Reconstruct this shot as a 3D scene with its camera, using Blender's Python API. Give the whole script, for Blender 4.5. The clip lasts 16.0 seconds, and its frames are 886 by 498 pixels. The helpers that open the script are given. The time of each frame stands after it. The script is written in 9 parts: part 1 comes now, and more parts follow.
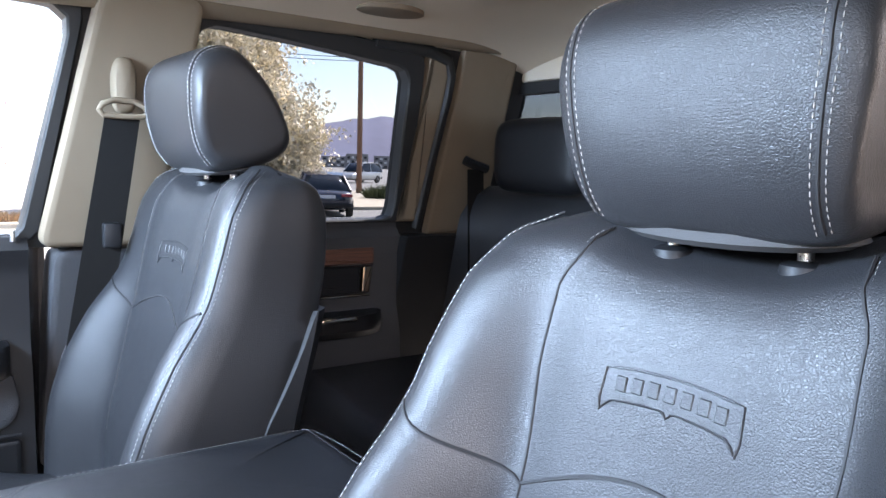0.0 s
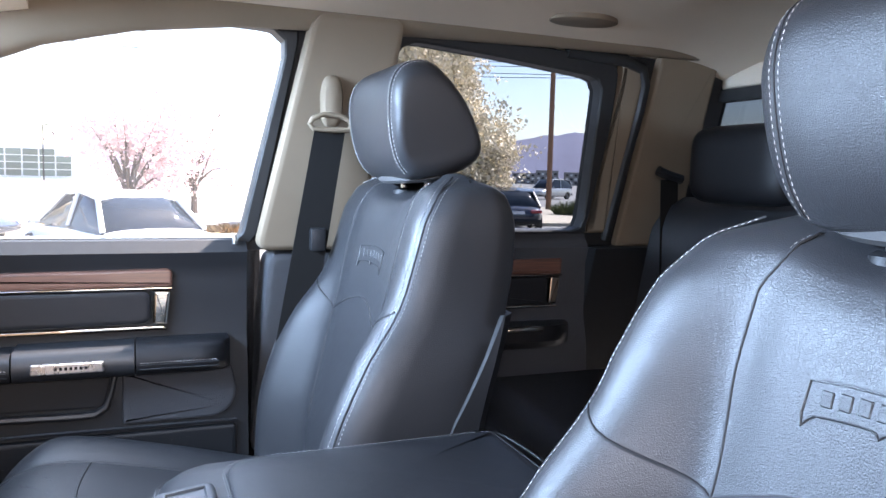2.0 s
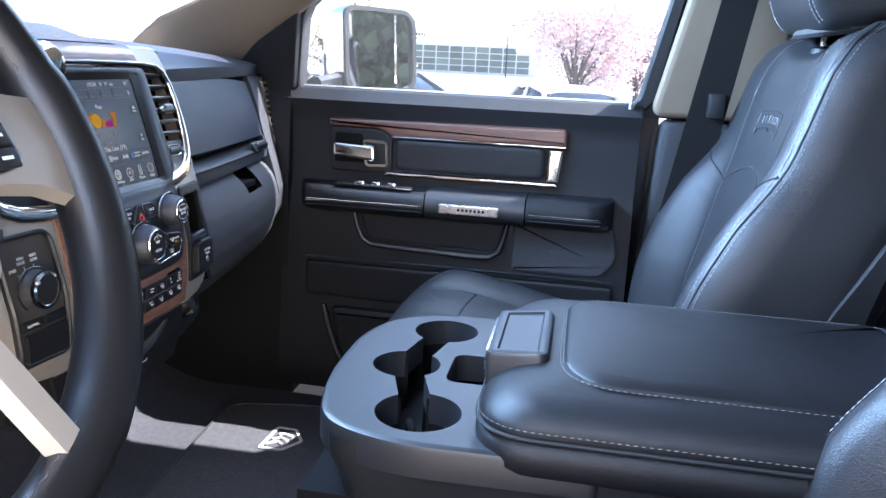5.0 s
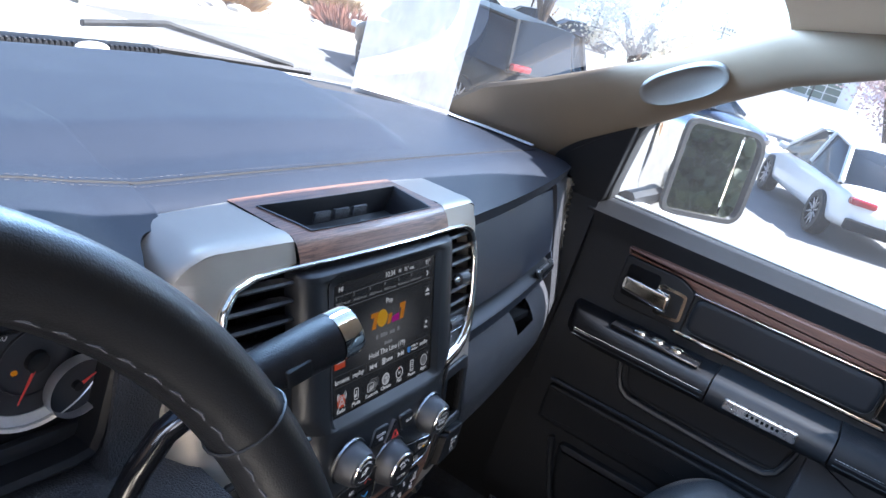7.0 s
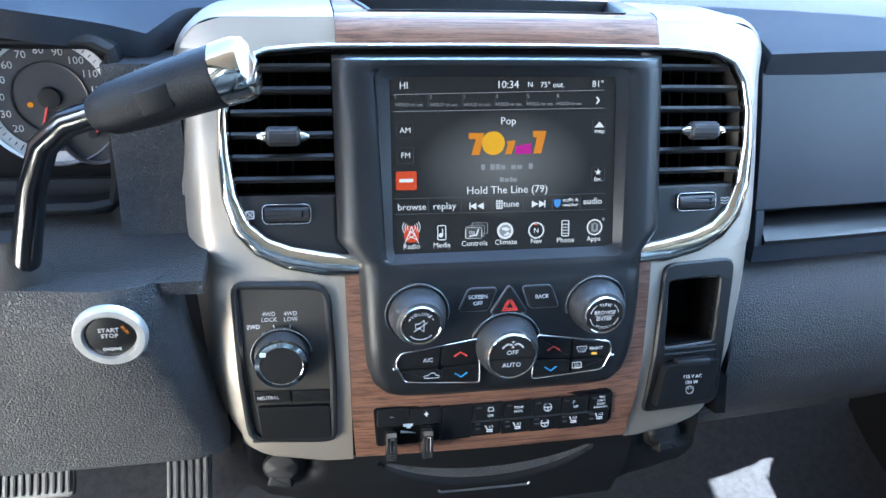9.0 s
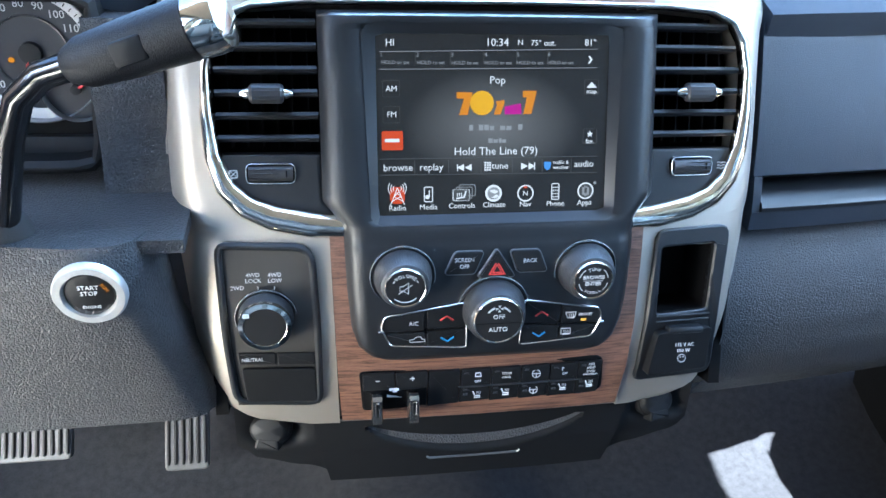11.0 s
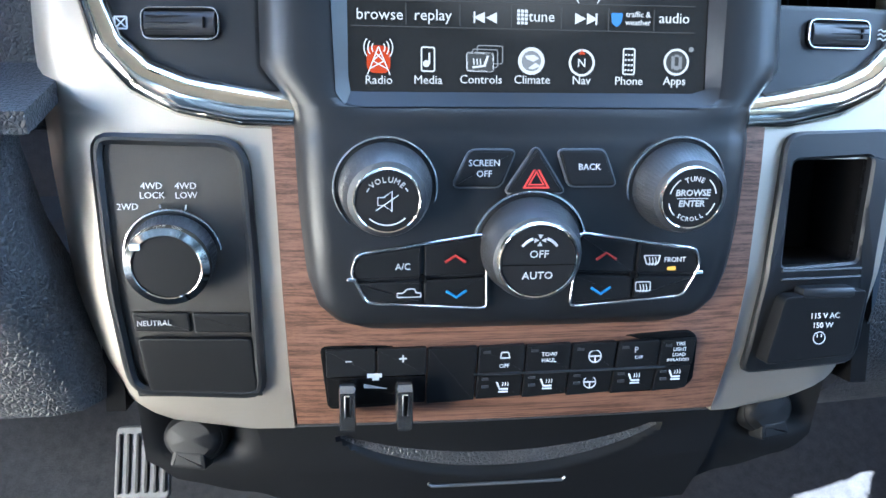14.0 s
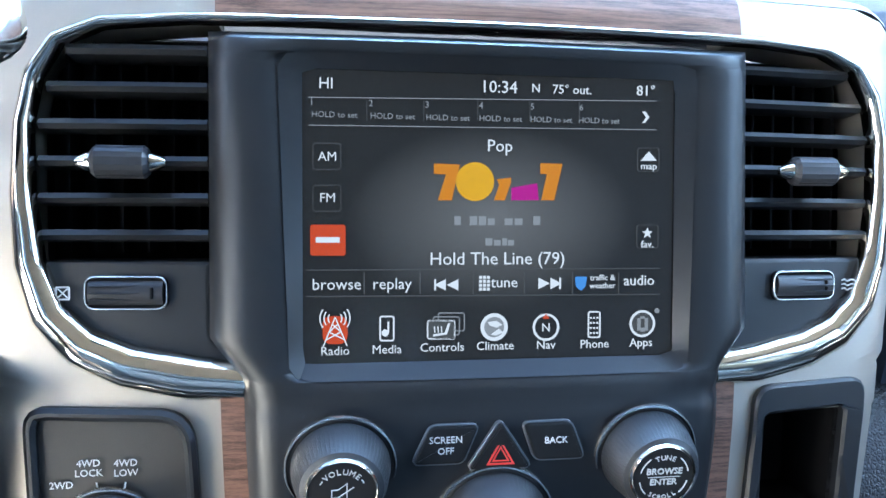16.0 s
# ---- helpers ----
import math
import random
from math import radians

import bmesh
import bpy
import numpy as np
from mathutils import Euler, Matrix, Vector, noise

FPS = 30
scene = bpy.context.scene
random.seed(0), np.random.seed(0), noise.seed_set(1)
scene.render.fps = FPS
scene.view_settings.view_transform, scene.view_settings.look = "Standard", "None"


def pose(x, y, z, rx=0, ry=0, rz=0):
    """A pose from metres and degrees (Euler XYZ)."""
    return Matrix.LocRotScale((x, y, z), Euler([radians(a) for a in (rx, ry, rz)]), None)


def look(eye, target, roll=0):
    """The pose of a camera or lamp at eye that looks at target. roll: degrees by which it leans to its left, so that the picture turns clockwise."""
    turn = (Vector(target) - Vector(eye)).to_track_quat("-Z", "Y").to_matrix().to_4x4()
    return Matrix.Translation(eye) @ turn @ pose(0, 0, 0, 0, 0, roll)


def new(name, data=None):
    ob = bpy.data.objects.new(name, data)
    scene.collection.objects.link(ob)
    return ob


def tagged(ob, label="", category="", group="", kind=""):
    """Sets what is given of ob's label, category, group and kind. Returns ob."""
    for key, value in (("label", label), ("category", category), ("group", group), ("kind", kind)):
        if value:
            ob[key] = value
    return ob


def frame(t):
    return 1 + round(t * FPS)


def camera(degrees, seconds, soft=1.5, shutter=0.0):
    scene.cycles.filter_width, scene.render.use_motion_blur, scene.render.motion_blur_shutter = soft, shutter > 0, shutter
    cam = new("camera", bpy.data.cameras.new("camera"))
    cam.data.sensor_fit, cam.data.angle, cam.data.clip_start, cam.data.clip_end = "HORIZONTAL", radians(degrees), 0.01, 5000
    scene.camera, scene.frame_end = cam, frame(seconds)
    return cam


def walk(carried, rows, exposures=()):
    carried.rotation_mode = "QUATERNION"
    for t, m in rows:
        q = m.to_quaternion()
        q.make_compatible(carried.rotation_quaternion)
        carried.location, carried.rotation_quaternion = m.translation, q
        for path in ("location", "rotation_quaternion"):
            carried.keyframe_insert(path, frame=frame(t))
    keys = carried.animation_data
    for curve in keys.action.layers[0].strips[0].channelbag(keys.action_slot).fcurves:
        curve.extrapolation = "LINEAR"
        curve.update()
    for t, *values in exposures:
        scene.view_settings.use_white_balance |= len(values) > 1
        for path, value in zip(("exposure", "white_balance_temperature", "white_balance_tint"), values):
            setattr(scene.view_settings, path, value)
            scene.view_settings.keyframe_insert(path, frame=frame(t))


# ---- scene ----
# The world: x to the passenger side, y to the bonnet, z up; the cabin floor is z = 0.
cam = camera(60.0, 16.0)
walk(cam, [
    (0, look((-0.825, 0.331, 0.883), (-0.0191, -0.2510, 0.7720), 1.59)),
    (0.5, look((-0.814, 0.327, 0.896), (-0.0361, -0.2967, 0.8252), 2.20)),
    (1, look((-0.821, 0.332, 0.894), (-0.0382, -0.2872, 0.8316), 2.36)),
    (1.5, look((-0.820, 0.332, 0.887), (0.0123, -0.2168, 0.8141), 2.10)),
    (2, look((-0.835, 0.335, 0.869), (0.0894, -0.0338, 0.7730), 1.41)),
    (2.2, look((-0.850, 0.325, 0.867), (0.0991, 0.0310, 0.7550), 1.56)),
    (2.5, look((-0.900, 0.286, 0.849), (0.0737, 0.1039, 0.7093), 0.78)),
    (2.6, look((-0.912, 0.260, 0.840), (0.0664, 0.1048, 0.7010), 1.08)),
    (3, look((-0.938, 0.189, 0.836), (0.0453, 0.1704, 0.6528), 0.57)),
    (3.5, look((-0.929, 0.204, 0.812), (0.0415, 0.3085, 0.5958), -0.28)),
    (3.7, look((-0.897, 0.211, 0.770), (0.0648, 0.3531, 0.5351), -0.60)),
    (5.8, look((-0.806, 0.326, 0.868), (0.1425, 0.4778, 0.5894), 6.02)),
    (5.9, look((-0.797, 0.364, 0.932), (0.1445, 0.5123, 0.6297), 7.17)),
    (6, look((-0.783, 0.384, 0.988), (0.1555, 0.5369, 0.6782), 7.96)),
    (6.2, look((-0.767, 0.403, 1.058), (0.1630, 0.5792, 0.7338), 10.29)),
    (6.5, look((-0.712, 0.434, 1.065), (0.2054, 0.6620, 0.7390), 13.99)),
    (6.8, look((-0.665, 0.460, 1.054), (0.2174, 0.7870, 0.7155), 16.21)),
    (7, look((-0.607, 0.467, 1.032), (0.2390, 0.8865, 0.7027), 17.24)),
    (7.2, look((-0.522, 0.472, 1.000), (0.2663, 0.9961, 0.6790), 17.66)),
    (7.4, look((-0.422, 0.451, 0.941), (0.2916, 1.0757, 0.6229), 17.17)),
    (7.5, look((-0.367, 0.419, 0.912), (0.2900, 1.1035, 0.5940), 16.20)),
    (7.6, look((-0.312, 0.429, 0.887), (0.3060, 1.1457, 0.5651), 15.97)),
    (7.8, look((-0.257, 0.420, 0.853), (0.2593, 1.2131, 0.5286), 13.48)),
    (8, look((-0.196, 0.372, 0.830), (0.1963, 1.2378, 0.5206), 8.87)),
    (8.1, look((-0.174, 0.372, 0.828), (0.1610, 1.2544, 0.4987), 7.45)),
    (8.3, look((-0.160, 0.344, 0.829), (0.1000, 1.2386, 0.4653), 5.06)),
    (8.5, look((-0.157, 0.307, 0.856), (0.0647, 1.2047, 0.4743), 3.62)),
    (9, look((-0.147, 0.268, 0.875), (0.0234, 1.1579, 0.4520), 2.35)),
    (9.2, look((-0.136, 0.246, 0.885), (0.0298, 1.1307, 0.4487), 2.34)),
    (11.3, look((-0.122, 0.283, 0.849), (0.0304, 1.1582, 0.3901), 2.58)),
    (11.4, look((-0.115, 0.313, 0.826), (0.0426, 1.1809, 0.3544), 2.69)),
    (11.5, look((-0.104, 0.329, 0.797), (0.0529, 1.2019, 0.3353), 2.61)),
    (12, look((-0.081, 0.412, 0.721), (0.0637, 1.2892, 0.2626), 2.18)),
    (12.5, look((-0.082, 0.426, 0.710), (0.0471, 1.3057, 0.2523), 1.72)),
    (13, look((-0.084, 0.429, 0.706), (0.0336, 1.3129, 0.2536), 1.52)),
    (13.5, look((-0.084, 0.427, 0.705), (0.0297, 1.3200, 0.2701), 1.72)),
    (14, look((-0.085, 0.426, 0.708), (0.0305, 1.3312, 0.2990), 2.02)),
    (14.5, look((-0.091, 0.451, 0.747), (0.0370, 1.3668, 0.3670), 2.48)),
    (15, look((-0.082, 0.475, 0.777), (0.0581, 1.4038, 0.4331), 2.66)),
    (15.5, look((-0.081, 0.474, 0.776), (0.0684, 1.4112, 0.4617), 2.74)),
    (16, look((-0.078, 0.471, 0.782), (0.0784, 1.4106, 0.4767), 2.73)),
], exposures=[(t, ev, k, 20 if t < 4 else 14 if t < 8.2 else 6) for t, ev, k in ((0, 3.3, 7000), (1.2, 3.3, 7050), (2.0, 3.25, 6600), (3.0, 3.15, 5900), (3.6, 2.85, 5700), (6.0, 3.1, 5750), (6.5, 2.85, 5900), (7.0, 2.5, 5700), (7.5, 1.7, 5000), (8.0, 2.3, 5000), (8.5, 3.45, 5200), (9, 3.85, 5300), (11.5, 4.02, 5200), (12.0, 4.15, 5150), (13.5, 4.18, 5150), (14.5, 4.22, 5200), (15.0, 4.0, 5200), (16, 3.75, 5250))])

# ---- light ----
SUN_AZ, SUN_EL = radians(160.0), radians(52.5)     # clockwise from +y
world = bpy.data.worlds.new("sky")
scene.world = world
world.use_nodes = True
wn = world.node_tree.nodes
sky = wn.new("ShaderNodeTexSky")
sky.sky_type, sky.sun_disc = "NISHITA", False
sky.sun_elevation, sky.sun_rotation = SUN_EL, SUN_AZ
wn["Background"].inputs["Strength"].default_value = 0.085
world.node_tree.links.new(sky.outputs[0], wn["Background"].inputs["Color"])
sun = new("sun", bpy.data.lights.new("sun", "SUN"))
sun.data.energy, sun.data.angle, sun.data.color = 4.5, radians(0.53), (1.0, 0.95, 0.88)
to_sun = Vector((math.sin(SUN_AZ) * math.cos(SUN_EL), math.cos(SUN_AZ) * math.cos(SUN_EL), math.sin(SUN_EL)))
sun.matrix_world = look(to_sun * 30, (0, 0, 0))
# daylight through the open driver's door
opening = new("door_opening_light", bpy.data.lights.new("door_opening_light", "AREA"))
opening.data.shape, opening.data.size, opening.data.size_y = "RECTANGLE", 0.45, 0.6
opening.data.energy, opening.data.color = 1.0, (1.0, 0.86, 0.66)
opening.data.spread = radians(110)
opening.matrix_world = look((-0.99, 0.30, 0.50), (-0.12, 1.2, 0.46))
# skylight from above the open driver's door
over = new("door_sky_light", bpy.data.lights.new("door_sky_light", "AREA"))
over.data.shape, over.data.size, over.data.size_y = "RECTANGLE", 0.5, 0.3
over.data.energy, over.data.color = 1.15, (0.76, 0.86, 1.0)
over.data.spread = radians(112)
over.matrix_world = look((-1.05, 0.42, 1.02), (-0.40, 0.05, 0.50))
# skylight through the windscreen
head = new("windscreen_light", bpy.data.lights.new("windscreen_light", "AREA"))
head.data.shape, head.data.size, head.data.size_y = "RECTANGLE", 0.9, 0.16
head.data.energy, head.data.color = 9.0, (0.48, 0.72, 1.0)
head.data.spread = radians(125)
head.matrix_world = look((0.24, 0.99, 1.17), (0.24, -0.4, 0.97))
# daylight through the rear window on the driver's side
rear = new("rear_window_light", bpy.data.lights.new("rear_window_light", "AREA"))
rear.data.shape, rear.data.size, rear.data.size_y = "RECTANGLE", 0.5, 0.34
rear.data.energy, rear.data.color = 0.22, (0.93, 0.93, 0.93)
rear.data.spread = radians(70)
rear.matrix_world = look((-1.35, -0.55, 1.02), (0.36, 0.82, 0.63))

# skylight through the front passenger window
side = new("passenger_window_light", bpy.data.lights.new("passenger_window_light", "AREA"))
side.data.shape, side.data.size, side.data.size_y = "RECTANGLE", 0.8, 0.35
side.data.energy, side.data.color = 2.0, (0.66, 0.82, 1.0)
side.data.spread = radians(150)
side.matrix_world = look((1.16, 0.50, 1.44), (0.10, 0.62, 0.60))

# ---- materials ----
def material(name, color, rough=0.5, metal=0.0, color2=None, scale=40.0, fine=400.0, bump=0.0, bump_scale=300.0,
             stretch=(1, 1, 1), kind="noise", coat=0.0, spec=0.5, mix=0.5, rough_var=0.08, piece=0.0):
    m = bpy.data.materials.new(name)
    m.use_nodes = True
    n, l = m.node_tree.nodes, m.node_tree.links
    p = n["Principled BSDF"]
    p.inputs["Metallic"].default_value = metal
    p.inputs["Coat Weight"].default_value = coat
    p.inputs["Specular IOR Level"].default_value = spec
    tc, mp = n.new("ShaderNodeTexCoord"), n.new("ShaderNodeMapping")
    mp.inputs["Scale"].default_value = stretch
    l.new(tc.outputs["Object"], mp.inputs["Vector"])
    big, small = n.new("ShaderNodeTexNoise"), n.new("ShaderNodeTexNoise")
    big.inputs["Scale"].default_value, small.inputs["Scale"].default_value = scale, fine
    big.inputs["Detail"].default_value, small.inputs["Detail"].default_value = 4, 3
    for x in (big, small):
        l.new(mp.outputs[0], x.inputs["Vector"])
    add = n.new("ShaderNodeMath")
    add.operation = "MULTIPLY_ADD"
    l.new(big.outputs["Fac"], add.inputs[0])
    add.inputs[1].default_value = 0.6
    half = n.new("ShaderNodeMath")
    half.operation, half.inputs[1].default_value = "MULTIPLY", 0.4
    l.new(small.outputs["Fac"], half.inputs[0])
    l.new(half.outputs[0], add.inputs[2])
    ramp = n.new("ShaderNodeMapRange")
    ramp.inputs["From Min"].default_value, ramp.inputs["From Max"].default_value = 0.5 - mix / 2, 0.5 + mix / 2
    l.new(add.outputs[0], ramp.inputs["Value"])
    cm = n.new("ShaderNodeMix")
    cm.data_type = "RGBA"
    c2 = color2 or tuple(c * 0.82 for c in color)
    cm.inputs[6].default_value, cm.inputs[7].default_value = (*c2, 1), (*color, 1)
    l.new(ramp.outputs[0], cm.inputs[0])
    out = cm.outputs[2]
    if piece:
        info, hs, mr = n.new("ShaderNodeObjectInfo"), n.new("ShaderNodeHueSaturation"), n.new("ShaderNodeMapRange")
        mr.inputs["To Min"].default_value, mr.inputs["To Max"].default_value = 1 - piece, 1 + piece
        l.new(info.outputs["Random"], mr.inputs["Value"])
        l.new(mr.outputs[0], hs.inputs["Value"])
        l.new(out, hs.inputs["Color"])
        out = hs.outputs[0]
    l.new(out, p.inputs["Base Color"])
    rr = n.new("ShaderNodeMapRange")
    rr.inputs["To Min"].default_value, rr.inputs["To Max"].default_value = max(0.02, rough - rough_var), rough + rough_var
    l.new(add.outputs[0], rr.inputs["Value"])
    l.new(rr.outputs[0], p.inputs["Roughness"])
    if bump:
        b = n.new("ShaderNodeBump")
        b.inputs["Strength"].default_value, b.inputs["Distance"].default_value = bump, 0.0006
        if kind == "leather":
            v = n.new("ShaderNodeTexVoronoi")
            v.feature = "DISTANCE_TO_EDGE"
            v.inputs["Scale"].default_value = bump_scale
            warp = n.new("ShaderNodeTexNoise")
            warp.inputs["Scale"].default_value = bump_scale * 0.6
            wa = n.new("ShaderNodeVectorMath")
            wa.operation = "MULTIPLY_ADD"
            wa.inputs[1].default_value = (1.1 / bump_scale,) * 3
            l.new(mp.outputs[0], warp.inputs["Vector"])
            l.new(warp.outputs["Color"], wa.inputs[0])
            l.new(mp.outputs[0], wa.inputs[2])
            l.new(wa.outputs[0], v.inputs["Vector"])
            cl = n.new("ShaderNodeMapRange")
            cl.inputs["From Max"].default_value = 0.25
            l.new(v.outputs["Distance"], cl.inputs["Value"])
            soft = n.new("ShaderNodeMath")
            soft.operation = "MULTIPLY_ADD"
            soft.inputs[1].default_value = 0.8
            l.new(small.outputs["Fac"], soft.inputs[0])
            l.new(cl.outputs[0], soft.inputs[2])
            l.new(soft.outputs[0], b.inputs["Height"])
        else:
            t = n.new("ShaderNodeTexNoise")
            t.inputs["Scale"].default_value, t.inputs["Detail"].default_value = bump_scale, 3
            l.new(mp.outputs[0], t.inputs["Vector"])
            l.new(t.outputs["Fac"], b.inputs["Height"])
        l.new(b.outputs[0], p.inputs["Normal"])
    return m


def glowing(name, color, strength):
    m = bpy.data.materials.new(name)
    m.use_nodes = True
    p = m.node_tree.nodes["Principled BSDF"]
    p.inputs["Base Color"].default_value = (0.01, 0.01, 0.01, 1)
    p.inputs["Specular IOR Level"].default_value, p.inputs["Roughness"].default_value = 0.05, 0.9
    p.inputs["Emission Color"].default_value, p.inputs["Emission Strength"].default_value = (*color, 1), strength
    return m


def glassy(name, tint=(1, 1, 1), rough=0.0, glare_haze=0.0):
    m = bpy.data.materials.new(name)
    m.use_nodes = True
    n, l = m.node_tree.nodes, m.node_tree.links
    n.remove(n["Principled BSDF"])
    tr, gl, mx, fr = (n.new("ShaderNode" + k) for k in ("BsdfTransparent", "BsdfGlossy", "MixShader", "LayerWeight"))
    tr.inputs["Color"].default_value = (*tint, 1)
    gl.inputs["Roughness"].default_value = rough
    fr.inputs["Blend"].default_value = 0.5
    pw, ad = n.new("ShaderNodeMath"), n.new("ShaderNodeMath")
    pw.operation, pw.inputs[1].default_value = "POWER", 3.0
    ad.operation, ad.inputs[1].default_value, ad.inputs[2].default_value = "MULTIPLY_ADD", 0.8, 0.06
    l.new(fr.outputs["Facing"], pw.inputs[0])
    l.new(pw.outputs[0], ad.inputs[0])
    l.new(ad.outputs[0], mx.inputs[0])
    l.new(tr.outputs[0], mx.inputs[1])
    l.new(gl.outputs[0], mx.inputs[2])
    l.new(mx.outputs[0], n["Material Output"].inputs["Surface"])
    # faint patchy translucent layer stands in for the glare haze over the panes
    if glare_haze:
        tl, top, spots, lim = (n.new("ShaderNode" + k) for k in ("BsdfTranslucent", "MixShader", "TexNoise", "MapRange"))
        tl.inputs["Color"].default_value = (1.0, 0.98, 0.95, 1)
        spots.inputs["Scale"].default_value, spots.inputs["Detail"].default_value = 7.0, 6
        lim.inputs["To Min"].default_value, lim.inputs["To Max"].default_value = glare_haze * 0.5, glare_haze * 1.5
        l.new(spots.outputs["Fac"], lim.inputs["Value"])
        l.new(lim.outputs[0], top.inputs[0])
        l.new(mx.outputs[0], top.inputs[1])
        l.new(tl.outputs[0], top.inputs[2])
        l.new(top.outputs[0], n["Material Output"].inputs["Surface"])
    return m


def woody(name, dark, light, along="X"):
    m = material(name, light, 0.42, coat=0.2)
    n, l = m.node_tree.nodes, m.node_tree.links
    mp = n["Mapping"]
    mp.inputs["Scale"].default_value = {"X": (4.0, 250, 250), "Y": (105, 2.5, 105), "Z": (105, 105, 2.5)}[along]
    for x, s in zip([q for q in n if q.type == "TEX_NOISE"], (3.0, 22.0)):
        x.inputs["Scale"].default_value, x.inputs["Detail"].default_value = s, 6
    lim = [q for q in n if q.type == "MAP_RANGE"][0]
    lim.inputs["From Min"].default_value, lim.inputs["From Max"].default_value = 0.38, 0.57
    mix = [q for q in n if q.type == "MIX"][0]
    mix.inputs[6].default_value, mix.inputs[7].default_value = (*dark, 1), (*light, 1)
    return m


LEATHER = material("black_leather", (0.0185, 0.019, 0.0208), 0.385, kind="leather", bump=0.30, bump_scale=430, scale=9, fine=420, spec=0.40, rough_var=0.06)
LEATHER_SMOOTH = material("smooth_black_leather", (0.0075, 0.0077, 0.009), 0.44, kind="leather", bump=0.25, bump_scale=560, scale=14, fine=600, spec=0.30)
RIM_LEATHER = material("worn_black_rim_leather", (0.0075, 0.0075, 0.008), 0.36, kind="leather", bump=0.12, bump_scale=600, scale=22, fine=300, spec=0.36, rough_var=0.08)
LEATHER_GREY = material("dark_grey_leather", (0.028, 0.0275, 0.028), 0.75, kind="leather", bump=0.2, bump_scale=500, scale=14)
VINYL = material("dash_vinyl", (0.018, 0.023, 0.034), 0.45, kind="leather", bump=0.22, bump_scale=700, scale=10, fine=900, spec=0.5)
DOOR_VINYL = material("door_vinyl", (0.009, 0.0094, 0.0105), 0.52, kind="leather", bump=0.22, bump_scale=700, scale=10, fine=900, spec=0.27)
PLASTIC = material("black_plastic", (0.009, 0.0094, 0.0105), 0.50, spec=0.28, bump=0.15, bump_scale=1500, scale=25)
PLASTIC_GRAIN = material("grained_plastic", (0.043, 0.044, 0.048), 0.46, spec=0.45, kind="leather", bump=0.95, bump_scale=400, scale=12)
SATIN = material("satin_charcoal", (0.0115, 0.0125, 0.0145), 0.42, bump=0.04, bump_scale=1800, scale=18, rough_var=0.05)
GLOSS = material("piano_black", (0.008, 0.008, 0.009), 0.16, rough_var=0.05, coat=0.3)
MATTE = material("matte_black_plastic", (0.012, 0.012, 0.013), 0.65, scale=25, spec=0.3)
# near-black for recess insides, their shade put into the colour; also black parts
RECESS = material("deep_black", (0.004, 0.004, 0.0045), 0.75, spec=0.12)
SILVER = material("satin_silver_paint", (0.48, 0.44, 0.375), 0.46, metal=0.7, color2=(0.44, 0.40, 0.34), scale=30, fine=1500, rough_var=0.05)
CHROME = material("chrome", (0.88, 0.83, 0.73), 0.09, metal=1.0, scale=60, rough_var=0.04)
SATIN_CHROME = material("satin_chrome", (0.72, 0.71, 0.69), 0.24, metal=1.0, scale=60)
STEEL = material("brushed_steel", (0.62, 0.62, 0.62), 0.28, metal=1.0, scale=80)
WOOD = woody("brown_wood_trim", (0.060, 0.029, 0.019), (0.235, 0.122, 0.078), "X")
WOOD_V = woody("brown_wood_trim_door", (0.055, 0.024, 0.016), (0.115, 0.048, 0.030), "Y")
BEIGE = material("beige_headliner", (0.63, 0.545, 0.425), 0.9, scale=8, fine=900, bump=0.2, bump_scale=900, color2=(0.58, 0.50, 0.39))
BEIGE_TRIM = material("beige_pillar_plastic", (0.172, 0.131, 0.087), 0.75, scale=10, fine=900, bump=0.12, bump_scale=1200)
GREIGE = material("greige_fabric", (0.17, 0.16, 0.145), 0.9, scale=20, bump=0.2, bump_scale=900)
CARPET = material("black_carpet", (0.040, 0.041, 0.045), 0.95, color2=(0.009, 0.009, 0.011), scale=90, fine=520, bump=1.0, bump_scale=800)
MAT_PILE = material("dark_mat_pile", (0.050, 0.050, 0.053), 0.95, color2=(0.014, 0.014, 0.015), scale=110, fine=600, bump=1.0, bump_scale=1100)
KNURL = material("knurled_satin_grey", (0.105, 0.107, 0.112), 0.36, metal=0.75, scale=60, fine=2600, bump=0.5, bump_scale=2400)
POD_BLACK = material("warm_matte_black", (0.044, 0.041, 0.037), 0.52, spec=0.4, bump=0.12, bump_scale=1500, scale=25)
GUNMETAL = material("ribbed_gunmetal", (0.045, 0.045, 0.048), 0.36, metal=0.3, scale=60)
LEDGE_GREY = material("grey_grained_ledge", (0.055, 0.052, 0.050), 0.7, kind="leather", bump=0.8, bump_scale=380, scale=12)
RUBBER = material("black_rubber", (0.012, 0.012, 0.012), 0.6, scale=60)
STITCH = material("light_grey_thread", (0.42, 0.41, 0.39), 0.8)
STITCH_DIM = material("grey_thread", (0.20, 0.20, 0.20), 0.8)
# the shade inside seams and creases is put into this black
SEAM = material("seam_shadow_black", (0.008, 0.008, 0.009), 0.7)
PRINT = material("white_print", (0.62, 0.63, 0.64), 0.6)
RED_PRINT = material("red_print", (0.60, 0.05, 0.04), 0.5)
BLUE_PRINT = material("blue_print", (0.05, 0.28, 0.62), 0.5)
WEBBING = material("grey_belt_webbing", (0.011, 0.0105, 0.010), 0.9, spec=0.1, scale=60, fine=1500, bump=0.4, bump_scale=1600)
GLASS = glassy("window_glass", (0.93, 0.96, 0.95), glare_haze=0.015)
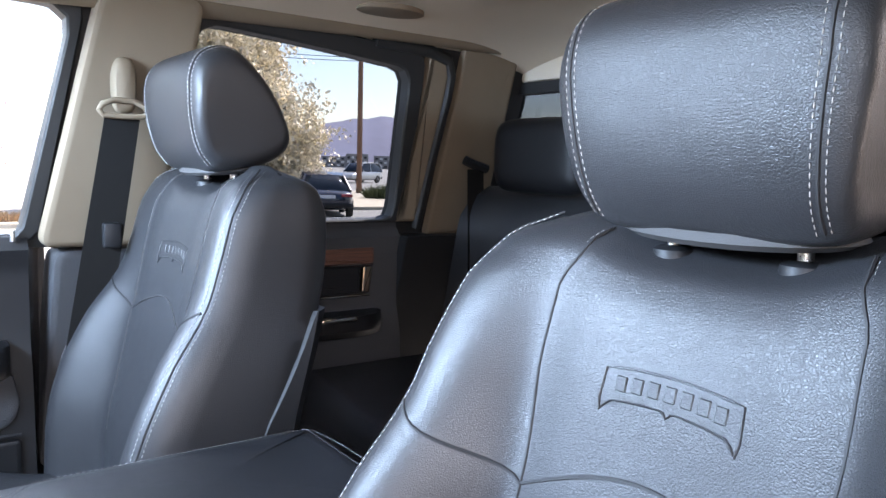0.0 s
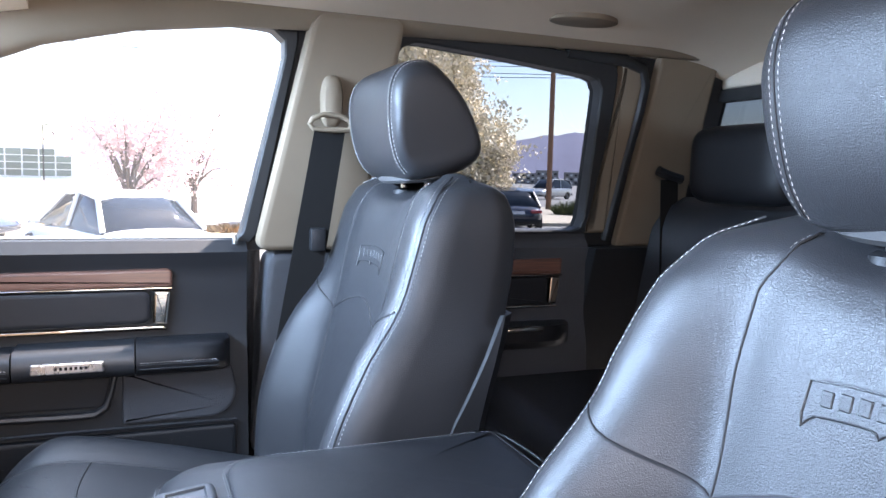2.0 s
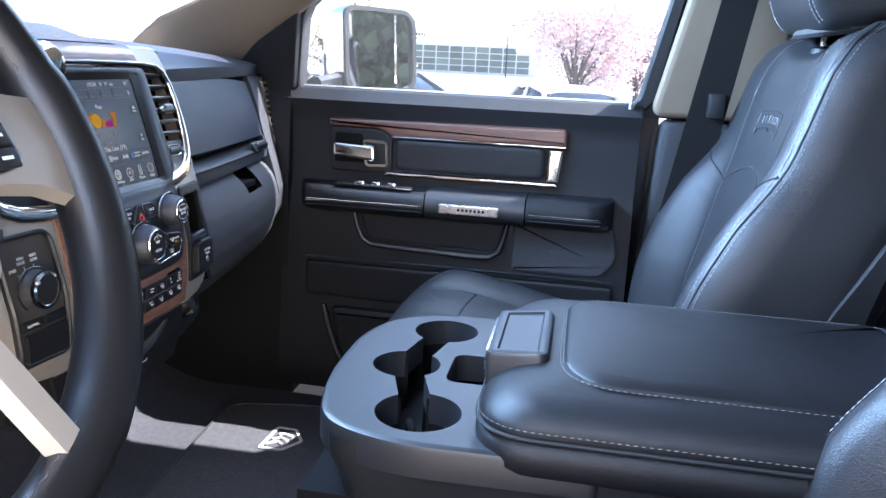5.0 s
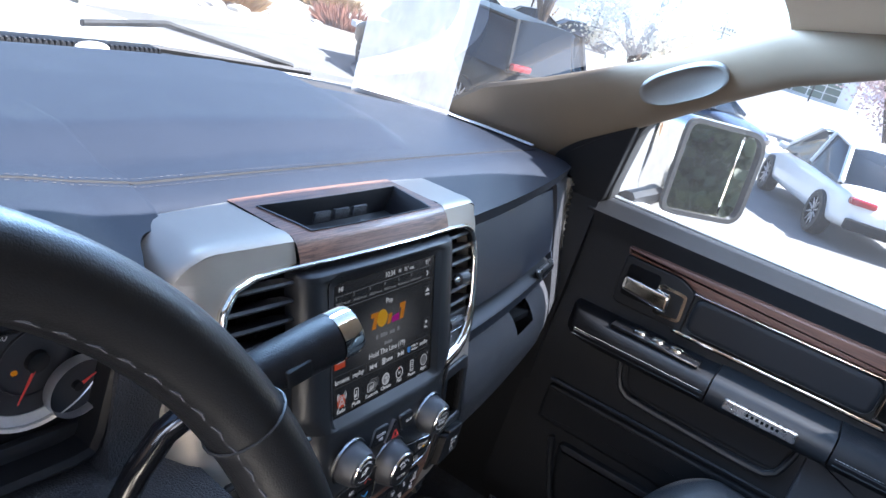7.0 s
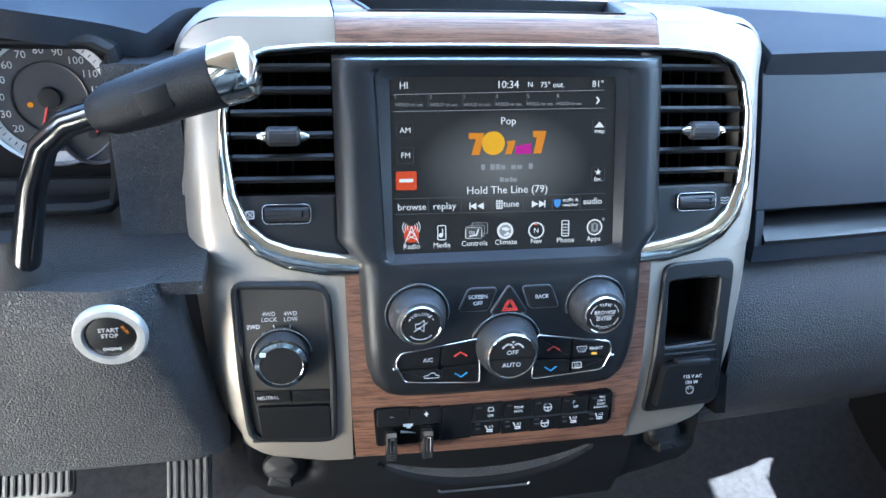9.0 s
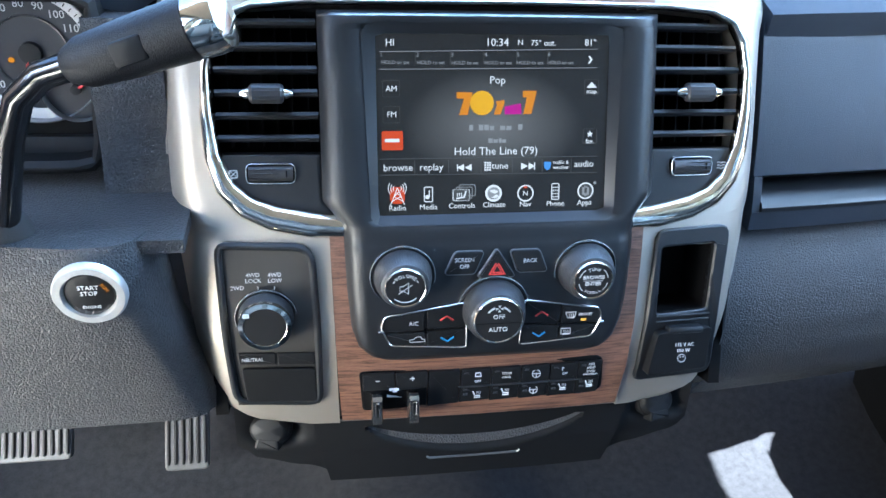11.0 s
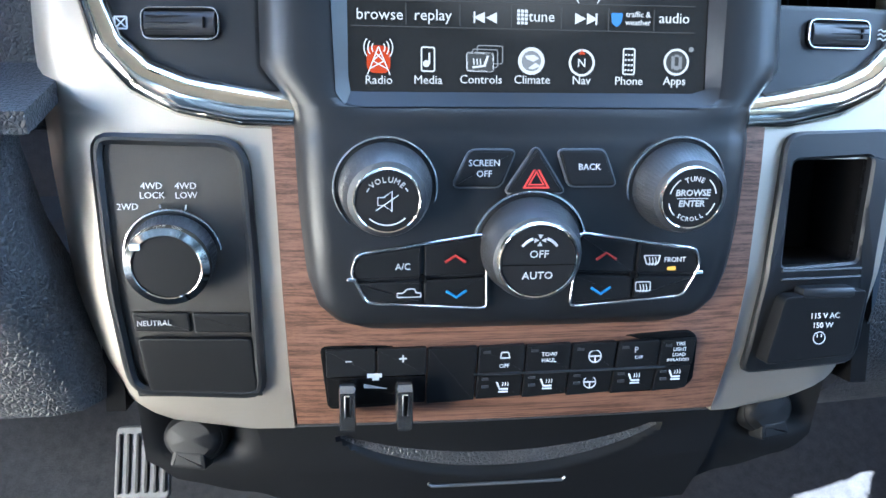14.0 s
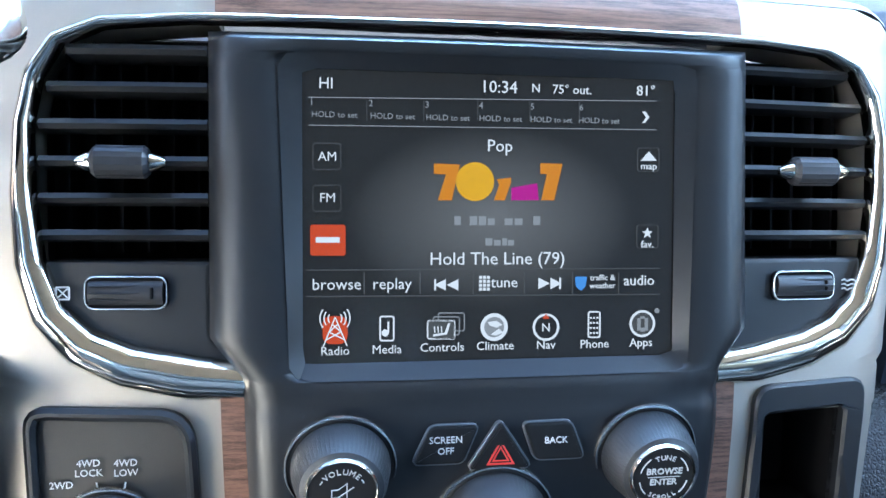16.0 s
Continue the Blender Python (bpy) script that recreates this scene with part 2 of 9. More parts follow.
GLASS_TINT = glassy("tinted_glass", (0.185, 0.205, 0.230))
MIRROR = material("mirror_silver", (0.9, 0.9, 0.9), 0.02, metal=1.0, rough_var=0.01)
PAPER = material("white_paper", (0.82, 0.83, 0.85), 0.7, scale=6)
ASPHALT = material("grey_asphalt", (0.20, 0.195, 0.185), 0.9, color2=(0.135, 0.132, 0.127), scale=1.2, fine=120, bump=0.6, bump_scale=90)


# ---- mesh helpers ----
def part(name, bm, mat, parent=None, label="", flat=35.0):
    me = bpy.data.meshes.new(name)
    bmesh.ops.remove_doubles(bm, verts=bm.verts, dist=1e-6)
    bmesh.ops.recalc_face_normals(bm, faces=bm.faces)
    for f in bm.faces:
        f.smooth = True
    bm.to_mesh(me)
    bm.free()
    me.set_sharp_from_angle(angle=radians(flat))
    me.materials.append(mat)
    ob = new(name, me)
    if parent is not None:
        ob.parent = parent
    if label:
        tagged(ob, label)
    return ob


def thing(name, m, label, category, group="", kind=""):
    ob = new(name)
    ob.empty_display_size = 0.05
    ob.matrix_basis = m
    return tagged(ob, label, category, group, kind)


def box(bm, c, s, bevel=0.0, seg=2, m=None):
    made = bmesh.ops.create_cube(bm, size=1.0)["verts"]
    for v in made:
        v.co = Vector((v.co.x * s[0] + c[0], v.co.y * s[1] + c[1], v.co.z * s[2] + c[2]))
    if bevel:
        edges = {e for v in made for e in v.link_edges}
        got = bmesh.ops.bevel(bm, geom=list(edges), offset=bevel, segments=seg, affect="EDGES", profile=0.5)
        made = list({v for f in got["faces"] for v in f.verts} | {v for v in made if v.is_valid})
    if m is not None:
        for v in made:
            v.co = m @ v.co
    return made


def rings(bm, loops, closed=True, cap=True, cyclic=False):
    """A skin over loops of points of one length."""
    rows = [[bm.verts.new(p) for p in loop] for loop in loops]
    pairs = list(zip(rows, rows[1:])) + ([(rows[-1], rows[0])] if cyclic else [])
    for a, b in pairs:
        k = len(a)
        for i in range(k if closed else k - 1):
            j = (i + 1) % k
            try:
                bm.faces.new((a[i], a[j], b[j], b[i]))
            except ValueError:
                pass
    if cap and closed and not cyclic:
        bm.faces.new(rows[0][::-1])
        bm.faces.new(rows[-1])
    return rows


def tube(bm, pts, r, n=8, closed=False, flatten=1.0):
    pts = [Vector(p) for p in pts]
    loops, up = [], None
    for i, p in enumerate(pts):
        a = pts[i - 1] if (i or closed) else p
        b = pts[(i + 1) % len(pts)] if (i + 1 < len(pts) or closed) else p
        d = (b - a).normalized()
        if up is None:
            up = d.orthogonal().normalized()
        up = (up - d * up.dot(d)).normalized()
        side = d.cross(up)
        rr = r[i] if isinstance(r, (list, tuple)) else r
        loops.append([p + up * rr * math.cos(q) + side * rr * flatten * math.sin(q) for q in (2 * math.pi * k / n for k in range(n))])
    rings(bm, loops, cyclic=closed, cap=not closed)


def lathe(bm, prof, m=Matrix(), n=32):
    """Turn a profile of (radius, height) about the local z axis."""
    loops = [[m @ Vector((r * math.cos(a), r * math.sin(a), h)) for a in (2 * math.pi * k / n for k in range(n))] for r, h in prof]
    solid = prof[0][0] < 1e-6 and prof[-1][0] < 1e-6
    rings(bm, loops, cap=solid, cyclic=not solid)


def rounded(pts, r, n=5):
    """A polygon with its corners rounded: r is one radius or one for each corner."""
    out = []
    k = len(pts)
    for i, p in enumerate(pts):
        p = Vector(p)
        a, b = Vector(pts[i - 1]), Vector(pts[(i + 1) % k])
        rr = r[i] if isinstance(r, (list, tuple)) else r
        da, db = (a - p), (b - p)
        cut = min(rr, da.length * 0.49, db.length * 0.49)
        if cut < 1e-5:
            out.append(p)
            continue
        s, e = p + da.normalized() * cut, p + db.normalized() * cut
        for q in range(n + 1):
            f = q / n
            out.append(s * (1 - f) ** 2 + p * 2 * f * (1 - f) + e * f * f)
    return out


def inset(poly, d):
    """Move a polygon's outline inwards by d."""
    k = len(poly)
    area = sum(poly[i - 1].x * poly[i].y - poly[i].x * poly[i - 1].y for i in range(k))
    sign = 1 if area > 0 else -1
    out = []
    for i, p in enumerate(poly):
        e = (poly[(i + 1) % k] - poly[i - 1])
        if e.length < 1e-9:
            out.append(p.copy())
            continue
        e.normalize()
        out.append(p + Vector((-e.y, e.x)) * d * sign)
    return out


def plate(bm, poly, w0, w1, edge=0.0, dep=None):
    """A plate with outline poly (x, y), from height w0 to w1, with a rounded upper edge; dep(x, y) bends it."""
    bend = dep or (lambda x, y: 0.0)
    poly = [Vector(p[:2]) for p in poly]
    steps = [(0, w0), (0, w1 - edge)] + ([(edge * 0.3, w1 - edge * 0.3), (edge, w1), (edge * 1.5, w1)] if edge else [(0, w1)][:0] or [])
    if not edge:
        steps = [(0, w0), (0, w1)]
    loops = [[Vector((q.x, q.y, h + bend(q.x, q.y))) for q in (inset(poly, d) if d else poly)] for d, h in steps]
    rings(bm, loops)


def frame_plate(bm, outer, inner, w0, w1, edge=0.0, dep=None):
    """A frame between two outlines of as many points each."""
    bend = dep or (lambda x, y: 0.0)
    outer, inner = [Vector(p[:2]) for p in outer], [Vector(p[:2]) for p in inner]
    e = edge
    sets = [(outer, w0), (outer, w1 - e)]
    if e:
        sets += [(inset(outer, e), w1), (inset(inner, -e), w1)]
        sets += [(inner, w1 - e), (inner, w0)]
    else:
        sets += [(inner, w1), (inner, w0)]
    loops = [[Vector((q.x, q.y, h + bend(q.x, q.y))) for q in poly] for poly, h in sets]
    rings(bm, loops, cyclic=True, cap=False)


def resample(poly, n):
    """n even points along a closed outline."""
    pts = [Vector(p[:2]) for p in poly]
    pts.append(pts[0].copy())
    run = [0.0]
    for a, b in zip(pts, pts[1:]):
        run.append(run[-1] + (b - a).length)
    out, k = [], 0
    for i in range(n):
        d = run[-1] * i / n
        while run[k + 1] < d:
            k += 1
        f = (d - run[k]) / max(1e-9, run[k + 1] - run[k])
        out.append(pts[k].lerp(pts[k + 1], f))
    return out


def sheet(bm, fn, us, vs, thick=None):
    """A skin over fn(u, v); thick is a vector that gives it a back."""
    a = [[Vector(fn(u, v)) for v in vs] for u in us]
    rows = [[bm.verts.new(p) for p in r] for r in a]
    for i in range(len(us) - 1):
        for j in range(len(vs) - 1):
            bm.faces.new((rows[i][j], rows[i + 1][j], rows[i + 1][j + 1], rows[i][j + 1]))
    if thick is not None:
        t = Vector(thick)
        back = [[bm.verts.new(p + t) for p in r] for r in a]
        for i in range(len(us) - 1):
            for j in range(len(vs) - 1):
                bm.faces.new((back[i][j], back[i][j + 1], back[i + 1][j + 1], back[i + 1][j]))
        rim = [(i, 0) for i in range(len(us))] + [(len(us) - 1, j) for j in range(1, len(vs))]
        rim += [(i, len(vs) - 1) for i in range(len(us) - 2, -1, -1)] + [(0, j) for j in range(len(vs) - 2, 0, -1)]
        for (i, j), (p, q) in zip(rim, rim[1:] + rim[:1]):
            bm.faces.new((rows[i][j], rows[p][q], back[p][q], back[i][j]))


def span(a, b, n):
    return [a + (b - a) * i / (n - 1) for i in range(n)]


def lerp(x, xs, ys):
    return float(np.interp(x, xs, ys))


def smooth_lerp(x, xs, ys):
    """Monotone, smooth steps between knots."""
    for i in range(len(xs) - 1):
        if x <= xs[i + 1] or i == len(xs) - 2:
            f = min(1, max(0, (x - xs[i]) / (xs[i + 1] - xs[i])))
            f = f * f * (3 - 2 * f)
            return ys[i] + (ys[i + 1] - ys[i]) * f


def dashes(bm, pts, normal, length=0.0042, gap=0.0026, r=0.0006):
    """Stitches along a line of points."""
    pts = [Vector(p) for p in pts]
    run = [0.0]
    for a, b in zip(pts, pts[1:]):
        run.append(run[-1] + (b - a).length)

    def place(d):
        k = min(len(run) - 2, max(0, int(np.searchsorted(run, d)) - 1))
        f = (d - run[k]) / max(1e-9, run[k + 1] - run[k])
        return pts[k].lerp(pts[k + 1], f)

    d, nv = 0.0, Vector(normal).normalized()
    while d + length < run[-1]:
        a, b = place(d), place(d + length)
        t = (b - a).normalized()
        s = t.cross(nv).normalized() * r
        n2 = s.cross(t).normalized() * r
        mid = (a + b) / 2
        lo = [a - n2 * 0.5, a + s * 0.6, a + n2 * 0.6, a - s * 0.6]
        me = [mid - n2 * 0.5, mid + s * 1.2, mid + n2 * 1.8, mid - s * 1.2]
        hi = [b - n2 * 0.5, b + s * 0.6, b + n2 * 0.6, b - s * 0.6]
        rings(bm, [lo, me, hi])
        d += length + gap


def words(text, size, mat, parent, m, name="lettering", align="CENTER", depth=0.0002, bold=0.0):
    """Writing in the built-in font as a mesh, at the local pose m."""
    cu = bpy.data.curves.new(name, "FONT")
    cu.body, cu.size, cu.align_x, cu.align_y = text, size, align, "CENTER"
    cu.extrude, cu.resolution_u, cu.offset = depth, 2, bold
    tmp = bpy.data.objects.new("tmp", cu)
    scene.collection.objects.link(tmp)
    me = bpy.data.meshes.new_from_object(tmp.evaluated_get(bpy.context.evaluated_depsgraph_get()))
    bpy.data.objects.remove(tmp)
    bpy.data.curves.remove(cu)
    me.name = name
    me.materials.clear()
    me.materials.append(mat)
    ob = new(name, me)
    ob.parent = parent
    ob.matrix_basis = m
    return ob

# ---- setting: ground and cabin shell ----
def glass_x(z):
    return 0.82 - 0.29 * (z - 0.72)


def side_map(off):
    """(y, z) of a side wall to a place, off metres inside the side glass."""
    return lambda y, z, h: Vector((glass_x(z) - off - h, y, z))


def side_plate(bm, poly, off, thick, sign=1, edge=0.004):
    poly = [Vector(p) for p in poly]
    put = side_map(off)
    steps = [(0, -thick), (0, -edge), (edge * 0.3, -edge * 0.3), (edge, 0), (edge * 1.3, 0)]
    loops = [[put(q.x, q.y, h) for q in (inset(poly, d) if d else poly)] for d, h in steps]
    for lp in loops:
        for q in lp:
            q.x *= sign
    rings(bm, loops)


def side_frame(bm, outer, inner, off, thick, sign=1, edge=0.004, n=72):
    outer, inner = resample(outer, n), resample(inner, n)
    put = side_map(off)
    sets = [(outer, -thick), (outer, -edge), (inset(outer, edge), 0), (inset(inner, -edge), 0), (inner, -edge), (inner, -thick)]
    loops = [[put(q.x, q.y, h) for q in p] for p, h in sets]
    for lp in loops:
        for q in lp:
            q.x *= sign
    rings(bm, loops, cyclic=True, cap=False)


FRONT_HOLE = rounded([(0.866, 0.722), (0.836, 0.885), (0.70, 1.00), (0.55, 1.080), (0.40, 1.124), (0.24, 1.146), (0.055, 1.140), (0.136, 0.722)],
                     [0.004, 0.02, 0.08, 0.1, 0.1, 0.1, 0.05, 0.004])
REAR_HOLE = rounded([(-0.095, 0.742), (-0.160, 1.140), (-0.40, 1.122), (-0.652, 1.096), (-0.676, 0.742)], [0.004, 0.05, 0.1, 0.035, 0.03])
GROUND = -1.0
bm = bmesh.new()
box(bm, (0, 0, GROUND - 0.05), (3000, 3000, 0.1))
tagged(part("ground", bm, ASPHALT), "sunlit grey asphalt of a parking lot", "ground", kind="structure")

# floor with toe board, carpeted
bm = bmesh.new()


def floor_z(y):
    return lerp(y, [-1.05, 1.12, 1.24, 1.45, 1.5], [0, 0, 0.05, 0.38, 0.48])


sheet(bm, lambda x, y: (x, y, floor_z(y) + (0.06 * math.exp(-(x / 0.15) ** 4))), span(-0.80, 0.80, 41), span(-1.05, 1.5, 52), (0, 0, -0.04))
tagged(part("floor", bm, CARPET), "black carpeted cabin floor of a pickup", "floor", kind="structure")

# headliner
bm = bmesh.new()


def roof_z(x, y):
    z = 1.205 - 0.055 * (abs(x) / 0.70) ** 4 - 0.05 * max(0, (y - 0.25) / 0.35) ** 2 - 0.03 * max(0, (-0.75 - y) / 0.25) ** 2
    return z - 0.012 * math.exp(-((y + 0.62) / 0.05) ** 2) * math.exp(-((x) / 0.35) ** 4)


sheet(bm, lambda x, y: (x, y, roof_z(x, y)), span(-0.72, 0.72, 49), span(-1.02, 0.62, 60), (0, 0, 0.04))
tagged(part("ceiling", bm, BEIGE), "beige cloth headliner of the cab", "ceiling", kind="structure")

for sign, side in ((1, "passenger"), (-1, "driver")):
    # centre pillar: beige above the belt line, black below
    bm = bmesh.new()
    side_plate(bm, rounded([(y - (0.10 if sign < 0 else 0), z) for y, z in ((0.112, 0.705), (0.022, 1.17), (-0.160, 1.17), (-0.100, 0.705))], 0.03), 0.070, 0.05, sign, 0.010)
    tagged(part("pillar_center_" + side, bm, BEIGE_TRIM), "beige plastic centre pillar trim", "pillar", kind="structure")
    bm = bmesh.new()
    side_plate(bm, rounded([(y - (0.06 if sign < 0 else 0), z) for y, z in ((0.115, 0.0), (0.085, 0.70), (-0.085, 0.70), (-0.12, 0.0))], 0.03), 0.06, 0.10, sign, 0.012)
    tagged(part("pillar_lower_" + side, bm, PLASTIC_GRAIN), "black plastic lower centre pillar trim", "pillar", kind="structure")
    # rear corner pillar
    bm = bmesh.new()
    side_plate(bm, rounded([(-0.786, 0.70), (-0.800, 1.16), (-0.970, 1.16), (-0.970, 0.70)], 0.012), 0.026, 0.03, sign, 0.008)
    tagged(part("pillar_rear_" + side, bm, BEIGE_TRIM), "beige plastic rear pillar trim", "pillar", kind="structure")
    bm = bmesh.new()
    side_plate(bm, [(-0.70, 0.0), (-0.70, 0.70), (-1.02, 0.70), (-1.02, 0.0)], 0.07, 0.12, sign)
    tagged(part("wall_rear_" + side, bm, PLASTIC), "black plastic lower rear quarter trim", "wall", kind="structure")
    # front pillar
    bm = bmesh.new()
    path = [(0.800, 1.17, 0.715), (0.778, 1.09, 0.790), (0.757, 0.99, 0.850), (0.738, 0.90, 0.905), (0.722, 0.82, 0.952), (0.708, 0.75, 0.998), (0.69, 0.65, 1.06), (0.672, 0.50, 1.118),
            (0.66, 0.34, 1.148), (0.652, 0.15, 1.164), (0.652, -0.2, 1.172), (0.656, -0.6, 1.178), (0.660, -1.0, 1.180)]
    wide = [0.115, 0.100, 0.078, 0.064, 0.057, 0.053, 0.052, 0.048, 0.04, 0.032, 0.028, 0.028, 0.028]
    loops = []
    for i, p in enumerate(path):
        a, b = Vector(path[max(0, i - 1)]), Vector(path[min(len(path) - 1, i + 1)])
        d = (b - a).normalized()
        u = Vector((0.82, 0, 0.57))
        u = (u - d * u.dot(d)).normalized()
        s = d.cross(u)
        loops.append([Vector((sign, 1, 1)) * (Vector(p) + u * 0.024 * math.copysign(abs(math.cos(q)) ** 0.8, math.cos(q)) + s * wide[i] * math.copysign(abs(math.sin(q)) ** 0.8, math.sin(q)))
                      for q in (2 * math.pi * k / 20 for k in range(20))])
    rings(bm, loops)
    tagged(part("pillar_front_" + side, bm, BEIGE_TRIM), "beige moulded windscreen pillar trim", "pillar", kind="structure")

# back wall with its window
bm = bmesh.new()
box(bm, (0, -1.03, 0.40), (1.56, 0.05, 0.80), 0.004)
tagged(part("wall_back", bm, PLASTIC), "black lower back wall of the cab", "wall", kind="structure")
bm = bmesh.new()
frame_plate(bm, resample(rounded([(-0.835, 0.76), (0.835, 0.76), (0.815, 1.095), (-0.815, 1.095)], 0.01), 60),
            resample(rounded([(-0.800, 0.80), (0.800, 0.80), (0.782, 1.066), (-0.782, 1.066)], 0.03), 60), -0.02, 0.02, 0.006)
for v in bm.verts:
    v.co = Vector((v.co.x, -1.03 - v.co.z, v.co.y))
win = part("window_back", bm, RUBBER)
tagged(win, "rear cab window in a black rubber frame", "window", kind="structure")
bm = bmesh.new()
box(bm, (0, -1.03, 0.935), (1.63, 0.004, 0.30))
pane = part("pane", bm, GLASS_TINT, win, "tinted glass")

bm = bmesh.new()
box(bm, (0, -1.035, 1.150), (1.62, 0.05, 0.11), 0.012)
tagged(part("trim_back", bm, BEIGE), "beige trim above the rear cab window", "trim", kind="structure")

# windscreen
def screen_base(x):
    return Vector((x, 1.515 - 0.45 * x * x, 0.783))


def screen_top(x):
    return Vector((x * 0.90, 0.62 - 0.35 * x * x, 1.175))


bm = bmesh.new()
sheet(bm, lambda x, f: screen_base(x).lerp(screen_top(x), f) + Vector((0, 0.03, 0.035)) * math.sin(math.pi * f), span(-0.79, 0.79, 25), span(0, 1, 9))
win = tagged(part("window_front", bm, GLASS), "clear windscreen glass", "window", kind="structure")
win.visible_shadow = False

# ---- front seats ----
HW_Z = [0.30, 0.42, 0.52, 0.60, 0.67, 0.73, 0.80, 0.845, 0.87]
HW = [0.270, 0.280, 0.284, 0.275, 0.255, 0.247, 0.243, 0.230, 0.195]
YB = [0.165, 0.155, 0.125, 0.085, 0.035, 0.012, -0.008, -0.035, -0.07]    # front of the side bolsters
YC = [0.085, 0.075, 0.052, 0.033, 0.014, 0.000, -0.018, -0.040, -0.075]   # front of the middle
YR = [-0.07, -0.085, -0.10, -0.125, -0.15, -0.163, -0.165, -0.150, -0.115]  # back
SEAT_TOP = 0.872
HW_PLAIN, YB_PLAIN = list(HW), list(YB)
HW_FULL = [0.280, 0.290, 0.295, 0.290, 0.285, 0.280, 0.270, 0.246, 0.203]
YB_FULL = [0.225, 0.215, 0.190, 0.140, 0.085, 0.055, 0.016, -0.026, -0.066]


def seat_front(x, z):
    hw, yb, yc = smooth_fit(z, HW), smooth_fit(z, YB), smooth_fit(z, YC)
    s = min(1.0, abs(x) / hw)
    t = max(0.0, (s - 0.50) / 0.34)
    y = yc + (yb - yc) * min(1, t) ** 2 * (3 - 2 * min(1, t))
    y -= 0.006 * math.cos(min(1, abs(x) / 0.10) * math.pi / 2)
    if s > 0.86:
        f = (s - 0.86) / 0.14
        y -= (1 - math.sqrt(max(0, 1 - f * f))) * 0.045
    return y


def smooth_fit(z, ys):
    k = np.interp(z, HW_Z, range(len(HW_Z)))
    i = int(min(len(ys) - 2, max(0, math.floor(k))))
    f = k - i
    p0, p1, p2, p3 = ys[max(0, i - 1)], ys[i], ys[i + 1], ys[min(len(ys) - 1, i + 2)]
    return 0.5 * (2 * p1 + (p2 - p0) * f + (2 * p0 - 5 * p1 + 4 * p2 - p3) * f * f + (3 * p1 - p0 - 3 * p2 + p3) * f ** 3)


def top_lift(x):
    """The shoulders stand a little above the middle."""
    return -0.030 * math.exp(-(x / 0.115) ** 4)


def on_back(x, z, lift=0.0):
    zz = z + top_lift(x) * max(0, (z - 0.70) / (SEAT_TOP - 0.70)) ** 2
    return Vector((x, seat_front(x, z) + lift, zz))


def backrest_mesh():
    bm = bmesh.new()
    loops = []
    zs = span(0.30, 0.80, 21) + span(0.812, 0.868, 7) + [0.8715]
    for z in zs:
        hw = smooth_fit(z, HW)
        yr = smooth_fit(z, YR)
        shrink = 1.0
        if z > 0.84:
            f = (z - 0.84) / (SEAT_TOP - 0.84)
            shrink = math.sqrt(max(0.02, 1 - 0.94 * f * f))
        lp = []
        mid = (smooth_fit(z, YC) + yr) / 2
        for k in range(41):
            x = hw * (-1 + 2 * k / 40)
            x = math.copysign(abs(x / hw) ** 0.85, x) * hw
            y = seat_front(x, z)
            lp.append((x, y))
        side = [(hw, lerp(f, [0, 1], [seat_front(hw, z), yr + 0.02])) for f in (0.2, 0.4, 0.6, 0.8)]
        side += [(hw * 0.985, yr + 0.008), (hw * 0.93, yr)]
        back = [(hw * (0.93 - 1.86 * k / 14), yr - 0.012 * math.sin(math.pi * k / 14)) for k in range(1, 14)]
        lp += side + back + [(-x, y) for x, y in side[::-1]]
        lift = max(0, (z - 0.70) / (SEAT_TOP - 0.70)) ** 2
        loops.append([Vector((x * (1 - (1 - shrink) * 0.25), mid + (y - mid) * shrink, z + top_lift(x) * lift)) for x, y in lp])
    rings(bm, loops)
    return bm


def headrest_mesh():
    """A padded block: one side profile, drawn in towards both ends."""
    prof = [(0.050, 0.00), (0.064, 0.03), (0.070, 0.075), (0.069, 0.125), (0.062, 0.168), (0.045, 0.197), (0.018, 0.208), (-0.010, 0.201),
            (-0.036, 0.170), (-0.060, 0.125), (-0.078, 0.075), (-0.086, 0.03), (-0.070, 0.003), (-0.03, -0.012), (0.015, -0.014), (0.038, -0.010)]
    fine = []
    k = len(prof)
    for i in range(k):
        p0, p1, p2, p3 = (Vector(prof[(i + d) % k]) for d in (-1, 0, 1, 2))
        for f in (0, 0.34, 0.67):
            fine.append(0.5 * (2 * p1 + (p2 - p0) * f + (2 * p0 - 5 * p1 + 4 * p2 - p3) * f * f + (3 * p1 - p0 - 3 * p2 + p3) * f ** 3))
    bm = bmesh.new()
    c = Vector((0.0, 0.09))
    loops = []
    for a in span(-1, 1, 37):
        t = math.sin(a * math.pi / 2)
        g = (1 - abs(t) ** 8) ** (1 / 2.4) if abs(t) < 1 else 0
        g = 0.60 + 0.40 * g
        x = t * 0.150
        loops.append([Vector((x * (0.90 + 0.10 * min(1, max(0, q.y / 0.14))), c.x + (q.x - c.x) * (0.35 + 0.65 * g) , c.y + (q.y - c.y) * g - 0.02 * t * t * 0.0)) for q in fine])
    rings(bm, loops)
    return bm, fine, c


def headrest_line(x, lo, hi, lift, fine, c, front=True):
    t = x / 0.150
    g = 0.60 + 0.40 * ((1 - abs(t) ** 8) ** (1 / 2.4))
    out = []
    for q in fine[lo:hi]:
        d = (q - c).normalized() * lift
        out.append(Vector((x * (0.90 + 0.10 * min(1, max(0, q.y / 0.14))), c.x + (q.x + d.x - c.x) * (0.35 + 0.65 * g), c.y + (q.y + d.y - c.y) * g)))
    return out


